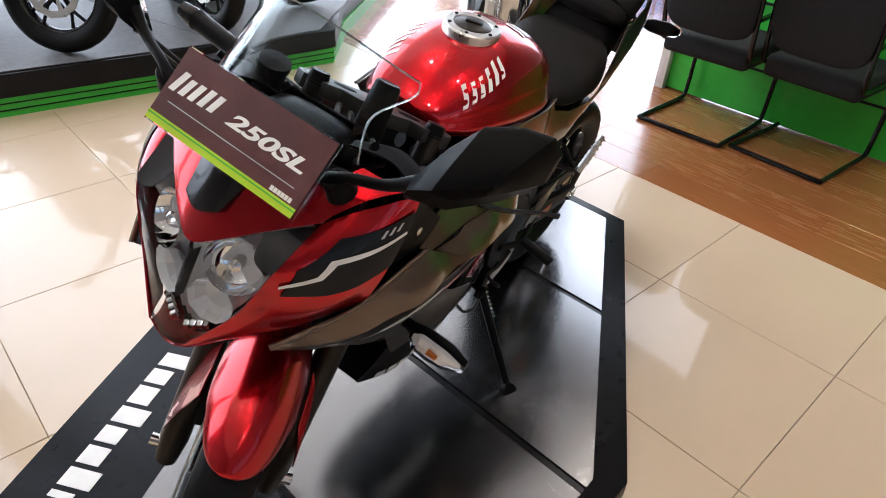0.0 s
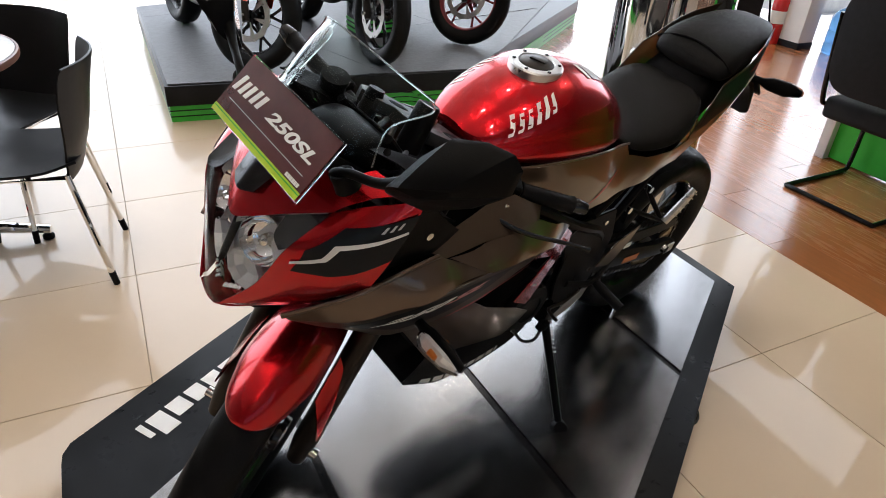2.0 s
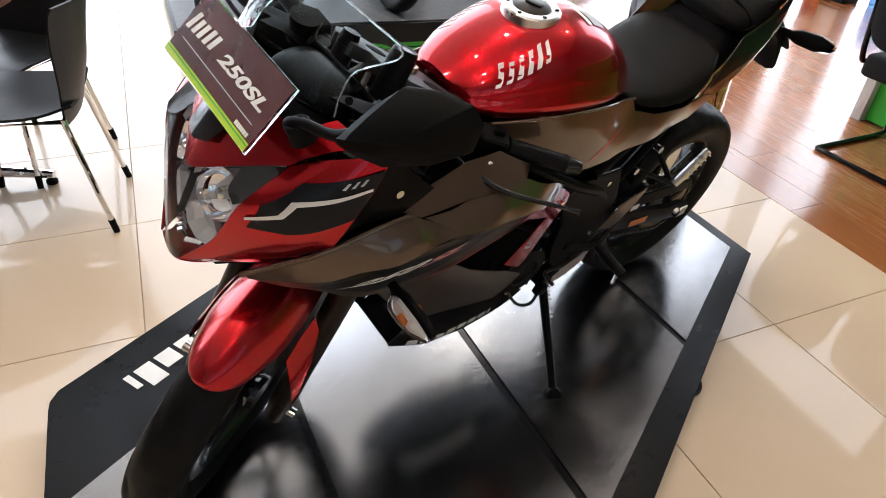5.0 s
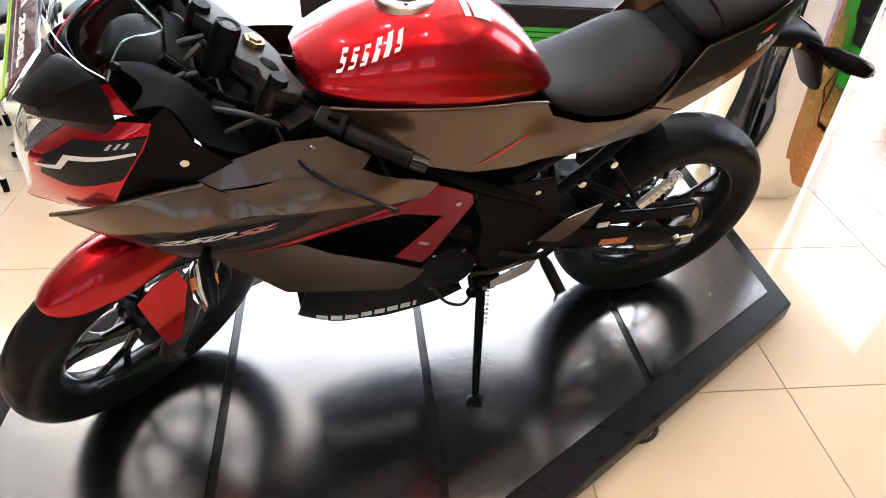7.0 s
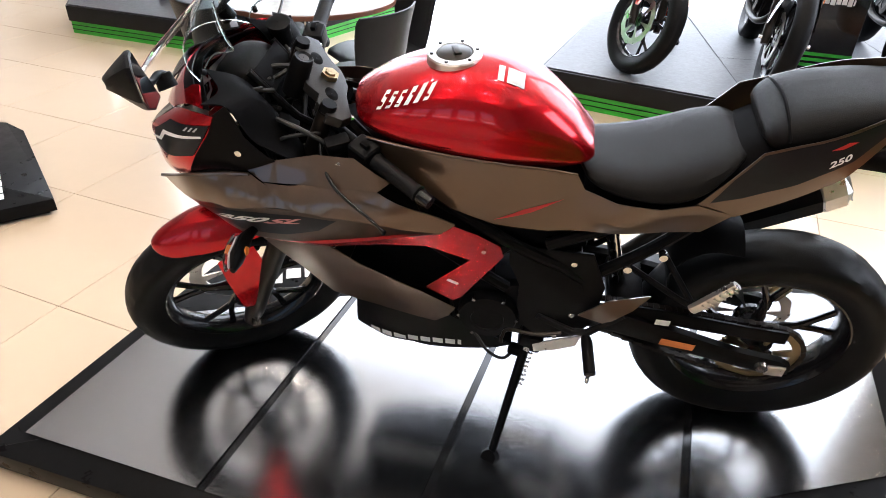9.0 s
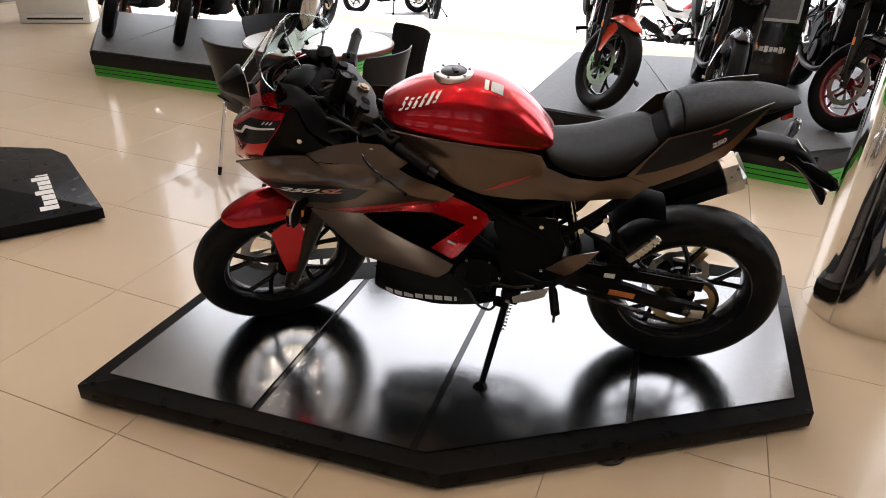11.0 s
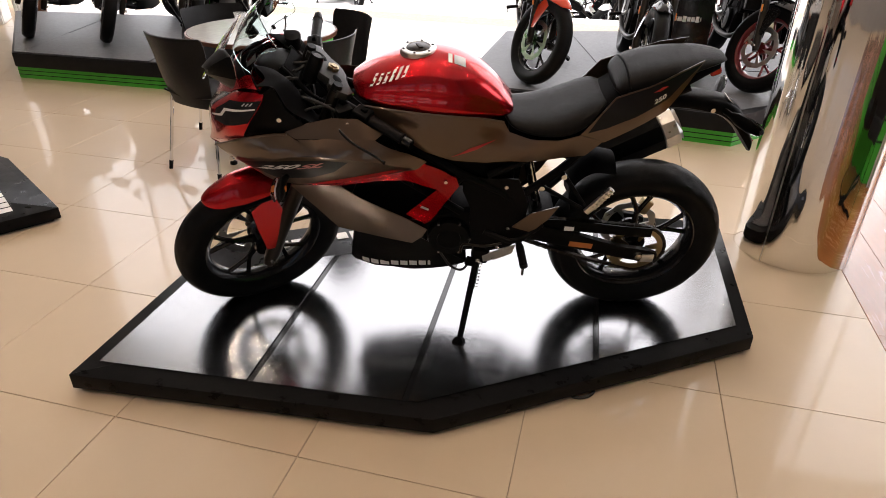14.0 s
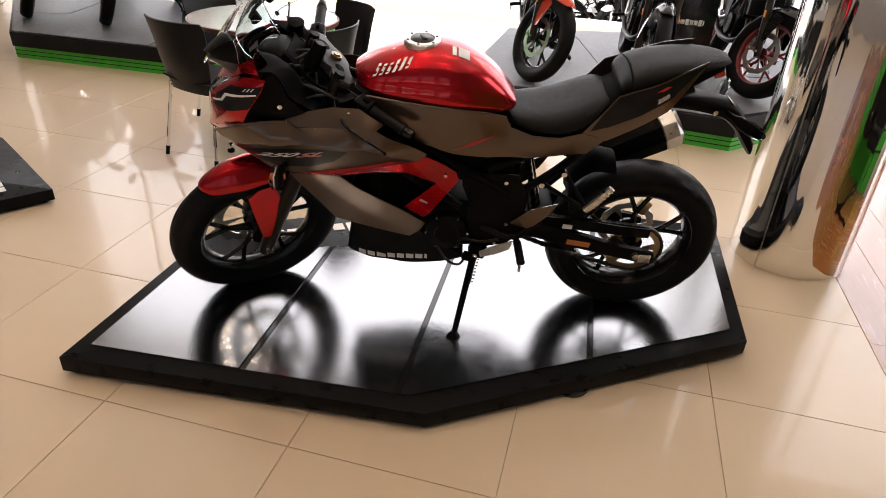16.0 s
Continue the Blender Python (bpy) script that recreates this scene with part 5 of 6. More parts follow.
    for s in (-1, 1):
        sc = panel([(-0.285, -0.122, 0.905), (-0.20, -0.140, 0.901), (-0.10, -0.149, 0.894), (0.00, -0.148, 0.885), (0.08, -0.132, 0.870), (0.140, -0.118, 0.853), (0.160, -0.122, 0.818), (0.225, -0.138, 0.803), (0.310, -0.150, 0.806), (0.375, -0.150, 0.826), (0.450, -0.138, 0.800), (0.405, -0.128, 0.742), (0.320, -0.132, 0.732), (0.195, -0.138, 0.722), (0.090, -0.150, 0.724), (-0.020, -0.160, 0.738), (-0.105, -0.160, 0.768), (-0.160, -0.155, 0.805), (-0.235, -0.135, 0.850)], [(0.02, -0.158, 0.80), (0.22, -0.150, 0.765), (-0.12, -0.158, 0.85)], 0.004, 0.024, 0.0012, s)
        cov = part("side_cover", sc, flank, b, "metallic grey-brown side cover")
        part("cover_edge", tube(bmesh.new(), [(x, y * -s, z) for x, y, z in bend([(-0.285, -0.124, 0.905), (-0.20, -0.142, 0.902), (-0.10, -0.151, 0.895), (0.00, -0.150, 0.886), (0.08, -0.134, 0.871), (0.140, -0.120, 0.854)], 18)], 0.0028, 8), flank, cov)
        tc = panel([(0.372, -0.147, 0.822), (0.425, -0.138, 0.890), (0.464, -0.130, 0.946), (0.505, -0.128, 0.962), (0.555, -0.128, 0.981), (0.640, -0.112, 1.020), (0.715, -0.085, 1.046), (0.668, -0.104, 0.962), (0.625, -0.120, 0.900), (0.600, -0.124, 0.882), (0.530, -0.132, 0.838), (0.455, -0.136, 0.796), (0.405, -0.138, 0.790)], [(0.52, -0.142, 0.90), (0.60, -0.132, 0.945)], 0.004, 0.024, 0.0012, s)
        tcw = part("tail_cowl", tc, flank, b, "metallic grey-brown tail cowl")
        if hero and s > 0:
            tr = tree(tcw)
            decal("dark_print", [[(0.396, 0.832), (0.452, 0.848), (0.538, 0.892), (0.620, 0.944), (0.680, 1.010), (0.706, 1.038), (0.640, 1.016), (0.555, 0.978), (0.505, 0.959), (0.466, 0.943), (0.427, 0.888)]], tr, GREY_PRINT, tcw, "dark grey field laid over the panel")
            decal("red_print", [[(0.570, 0.966), (0.590, 0.970), (0.612, 0.984), (0.596, 0.983)]], tr, RED_PRINT, tcw, lift=0.0022)
            tx = letters("250", 0.026, Matrix(), 0.0005, 0.35, 0.0006)
            for v in tx.verts:
                c = v.co * 1.0
                x, z = 0.592 + c.x * 0.83 - c.y * 0.42, 0.945 + c.x * 0.50 + c.y * 0.55
                hit, _, _, _ = tr.ray_cast(Vector((x, -0.9, z)), Vector((0, 1, 0)))
                v.co = Vector((x, (hit.y if hit else -0.125) - 0.0030 - max(0, v.co.z) * 1.0, z))
            part("model_number", tx, WHITE_PRINT, tcw, "white printed number")
    part("tail_light", box(bmesh.new(), (0.035, 0.075, 0.034), pose(0.777, 0, 0.990, 0, -22, 0), 0.010, 3), TAIL_RED, b, "dark red tail light")
    tf = part("rear_fender", loft([(0.60, 0.880, 0.910, 0.055, 0), (0.70, 0.872, 0.908, 0.050, 0), (0.78, 0.860, 0.902, 0.048, 0), (0.84, 0.842, 0.890, 0.046, 0), (0.888, 0.806, 0.866, 0.045, 0), (0.928, 0.760, 0.818, 0.043, 0), (0.968, 0.712, 0.750, 0.040, 0)], seat_ring, 20), SATIN_BLACK, b, "black rear fender arm")
    part("plate_bracket", box(bmesh.new(), (0.10, 0.115, 0.010), pose(0.905, 0, 0.824, 0, 40, 0), 0.004), SATIN_BLACK, tf)
    part("plate_lamp", box(bmesh.new(), (0.04, 0.05, 0.02), pose(0.868, 0, 0.862, 0, 38, 0), 0.005), SATIN_BLACK, tf)
    part("reflector", box(bmesh.new(), (0.008, 0.034, 0.030), pose(0.968, 0, 0.745, 0, -45, 0), 0.003), TAIL_RED, tf)
    for s in (-1, 1):
        part("bracket_bolt", tube(bmesh.new(), [(0.80, s * 0.044, 0.865), (0.80, s * 0.052, 0.865)], 0.008, 10), STEEL, tf)
        st_ = part("rear_indicator", tube(bmesh.new(), [(0.835, s * 0.035, 0.862), (0.850, s * 0.075, 0.862), (0.862, s * 0.095, 0.862), (0.885, s * 0.140, 0.862), (0.905, s * 0.175, 0.862)], [0.010, 0.011, 0.020, 0.023, 0.010], 10, 0.7), SATIN_BLACK, b, "rear indicator on a black stalk")
        part("indicator_lens", tube(bmesh.new(), [(0.883, s * 0.132, 0.862), (0.903, s * 0.168, 0.862), (0.910, s * 0.180, 0.862)], [0.0230, 0.018, 0.006], 10, 0.72), LENS_CLEAR if hero else AMBER, st_)
    if hero:
        lb = part("paper_label", box(bmesh.new(), (0.055, 0.050, 0.001), pose(0.874, 0.0, 0.8725, 0, 38, 0)), WHITE_PRINT, tf, "white paper label with unreadable grey lines")
        for k in range(3):
            part("print_line", box(bmesh.new(), (0.006, 0.040 - 0.008 * k, 0.0006), pose(0.874, 0, 0.8725, 0, 38, 0) @ pose(-0.016 + k * 0.015, 0, 0.001)), GREY_PRINT, lb)

    if fairing:
        front_bodywork(b, paint, flank, hero)
    else:
        hl = part("headlight", revolve(bmesh.new(), [(0.001, 0.055), (0.05, 0.05), (0.075, 0.03), (0.085, 0.0), (0.07, -0.06), (0.03, -0.09), (0.001, -0.09)], turn @ Matrix.Translation(head_at(0.86) + Vector((-0.16, 0, 0))) @ pose(0, 0, 0, 0, -90, 0), 26), paint, b)
        part("headlight_lens", revolve(bmesh.new(), [(0.001, 0.062), (0.045, 0.056), (0.070, 0.036)], turn @ Matrix.Translation(head_at(0.86) + Vector((-0.16, 0, 0))) @ pose(0, 0, 0, 0, -90, 0), 26), GLOSS_BLACK, hl)
        for s in (-1, 1):
            part("radiator_shroud", panel([(-0.38, -0.150, 0.86), (-0.24, -0.155, 0.88), (-0.20, -0.150, 0.78), (-0.30, -0.150, 0.60), (-0.40, -0.150, 0.70)], [(-0.3, -0.17, 0.76)], 0.006, 0.04, 0.002, s), paint, b)
            ml = part("mirror", tube(bmesh.new(), bend([head_at(0.99) + Vector((0, s * 0.16, 0.04)), head_at(1.10) + Vector((-0.05, s * 0.22, 0.03)), head_at(1.17) + Vector((-0.04, s * 0.28, 0.02))], 10), 0.006, 8), SATIN_BLACK, b)
            part("mirror_shell", box(bmesh.new(), (0.03, 0.13, 0.08), Matrix.Translation(head_at(1.18) + Vector((-0.03, s * 0.30, 0.03))), 0.014, 3), SATIN_BLACK, ml)
        part("belly_cowl", panel([(-0.34, -0.11, 0.42), (-0.10, -0.12, 0.38), (0.02, -0.12, 0.29), (-0.20, -0.10, 0.26), (-0.33, -0.10, 0.30)], (), 0.006, 0.05, 0.002), SATIN_BLACK, b)
        part("radiator", box(bmesh.new(), (0.05, 0.24, 0.30), pose(-0.33, 0, 0.66, 0, 20, 0), 0.008), CAST_BLACK, b)
    return b


STRIPE = [(-0.722, 0.904), (-0.668, 0.942), (-0.565, 0.962), (-0.580, 0.938), (-0.614, 0.892), (-0.697, 0.866), (-0.738, 0.862)]


def front_bodywork(b, paint, flank, hero):
    """Nose, lamp, screen, flanks and belly of a fully faired machine."""
    # upper cowl over the lamp
    rows = [[(-0.673, -0.138, 0.951), (-0.716, -0.086, 0.926), (-0.751, -0.035, 0.897), (-0.765, 0, 0.882)], [(-0.655, -0.148, 0.964), (-0.692, -0.085, 0.961), (-0.717, -0.030, 0.951), (-0.724, 0, 0.947)], [(-0.625, -0.166, 0.980), (-0.660, -0.092, 0.993), (-0.678, -0.032, 0.996), (-0.682, 0, 0.996)]]
    part("upper_cowl", sheet(mirrored(rows), 24, 12, 0.004, 0.001), paint, b, "glossy painted nose cowl")
    part("screen_base", sheet(mirrored([[(-0.643, -0.130, 0.986), (-0.660, -0.092, 0.991), (-0.676, -0.032, 0.994), (-0.680, 0, 0.994)], [(-0.622, -0.125, 0.998), (-0.640, -0.090, 1.006), (-0.658, -0.032, 1.010), (-0.662, 0, 1.010)]]), 16, 6, 0.003), SATIN_BLACK, b)
    for s in (-1, 1):
        part("cowl_corner", sheet([[(-0.625, s * 0.166, 0.980), (-0.634, s * 0.148, 0.984), (-0.643, s * 0.130, 0.987)], [(-0.600, s * 0.181, 0.986), (-0.612, s * 0.155, 0.994), (-0.622, s * 0.130, 0.999)], [(-0.575, s * 0.195, 0.988), (-0.592, s * 0.165, 0.999), (-0.603, s * 0.138, 1.006)]], 8, 8, 0.003), paint, b)
    part("cowl_liner", sheet(mirrored([[(-0.648, -0.140, 0.955), (-0.684, -0.082, 0.951), (-0.709, -0.030, 0.941), (-0.716, 0, 0.937)], [(-0.616, -0.158, 0.972), (-0.650, -0.090, 0.984), (-0.669, -0.032, 0.987), (-0.673, 0, 0.987)], [(-0.570, -0.185, 0.980), (-0.612, -0.108, 0.995), (-0.640, -0.040, 1.000), (-0.645, 0, 1.000)]]), 20, 12, 0.003), MATT_BLACK, b)
    part("nose_intake", sheet(mirrored([[(-0.742, -0.030, 0.936), (-0.750, -0.013, 0.930), (-0.753, 0, 0.928)], [(-0.704, -0.040, 0.970), (-0.718, -0.016, 0.968), (-0.722, 0, 0.968)], [(-0.672, -0.048, 1.000), (-0.686, -0.018, 1.003), (-0.690, 0, 1.003)]]), 12, 8, 0.003), GLOSS_BLACK, b, "black nose insert")
    # headlamp: clear lens over a bright reflector
    lens = mirrored([[(-0.673, -0.135, 0.946), (-0.712, -0.085, 0.922), (-0.746, -0.035, 0.893), (-0.760, 0, 0.878)], [(-0.738, -0.127, 0.899), (-0.762, -0.080, 0.878), (-0.781, -0.030, 0.858), (-0.787, 0, 0.852)], [(-0.757, -0.109, 0.850), (-0.778, -0.068, 0.836), (-0.794, -0.028, 0.822), (-0.799, 0, 0.817)], [(-0.772, -0.084, 0.800), (-0.788, -0.052, 0.790), (-0.800, -0.022, 0.780), (-0.804, 0, 0.776)], [(-0.789, -0.058, 0.762), (-0.799, -0.036, 0.752), (-0.806, -0.014, 0.744), (-0.808, 0, 0.740)], [(-0.806, -0.034, 0.732), (-0.808, -0.020, 0.723), (-0.809, -0.008, 0.718), (-0.809, 0, 0.716)]])
    bowl = net(lens, 12, 7)
    bowl = [[(x + 0.050 - 0.034 * (abs(y) / 0.136) ** 2 + 0.012 * ((i + j) % 2), y * 0.93, z + 0.004) for i, (x, y, z) in enumerate(r)] for j, r in enumerate(bowl)]
    hl = part("headlight", lay(bmesh.new(), bowl), REFLECTOR, b, "clear headlamp with bright faceted reflector", smooth=4)
    part("headlight_lens", sheet(lens, 24, 16, 0.0025), LENS_CLEAR, hl, "clear moulded lens")
    part("lamp_divider", sheet(mirrored([[(-0.752, -0.010, 0.868), (-0.760, 0, 0.862)], [(-0.782, -0.008, 0.800), (-0.788, 0, 0.792)]]), 6, 6, 0.004), GLOSS_BLACK, hl)
    for s in (-1, 1):
        part("projector_bowl", revolve(bmesh.new(), [(0.042, 0.0), (0.039, -0.012), (0.027, -0.026), (0.010, -0.032), (0.001, -0.033)], Matrix.Translation((-0.746, s * 0.064, 0.868)) @ pose(0, 0, 0, 0, -70, -s * 22), 24), CHROME, hl)
        part("bulb", revolve(bmesh.new(), [(0.001, 0.004), (0.009, 0.0), (0.010, -0.02)], Matrix.Translation((-0.744, s * 0.064, 0.867)) @ pose(0, 0, 0, 0, -70, -s * 22), 12), STEEL, hl)
        for k in range(4):
            c = (-0.781 + k * 0.004, s * (0.012 + 0.009 * k), 0.738 + 0.004 * k)
            part("small_reflector", box(bmesh.new(), (0.010, 0.008, 0.018), Matrix.Translation(c) @ pose(0, 0, 0, 0, -20, -s * 30), 0.0015, 1), CHROME, hl)
        part("low_beam_bowl", revolve(bmesh.new(), [(0.036, 0.0), (0.033, -0.012), (0.022, -0.022), (0.001, -0.026)], Matrix.Translation((-0.768, s * 0.044, 0.800)) @ pose(0, 0, 0, 0, -82, -s * 16), 9), REFLECTOR, hl, smooth=10)
        part("lamp_trim", sheet([[(-0.677, s * 0.137, 0.947), (-0.695, s * 0.110, 0.935), (-0.717, s * 0.084, 0.922)], [(-0.708, s * 0.133, 0.925), (-0.724, s * 0.112, 0.914), (-0.742, s * 0.094, 0.902)], [(-0.740, s * 0.129, 0.902), (-0.744, s * 0.125, 0.898), (-0.748, s * 0.119, 0.893)]], 8, 8, 0.001), GLOSS_BLACK, hl, "gloss black corner trim")
        # painted cheek
        rows = [[(-0.673, -0.137, 0.949), (-0.640, -0.162, 0.966), (-0.602, -0.187, 0.976), (-0.556, -0.207, 0.980)], [(-0.739, -0.129, 0.901), (-0.690, -0.168, 0.919), (-0.632, -0.198, 0.935), (-0.572, -0.212, 0.945)], [(-0.759, -0.111, 0.851), (-0.716, -0.158, 0.869), (-0.665, -0.197, 0.886), (-0.605, -0.215, 0.900)], [(-0.774, -0.086, 0.800), (-0.736, -0.138, 0.823), (-0.685, -0.187, 0.846), (-0.625, -0.214, 0.868)], [(-0.808, -0.036, 0.733), (-0.765, -0.096, 0.768), (-0.705, -0.161, 0.803), (-0.641, -0.208, 0.838)]]
        if s > 0:
            rows = [[(x, -y, z) for x, y, z in r] for r in rows]
        ck = part("cheek_cowl", sheet(rows, 16, 16, 0.004, 0.001), paint, b, "glossy painted cheek beside the lamp")
        if hero:
            tr = tree(ck)
            decal("grey_stripe", [STRIPE], tr, GREY_PRINT, ck, "dark grey stripe", side=s, lift=0.0030, cell=0.012)
            decal("white_line", [[(-0.752, 0.876), (-0.705, 0.897), (-0.688, 0.919), (-0.574, 0.941), (-0.575, 0.937), (-0.683, 0.913), (-0.700, 0.892), (-0.750, 0.872)]], tr, WHITE_PRINT, ck, "thin white line", side=s, lift=0.0045, cell=0.012)
            decal("light_dash", [[(x, z), (x + 0.010, z + 0.009), (x + 0.014, z + 0.009), (x + 0.005, z)] for x, z in ((-0.628, 0.940), (-0.616, 0.942), (-0.604, 0.944))], tr, SILVER_PRINT, ck, side=s, lift=0.0045)
        part("chin_cowl", panel([(-0.807, -0.036, 0.731), (-0.765, -0.095, 0.766), (-0.705, -0.159, 0.801), (-0.641, -0.206, 0.836), (-0.700, -0.138, 0.772), (-0.768, -0.062, 0.730)], (), 0.004, 0.04, 0.001, s), paint, b)
        part("cheek_panel", panel([(-0.643, -0.205, 0.836), (-0.606, -0.211, 0.898), (-0.557, -0.204, 0.980), (-0.530, -0.196, 0.998), (-0.508, -0.196, 0.930), (-0.466, -0.200, 0.890), (-0.455, -0.198, 0.880), (-0.520, -0.207, 0.858), (-0.640, -0.172, 0.826)], [(-0.55, -0.200, 0.90)], 0.004, 0.03, 0.001, s), SATIN_BLACK, b, "satin black panel between cowl and flank")
        part("panel_bolt", tube(bmesh.new(), [(-0.526, s * 0.196, 0.896), (-0.526, s * 0.203, 0.896)], 0.007, 12), STEEL, b)
        # inner dark lining towards the bars
        part("inner_lining", sheet([[(-0.575, s * 0.198, 0.998), (-0.560, s * 0.150, 1.002), (-0.600, s * 0.110, 1.022)], [(-0.530, s * 0.190, 0.990), (-0.505, s * 0.130, 0.985), (-0.540, s * 0.080, 0.985)], [(-0.500, s * 0.185, 0.920), (-0.460, s * 0.110, 0.900), (-0.490, s * 0.060, 0.890)], [(-0.450, s * 0.180, 0.882), (-0.400, s * 0.110, 0.800), (-0.420, s * 0.060, 0.760)]], 10, 12, 0.003), MATT_BLACK, b)
        part("flank_liner", panel([(-0.665, -0.160, 0.790), (-0.560, -0.184, 0.836), (-0.470, -0.186, 0.826), (-0.400, -0.186, 0.810), (-0.430, -0.186, 0.700), (-0.560, -0.168, 0.700), (-0.640, -0.150, 0.735)], (), 0.003, 0.05, 0.0, s), MATT_BLACK, b)
        # flanks
        # below the crease, undercut
        up = panel([(-0.741, -0.142, 0.757), (-0.670, -0.198, 0.764), (-0.590, -0.232, 0.786), (-0.501, -0.247, 0.797), (-0.404, -0.251, 0.802), (-0.317, -0.247, 0.791), (-0.234, -0.238, 0.775), (-0.124, -0.197, 0.727), (-0.200, -0.205, 0.716), (-0.375, -0.216, 0.684), (-0.500, -0.208, 0.673), (-0.575, -0.194, 0.675), (-0.660, -0.172, 0.720)], (), 0.004, 0.018, 0.0014, s)
        upp = part("upper_flank", up, flank, b, "metallic grey-brown upper side fairing")
        # above it, two facets that lean up to the bars
        fore = panel([(-0.752, -0.140, 0.772), (-0.652, -0.204, 0.832), (-0.560, -0.212, 0.852), (-0.506, -0.213, 0.857), (-0.484, -0.216, 0.842), (-0.405, -0.2525, 0.804), (-0.501, -0.2485, 0.799), (-0.590, -0.2335, 0.788), (-0.670, -0.1995, 0.766), (-0.741, -0.1435, 0.759)], [(-0.640, -0.216, 0.803), (-0.560, -0.240, 0.818), (-0.500, -0.244, 0.824)], 0.005, 0.018, 0.002, s)
        part("front_facet", fore, flank, upp)
        aft = panel([(-0.480, -0.219, 0.843), (-0.400, -0.217, 0.846), (-0.300, -0.216, 0.845), (-0.250, -0.214, 0.840), (-0.151, -0.207, 0.788), (-0.095, -0.190, 0.749), (-0.124, -0.199, 0.729), (-0.234, -0.2415, 0.777), (-0.317, -0.2505, 0.793), (-0.401, -0.255, 0.804)], [(-0.410, -0.244, 0.828), (-0.320, -0.243, 0.824), (-0.230, -0.234, 0.802), (-0.160, -0.214, 0.765)], 0.007, 0.018, 0.002, s)
        part("rear_facet", aft, flank, upp)
        tuck = panel([(-0.518, -0.200, 0.856), (-0.459, -0.190, 0.878), (-0.375, -0.178, 0.892), (-0.300, -0.174, 0.888), (-0.225, -0.186, 0.846), (-0.250, -0.211, 0.836), (-0.400, -0.213, 0.841), (-0.484, -0.213, 0.840)], (), 0.004, 0.018, 0.001, s)
        part("inner_flank", tuck, flank, upp)
        part("panel_bolt", tube(bmesh.new(), [(-0.330, s * 0.176, 0.876), (-0.330, s * 0.187, 0.876)], 0.006, 10), STEEL, upp)
        part("flank_edge", tube(bmesh.new(), [(x, y * -s, z) for x, y, z in bend([(-0.752, -0.142, 0.773), (-0.700, -0.177, 0.804), (-0.652, -0.206, 0.833), (-0.560, -0.214, 0.853), (-0.508, -0.215, 0.857)], 16)], 0.0042, 8), flank, upp)
        lw = panel([(-0.528, -0.190, 0.655), (-0.450, -0.206, 0.666), (-0.380, -0.208, 0.675), (-0.311, -0.200, 0.614), (-0.176, -0.186, 0.528), (-0.096, -0.170, 0.462), (-0.112, -0.163, 0.425), (-0.148, -0.157, 0.391), (-0.270, -0.153, 0.418), (-0.400, -0.152, 0.455), (-0.461, -0.168, 0.550)], [(-0.33, -0.187, 0.56), (-0.22, -0.176, 0.48)], 0.004, 0.024, 0.0014, s)
        part("lower_flank", lw, flank, b, "metallic grey-brown lower side fairing")
        rd = panel([(-0.510, -0.206, 0.672), (-0.375, -0.212, 0.681), (-0.262, -0.204, 0.704), (-0.115, -0.180, 0.740), (-0.052, -0.166, 0.704), (0.000, -0.150, 0.660), (0.009, -0.146, 0.628), (-0.083, -0.158, 0.493), (-0.102, -0.162, 0.482), (-0.166, -0.170, 0.528), (-0.062, -0.160, 0.622), (-0.160, -0.180, 0.672), (-0.262, -0.194, 0.678), (-0.375, -0.206, 0.668)], (), 0.005, 0.024, 0.0014, s)
        rdp = part("flank_insert", rd, paint, b, "glossy painted insert framing the side opening")
        if hero and s > 0:
            part("insert_bolt", tube(bmesh.new(), [(-0.035, -0.156, 0.655), (-0.035, -0.164, 0.655)], 0.006, 10), STEEL, rdp)
            decal("white_tick", [[(-0.118, 0.556), (-0.112, 0.562), (-0.088, 0.545), (-0.093, 0.540)]], tree(rdp), SILVER_PRINT, rdp)
        # dark fill of the opening
        part("inner_panel", panel([(-0.48, -0.125, 0.665), (-0.26, -0.125, 0.69), (-0.10, -0.122, 0.72), (-0.02, -0.118, 0.65), (-0.10, -0.115, 0.48), (-0.17, -0.115, 0.46), (-0.38, -0.110, 0.50), (-0.45, -0.115, 0.60)], (), 0.004, 0.05, 0.0, s), MATT_BLACK, b)
        part("belly_pan", panel([(-0.352, -0.124, 0.425), (-0.378, -0.080, 0.262), (-0.368, -0.074, 0.244), (-0.300, -0.104, 0.240), (-0.220, -0.112, 0.238), (-0.139, -0.110, 0.226), (-0.020, -0.105, 0.236), (0.048, -0.098, 0.253), (-0.010, -0.112, 0.300), (-0.080, -0.125, 0.360), (-0.130, -0.136, 0.405), (-0.250, -0.132, 0.425)], [(-0.2, -0.124, 0.31)], 0.004, 0.03, 0.0012, s), SATIN_BLACK, b, "black belly pan")
        # front indicator on its stalk
        stl = part("front_indicator", tube(bmesh.new(), [(-0.522, s * 0.195, 0.708), (-0.526, s * 0.226, 0.712), (-0.530, s * 0.244, 0.714), (-0.532, s * 0.264, 0.714), (-0.530, s * 0.312, 0.712), (-0.526, s * 0.344, 0.710)], [0.013, 0.012, 0.016, 0.023, 0.022, 0.008], 14, 0.62), SATIN_BLACK, b, "front indicator with clear lens on a black stalk")
        part("lamp_mirror", tube(bmesh.new(), [(-0.541, s * 0.250, 0.714), (-0.543, s * 0.264, 0.714), (-0.542, s * 0.310, 0.712), (-0.538, s * 0.338, 0.710)], [0.006, 0.017, 0.016, 0.004], 7, 0.4), REFLECTOR, stl, "faceted bright reflector", smooth=4)
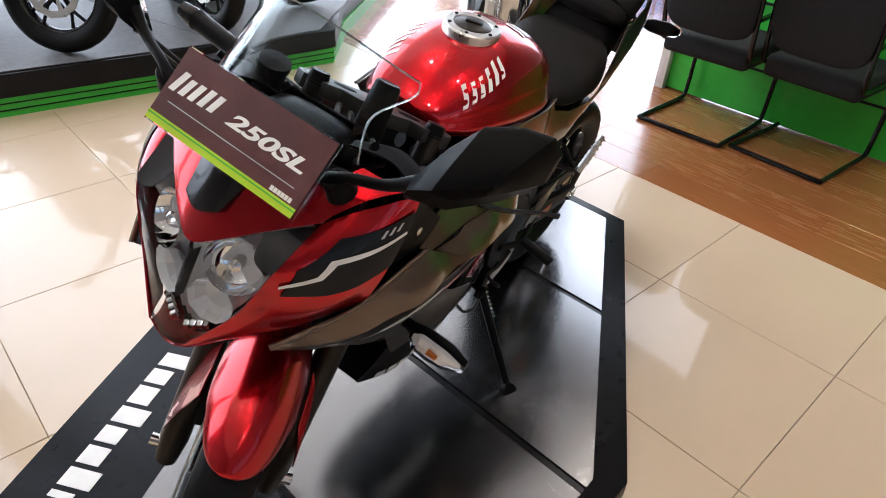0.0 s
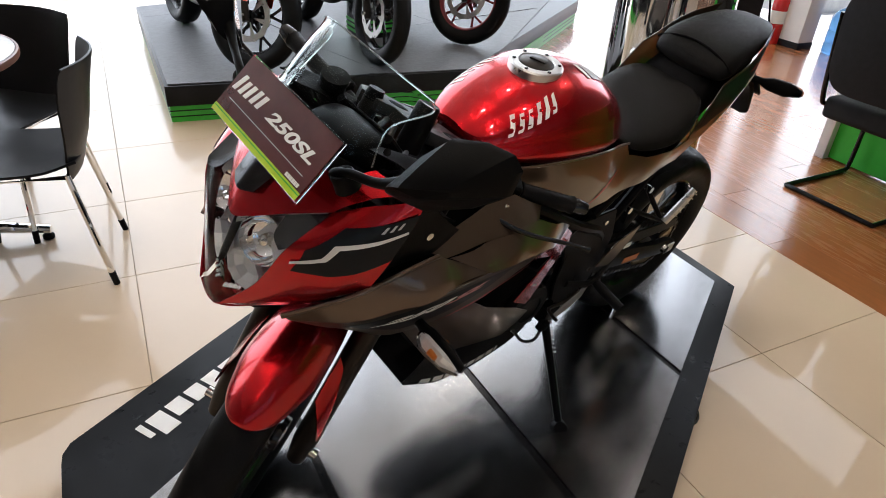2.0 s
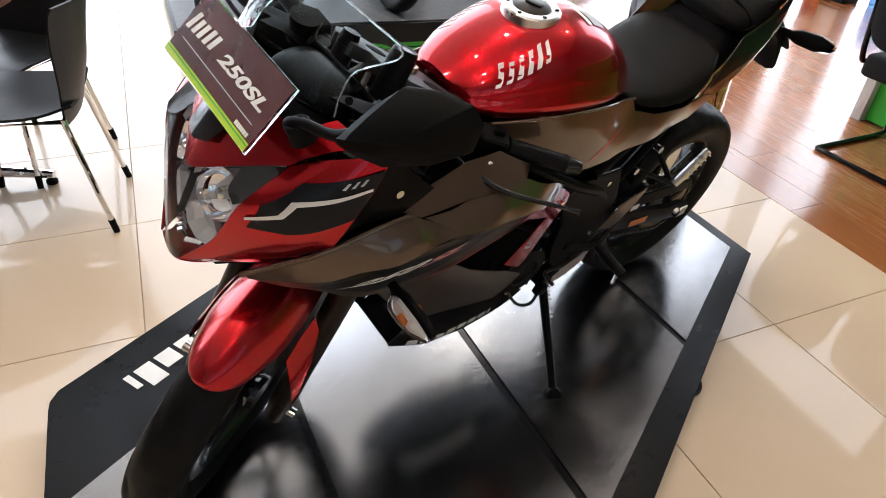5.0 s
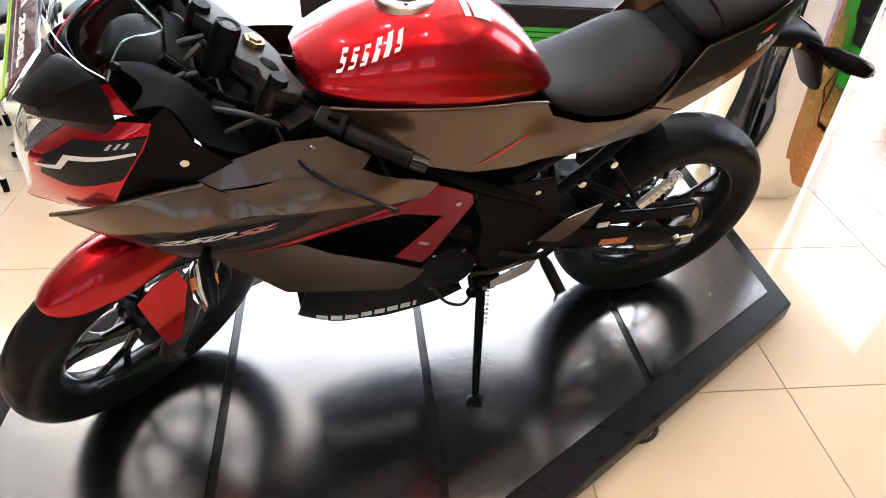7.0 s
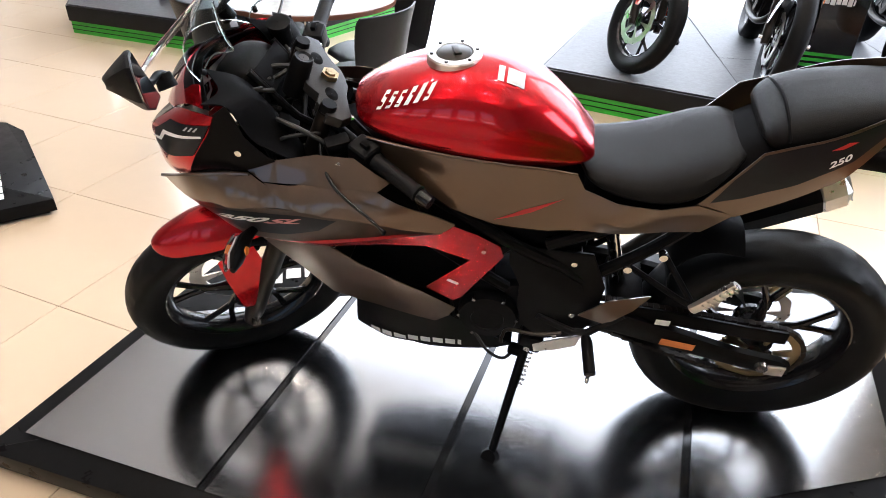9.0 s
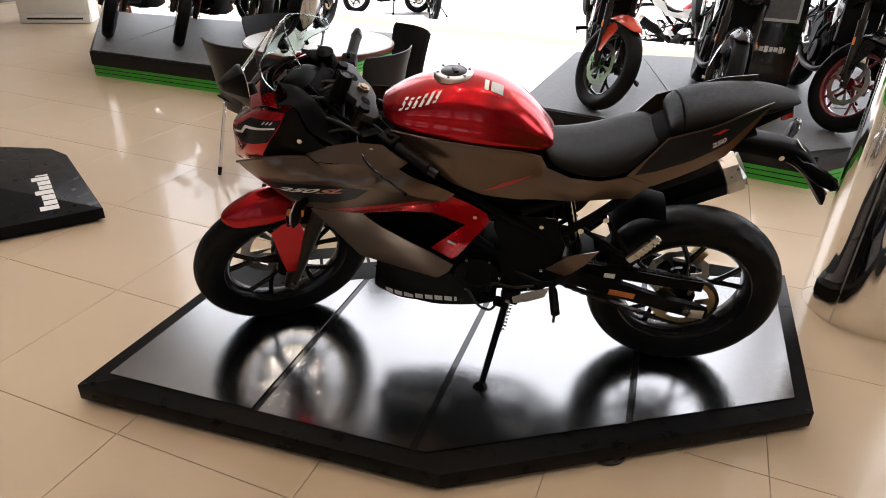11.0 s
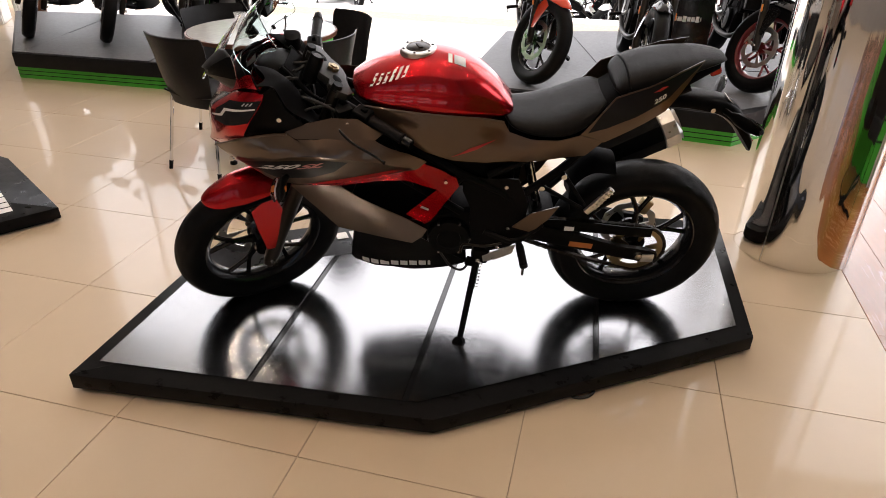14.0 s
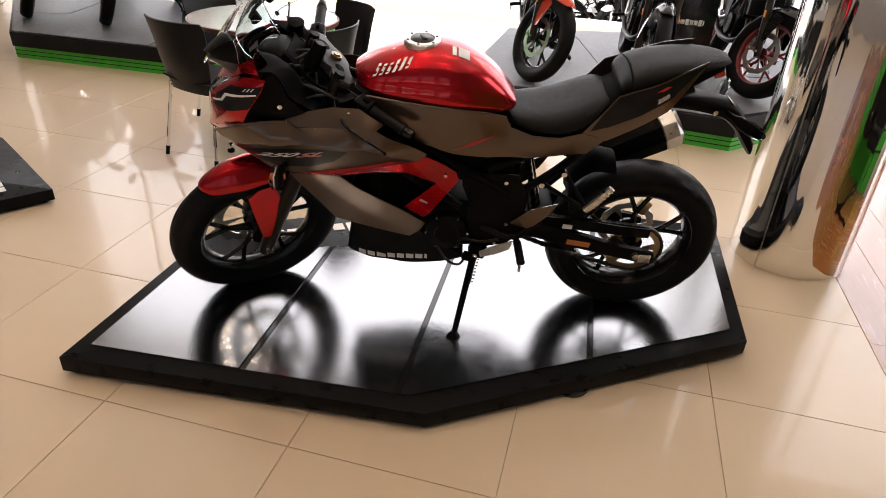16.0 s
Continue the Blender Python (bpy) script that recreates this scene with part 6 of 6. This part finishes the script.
        part("indicator_lens", tube(bmesh.new(), [(-0.543, s * 0.246, 0.714), (-0.547, s * 0.258, 0.714), (-0.548, s * 0.285, 0.713), (-0.546, s * 0.318, 0.712), (-0.540, s * 0.346, 0.710)], [0.008, 0.019, 0.0205, 0.018, 0.005], 8, 0.62), LENS_CLEAR, stl, "clear faceted lens", smooth=15)
        part("indicator_bulb", tube(bmesh.new(), [(-0.552, s * 0.284, 0.714), (-0.552, s * 0.302, 0.713)], [0.006, 0.005], 10), AMBER, stl, "amber bulb")
        part("rear_reflector", tube(bmesh.new(), [(-0.520, s * 0.288, 0.713), (-0.515, s * 0.288, 0.713)], [0.010, 0.009], 14), AMBER, stl, "round amber reflector")
        # mirror on its stalk
        mr = part("mirror_stalk", tube(bmesh.new(), bend([(-0.672, s * 0.135, 1.015), (-0.668, s * 0.160, 1.034), (-0.655, s * 0.205, 1.044), (-0.645, s * 0.245, 1.066)], 14), [0.011, 0.011, 0.010, 0.008, 0.0072, 0.007, 0.007, 0.007, 0.007, 0.0072, 0.0075, 0.008, 0.009, 0.010, 0.011], 12), SATIN_BLACK, b)
        part("stalk_base", revolve(bmesh.new(), [(0.009, 0.004), (0.011, 0.010), (0.016, 0.010), (0.018, 0.006), (0.018, -0.004), (0.020, -0.018)], Matrix.Translation((-0.666, s * 0.148, 1.018)) @ pose(0, 0, 0, s * 14, -22, 0), 22), SATIN_BLACK, mr)
        rim = [(-0.634, -0.228, 1.030), (-0.644, -0.236, 1.070), (-0.632, -0.262, 1.118), (-0.618, -0.288, 1.153), (-0.598, -0.324, 1.164), (-0.580, -0.354, 1.160), (-0.572, -0.366, 1.142), (-0.574, -0.362, 1.104), (-0.594, -0.328, 1.068), (-0.618, -0.276, 1.034)]
        ridge = [(-0.668, -0.242, 1.062), (-0.672, -0.248, 1.072), (-0.680, -0.264, 1.086), (-0.682, -0.280, 1.096), (-0.668, -0.308, 1.108), (-0.648, -0.330, 1.116), (-0.646, -0.332, 1.112), (-0.652, -0.326, 1.102), (-0.668, -0.302, 1.090), (-0.672, -0.262, 1.070)]
        rim = [(p[0], p[1] * -s, p[2]) for p in rim]
        ridge = [(p[0], p[1] * -s, p[2]) for p in ridge]
        rows = [[tuple(Vector(p).lerp(Vector(q), k) + Vector((-g, 0, 0))) for p, q in zip(rim, ridge)] for k, g in ((0.0, -0.004), (0.0, 0.0), (0.04, 0.004), (0.55, 0.006), (0.88, 0.004), (1.0, 0.001))]
        part("mirror_shell", lay(bmesh.new(), rows, True, True), SATIN_BLACK, mr, "satin black angular mirror housing", smooth=28)
        mc = Vector((-0.600, s * 0.295, 1.096))
        g = [tuple(mc + (Vector(p) - mc) * 0.92 + Vector((0.003, 0, 0))) for p in rim]
        bm = bmesh.new()
        bm.faces.new([bm.verts.new(p) for p in g])
        part("mirror_glass", solid(bm, 0.002), MIRROR, mr, "mirror glass")
    # middle parts
    part("chin", sheet(mirrored([[(-0.804, -0.036, 0.728), (-0.807, -0.015, 0.716), (-0.807, 0, 0.713)], [(-0.786, -0.044, 0.722), (-0.792, -0.016, 0.707), (-0.793, 0, 0.704)], [(-0.750, -0.066, 0.726), (-0.754, -0.022, 0.708), (-0.756, 0, 0.705)]]), 12, 8, 0.004), paint, b)
    part("under_cowl", sheet(mirrored([[(-0.760, -0.064, 0.728), (-0.764, -0.024, 0.712), (-0.766, 0, 0.709)], [(-0.650, -0.130, 0.745), (-0.650, -0.060, 0.735), (-0.650, 0, 0.733)], [(-0.520, -0.175, 0.700), (-0.520, -0.080, 0.740), (-0.520, 0, 0.745)]]), 12, 10, 0.003), MATT_BLACK, b)
    part("radiator", box(bmesh.new(), (0.045, 0.26, 0.26), pose(-0.36, 0, 0.60, 0, 22, 0), 0.008), CAST_BLACK, b)
    for k in range(14):
        part("radiator_fin", box(bmesh.new(), (0.006, 0.24, 0.004), pose(-0.36, 0, 0.60, 0, 22, 0) @ pose(-0.024, 0, -0.11 + k * 0.017)), ALLOY, b) if hero else None
    part("belly_floor", sheet([[(-0.366, y, 0.246) for y in (-0.074, 0, 0.074)], [(-0.220, y, 0.239) for y in (-0.110, 0, 0.110)], [(-0.139, y, 0.227) for y in (-0.108, 0, 0.108)], [(-0.020, y, 0.237) for y in (-0.103, 0, 0.103)], [(0.046, y, 0.254) for y in (-0.096, 0, 0.096)]], 8, 14, 0.003), SATIN_BLACK, b)
    part("air_box", loft([(-0.46, 0.74, 0.83, 0.10, 0), (-0.36, 0.70, 0.86, 0.13, 0), (-0.22, 0.66, 0.88, 0.125, 0), (-0.10, 0.62, 0.88, 0.12, 0), (0.08, 0.60, 0.84, 0.105, 0), (0.18, 0.62, 0.82, 0.095, 0)], seat_ring, 16), MATT_BLACK, b, "matt black inner casing")
    # dashboard
    ds = part("instrument_panel", loft([(-0.616, 0.970, 0.986, 0.045, 0), (-0.600, 0.962, 1.000, 0.066, 0), (-0.570, 0.950, 1.006, 0.078, 0), (-0.535, 0.942, 1.000, 0.080, 0), (-0.505, 0.935, 0.976, 0.074, 0), (-0.488, 0.930, 0.954, 0.062, 0)], seat_ring, 18), SATIN_BLACK, b, "black hooded instrument panel")
    part("display_glass", box(bmesh.new(), (0.004, 0.128, 0.046), pose(-0.508, 0, 0.982, 0, -40, 0), 0.002), MATT_BLACK, ds)
    for s in (-1, 1):
        part("dash_stay", tube(bmesh.new(), [(-0.53, s * 0.07, 1.0), (-0.45, s * 0.06, 0.90), (-0.40, s * 0.03, 0.85)], 0.008, 8), SATIN_BLACK, ds)
    # clear screen with its edge trim
    scr = mirrored([[(-0.604, -0.130, 1.006), (-0.637, -0.106, 1.022), (-0.668, -0.050, 1.036), (-0.678, 0, 1.040)], [(-0.590, -0.121, 1.034), (-0.612, -0.102, 1.060), (-0.642, -0.050, 1.082), (-0.652, 0, 1.089)], [(-0.566, -0.116, 1.060), (-0.586, -0.102, 1.086), (-0.617, -0.050, 1.116), (-0.628, 0, 1.125)], [(-0.516, -0.139, 1.082), (-0.556, -0.106, 1.108), (-0.594, -0.050, 1.140), (-0.606, 0, 1.149)], [(-0.520, -0.146, 1.106), (-0.546, -0.110, 1.126), (-0.578, -0.050, 1.153), (-0.589, 0, 1.163)]])
    ws = part("windscreen", sheet(scr, 28, 16, 0.003), SCREEN_CLEAR, b, "clear curved windscreen")
    edge = [net(scr, 28, 16)[j][0] for j in range(17)] + [net(scr, 28, 16)[16][i] for i in range(1, 28)] + [net(scr, 28, 16)[j][28] for j in range(16, -1, -1)]
    part("screen_edge", tube(bmesh.new(), edge, 0.0014, 6), SCREEN_EDGE if hero else SATIN_BLACK, ws, "bright bevelled edge")
    for s in (-1, 1):
        part("screen_bolt", tube(bmesh.new(), [(-0.585, s * 0.135, 1.030), (-0.590, s * 0.142, 1.036)], 0.006, 10), SATIN_BLACK, ws)

LEANING = pose(0, 0, PH + 0.0035, 12.0, 0, 0)
hero = motorcycle(LEANING, "red and grey-brown faired sports motorcycle leaning on its side stand", CANDY_RED, GUNMETAL, steer=33.0, hero=True)


def child(ob, name):
    return [c for c in ob.children_recursive if c.name.split(".")[0] == name]


def flank_of(ob, name):
    """The part of that name on the left side."""
    return min(child(ob, name), key=lambda c: sum(v.co.y for v in c.data.vertices) / len(c.data.vertices))


# plain strokes for the maker's marks, and the model number, on the left flank
tank_ob = child(hero, "fuel_tank")[0]
for s in (-1, 1):
    marks = []
    for o in strokes(6, 0.116, 0.058, 0.58, 0.50, 3):
        marks.append([(-0.210 + x, 0.987 + z * 0.72 + x * 0.33) for x, z in o])
    for o in marks:
        decal("wordmark", [o], tree(tank_ob), WHITE_PRINT, tank_ob, "plain white slanted stroke", side=s, lift=0.0016)
trt = tree(tank_ob)
for x0, x1, y0, y1, mt in ((-0.034, -0.022, -0.066, -0.022, WHITE_PRINT), (-0.016, 0.018, -0.066, -0.022, SILVER_PRINT)):
    bm = bmesh.new()
    rows = []
    for i in range(5):
        row = []
        for j in range(6):
            x, y = x0 + (x1 - x0) * i / 4, y0 + (y1 - y0) * j / 5
            hit, _, _, _ = trt.ray_cast(Vector((x, y, 1.3)), Vector((0, 0, -1)))
            row.append((x, y, hit.z + 0.0016))
        rows.append(row)
    part("paper_label", lay(bm, rows), mt, tank_ob, "small pale sticker on the tank top")
up_ob = flank_of(hero, "upper_flank")
tr = tree(up_ob)
# dark patch paints in the dark reflection below the crease, behind the number
decal("dark_field", [[(-0.668, 0.748), (-0.590, 0.770), (-0.501, 0.784), (-0.404, 0.789), (-0.330, 0.781), (-0.375, 0.740), (-0.450, 0.712), (-0.560, 0.700), (-0.630, 0.724)]], tr, GREY_PRINT, up_ob, "dark grey field laid over the panel", lift=0.0012)
decal("red_line", [[(-0.480, 0.678), (-0.375, 0.688), (-0.205, 0.722), (-0.160, 0.733), (-0.210, 0.736), (-0.360, 0.706)]], tr, RED_PRINT, up_ob, "tapering red line", lift=0.0022)
for k, (body, x0, z0, mt) in enumerate((("250", -0.553, 0.750, WHITE_PRINT), ("SL", -0.448, 0.764, PINK_PRINT))):
    tx = letters(body, 0.040, Matrix(), 0.0004, 0.4, 0.0013)
    for v in tx.verts:
        x, z = x0 + v.co.x * 2.05 + v.co.y * 0.5, z0 + v.co.y * 0.66 + v.co.x * 0.33
        hit, _, _, _ = tr.ray_cast(Vector((x, -0.9, z)), Vector((0, 1, 0)))
        v.co = Vector((x, (hit.y if hit else -0.24) - 0.0036 - max(0.0, v.co.z), z))
    part("model_number", tx, mt, up_ob, "printed model number")
sc_ob = flank_of(hero, "side_cover")
decal("red_line", [[(-0.02, 0.752), (0.06, 0.775), (0.12, 0.800), (0.04, 0.782)]], tree(sc_ob), RED_PRINT, sc_ob, "tapering red line")
bp_ob = flank_of(hero, "belly_pan")
trb = tree(bp_ob)
xx = -0.335
for w in WORD:
    ww = w * 0.52
    decal("wordmark", [[(xx, 0.252), (xx + ww, 0.250), (xx + ww, 0.274 if w < 0.055 else 0.268), (xx, 0.276)]], trb, WHITE_PRINT, bp_ob, "plain white bar", lift=0.002)
    xx += ww + 0.007

# sign card propped on the nose in front of the screen
o_a, o_b, o_c = Vector((-0.745, 0.095, 1.010)), Vector((-0.741, -0.145, 0.999)), Vector((-0.676, -0.148, 1.071))
ex = (o_b - o_a)
W_ = 0.242
ex.normalize()
ey = (o_c - o_b)
ey = (ey - ex * ey.dot(ex)).normalized()
ez = ex.cross(ey)
cen = o_b - ex * (W_ / 2) + ey * 0.052
sm = Matrix((ex, ey, ez)).transposed().to_4x4()
sm.translation = cen
sg = thing("sign_card", "maroon model sign card in clear acrylic propped against the windscreen", "sign", LEANING @ sm)
part("acrylic_plate", box(bmesh.new(), (W_ + 0.004, 0.106, 0.004), pose(0, 0, -0.0032), 0.0008), ACRYLIC, sg, "clear acrylic plate")
cd = part("card", box(bmesh.new(), (W_, 0.102, 0.0014), pose(0, 0.0, 0.0)), MAROON, sg, "dark maroon printed card")
part("lime_band", box(bmesh.new(), (W_, 0.012, 0.0006), pose(0, -0.045, 0.0011)), LIME, sg, "lime green band")
part("dark_line", box(bmesh.new(), (W_, 0.0016, 0.0006), pose(0, -0.0425, 0.0016)), DECK_GREEN, sg)
part("thin_line", box(bmesh.new(), (W_ * 0.86, 0.0010, 0.0006), pose(0, -0.020, 0.0011)), SILVER_PRINT, sg)
for o in strokes(5, 0.078, 0.046, 0.35, 0.40, 5):
    bm = bmesh.new()
    bm.faces.new([bm.verts.new((x - 0.076, z + 0.010, 0.0012)) for x, z in o])
    solid(bm, 0.0005)
    part("wordmark", bm, WHITE_PRINT, sg, "plain white slanted stroke")
part("model_number", letters("250SL", 0.036, pose(0.040, 0.005, 0.0012) @ Matrix.Diagonal((1.36, 0.68, 1, 1)), 0.0003, 0.3, 0.0012), WHITE_PRINT, sg, "white printed model number")
for k in range(6):
    part("small_bar", box(bmesh.new(), (0.0045, 0.006, 0.0005), pose(0.080 + k * 0.0056, -0.034, 0.0012)), WHITE_PRINT, sg)

# ---- other machines on the stages and outside ----
PAINT_ORANGE = mat("orange_red_paint", (0.60, 0.045, 0.012), 0.25, 0.1, coat=0.9, vary=0.05)
PAINT_GREEN = mat("green_paint", (0.045, 0.52, 0.02), 0.25, 0.1, coat=0.9, vary=0.05)
PAINT_BLACK = mat("black_paint", (0.012, 0.012, 0.014), 0.2, 0.3, coat=0.9, vary=0.1)
PAINT_RED = mat("plain_red_paint", (0.42, 0.012, 0.014), 0.25, 0.1, coat=0.9, vary=0.05)
PAINT_WHITE = mat("white_paint", (0.70, 0.70, 0.70), 0.3, coat=0.6, vary=0.05)


def parked(x, y, z, heading, steer, *a, **k):
    """A machine whose front tyre touches the ground at x, y; heading: degrees of its back from the x axis."""
    h = radians(heading)
    return motorcycle(Matrix.Translation((x - FX * math.cos(h), y - FX * math.sin(h), z)) @ pose(0, 0, 0, 0, 0, heading) @ pose(0, 0, 0, 7.0, 0, 0), *a, steer=steer, **k)


DZ = 0.2195
ROW = "motorcycles on the display stages"
parked(0.62, 2.69, DZ, 85, 33, "naked motorcycle with orange-red mudguard on the stage", PAINT_ORANGE, PAINT_BLACK, fairing=False, group=ROW)
parked(1.36, 2.42, DZ, 80, 2, "black naked motorcycle on the stage beside the stand", PAINT_BLACK, PAINT_BLACK, fairing=False, group=ROW)
RED_RIM = mat("red_rim_paint", (0.14, 0.006, 0.008), 0.3, 0.2, coat=0.6)
parked(2.21, 2.54, DZ, 82, 33, "black motorcycle with red wheel rims on the stage", PAINT_BLACK, PAINT_BLACK, wheels=RED_RIM, fairing=False, group=ROW)
parked(-3.86, 4.04, DZ, 86, 32, "black faired sports motorcycle on the stage", PAINT_BLACK, PAINT_BLACK, group=ROW)
parked(-3.07, 3.88, DZ, 84, 32, "red and black faired sports motorcycle on the stage", PAINT_RED, PAINT_RED, group=ROW)
parked(-2.30, 3.80, DZ, 83, 32, "bright green faired sports motorcycle on the stage", PAINT_GREEN, PAINT_GREEN, group=ROW)
street = parked(3.4, 8.9, -0.75, 160, 10, "red motorcycle parked outside on the bright forecourt", PAINT_RED, PAINT_WHITE, fairing=False, group="motorcycles parked outside")
white = parked(2.5, 8.8, -0.75, 40, 10, "white motorcycle parked outside on the bright forecourt", PAINT_WHITE, PAINT_WHITE, fairing=False, group="motorcycles parked outside")
for src, x, y, r in ((street, -2.9, 12.9, 25), (white, -1.9, 12.6, 100), (white, 4.8, 9.0, 30), (street, 5.6, 10.2, 70)):
    copy_thing(src, Matrix.Translation((x, y, -0.75)) @ pose(0, 0, 0, 0, 0, r) @ pose(0, 0, 0, 7.0, 0, 0))

# ---- floor pieces ----
TS, TA, TB = 0.640, -0.899, -0.262


def tile_mesh(name, w, d, h, material):
    bm = box(bmesh.new(), (w, d, h), pose(0, 0, -h / 2), 0.0012, 1)
    finish(bm, 30)
    me = bpy.data.meshes.new(name)
    bm.to_mesh(me)
    bm.free()
    me.materials.append(material)
    return me


tm = tile_mesh("floor_tile", TS - 0.0022, TS - 0.0022, 0.006, TILE)
far = bmesh.new()
near = 0
for i in range(-13, 5):
    for j in range(-10, 10):
        a, b = TA + (i + 0.5) * TS, TB + (j + 0.5) * TS
        if i >= 4 or not (A0 + 0.2 < a < A1 and B0 + 0.3 < b < B1):
            continue
        if -5.6 < a and -2.6 < b < 5.6 and near < 300:
            t = new("floor_tile", tm)
            t.parent = floor
            t.matrix_local = GRID @ pose(a, b, 0)
            near += 1
        else:
            box(far, (TS - 0.0022, TS - 0.0022, 0.006), GRID @ pose(a, b, -0.003))
tagged(part("outer_tiles", far, TILE, floor), kind="stuff")

pm = tile_mesh("floor_plank", 0.1956, 1.2146, 0.006, WOOD)
for i in range(25):
    for j in range(-1, 10):
        a, b = TA + 4 * TS + (i + 0.5) * 0.196, -5.2 + (j + (i * 0.37) % 1.0) * 1.215
        if a > A1 - 0.05 or b > B1 - 0.5 or b < B0 + 0.62:
            continue
        t = new("floor_plank", pm)
        t.parent = floor
        t.matrix_local = GRID @ pose(a, b, 0)
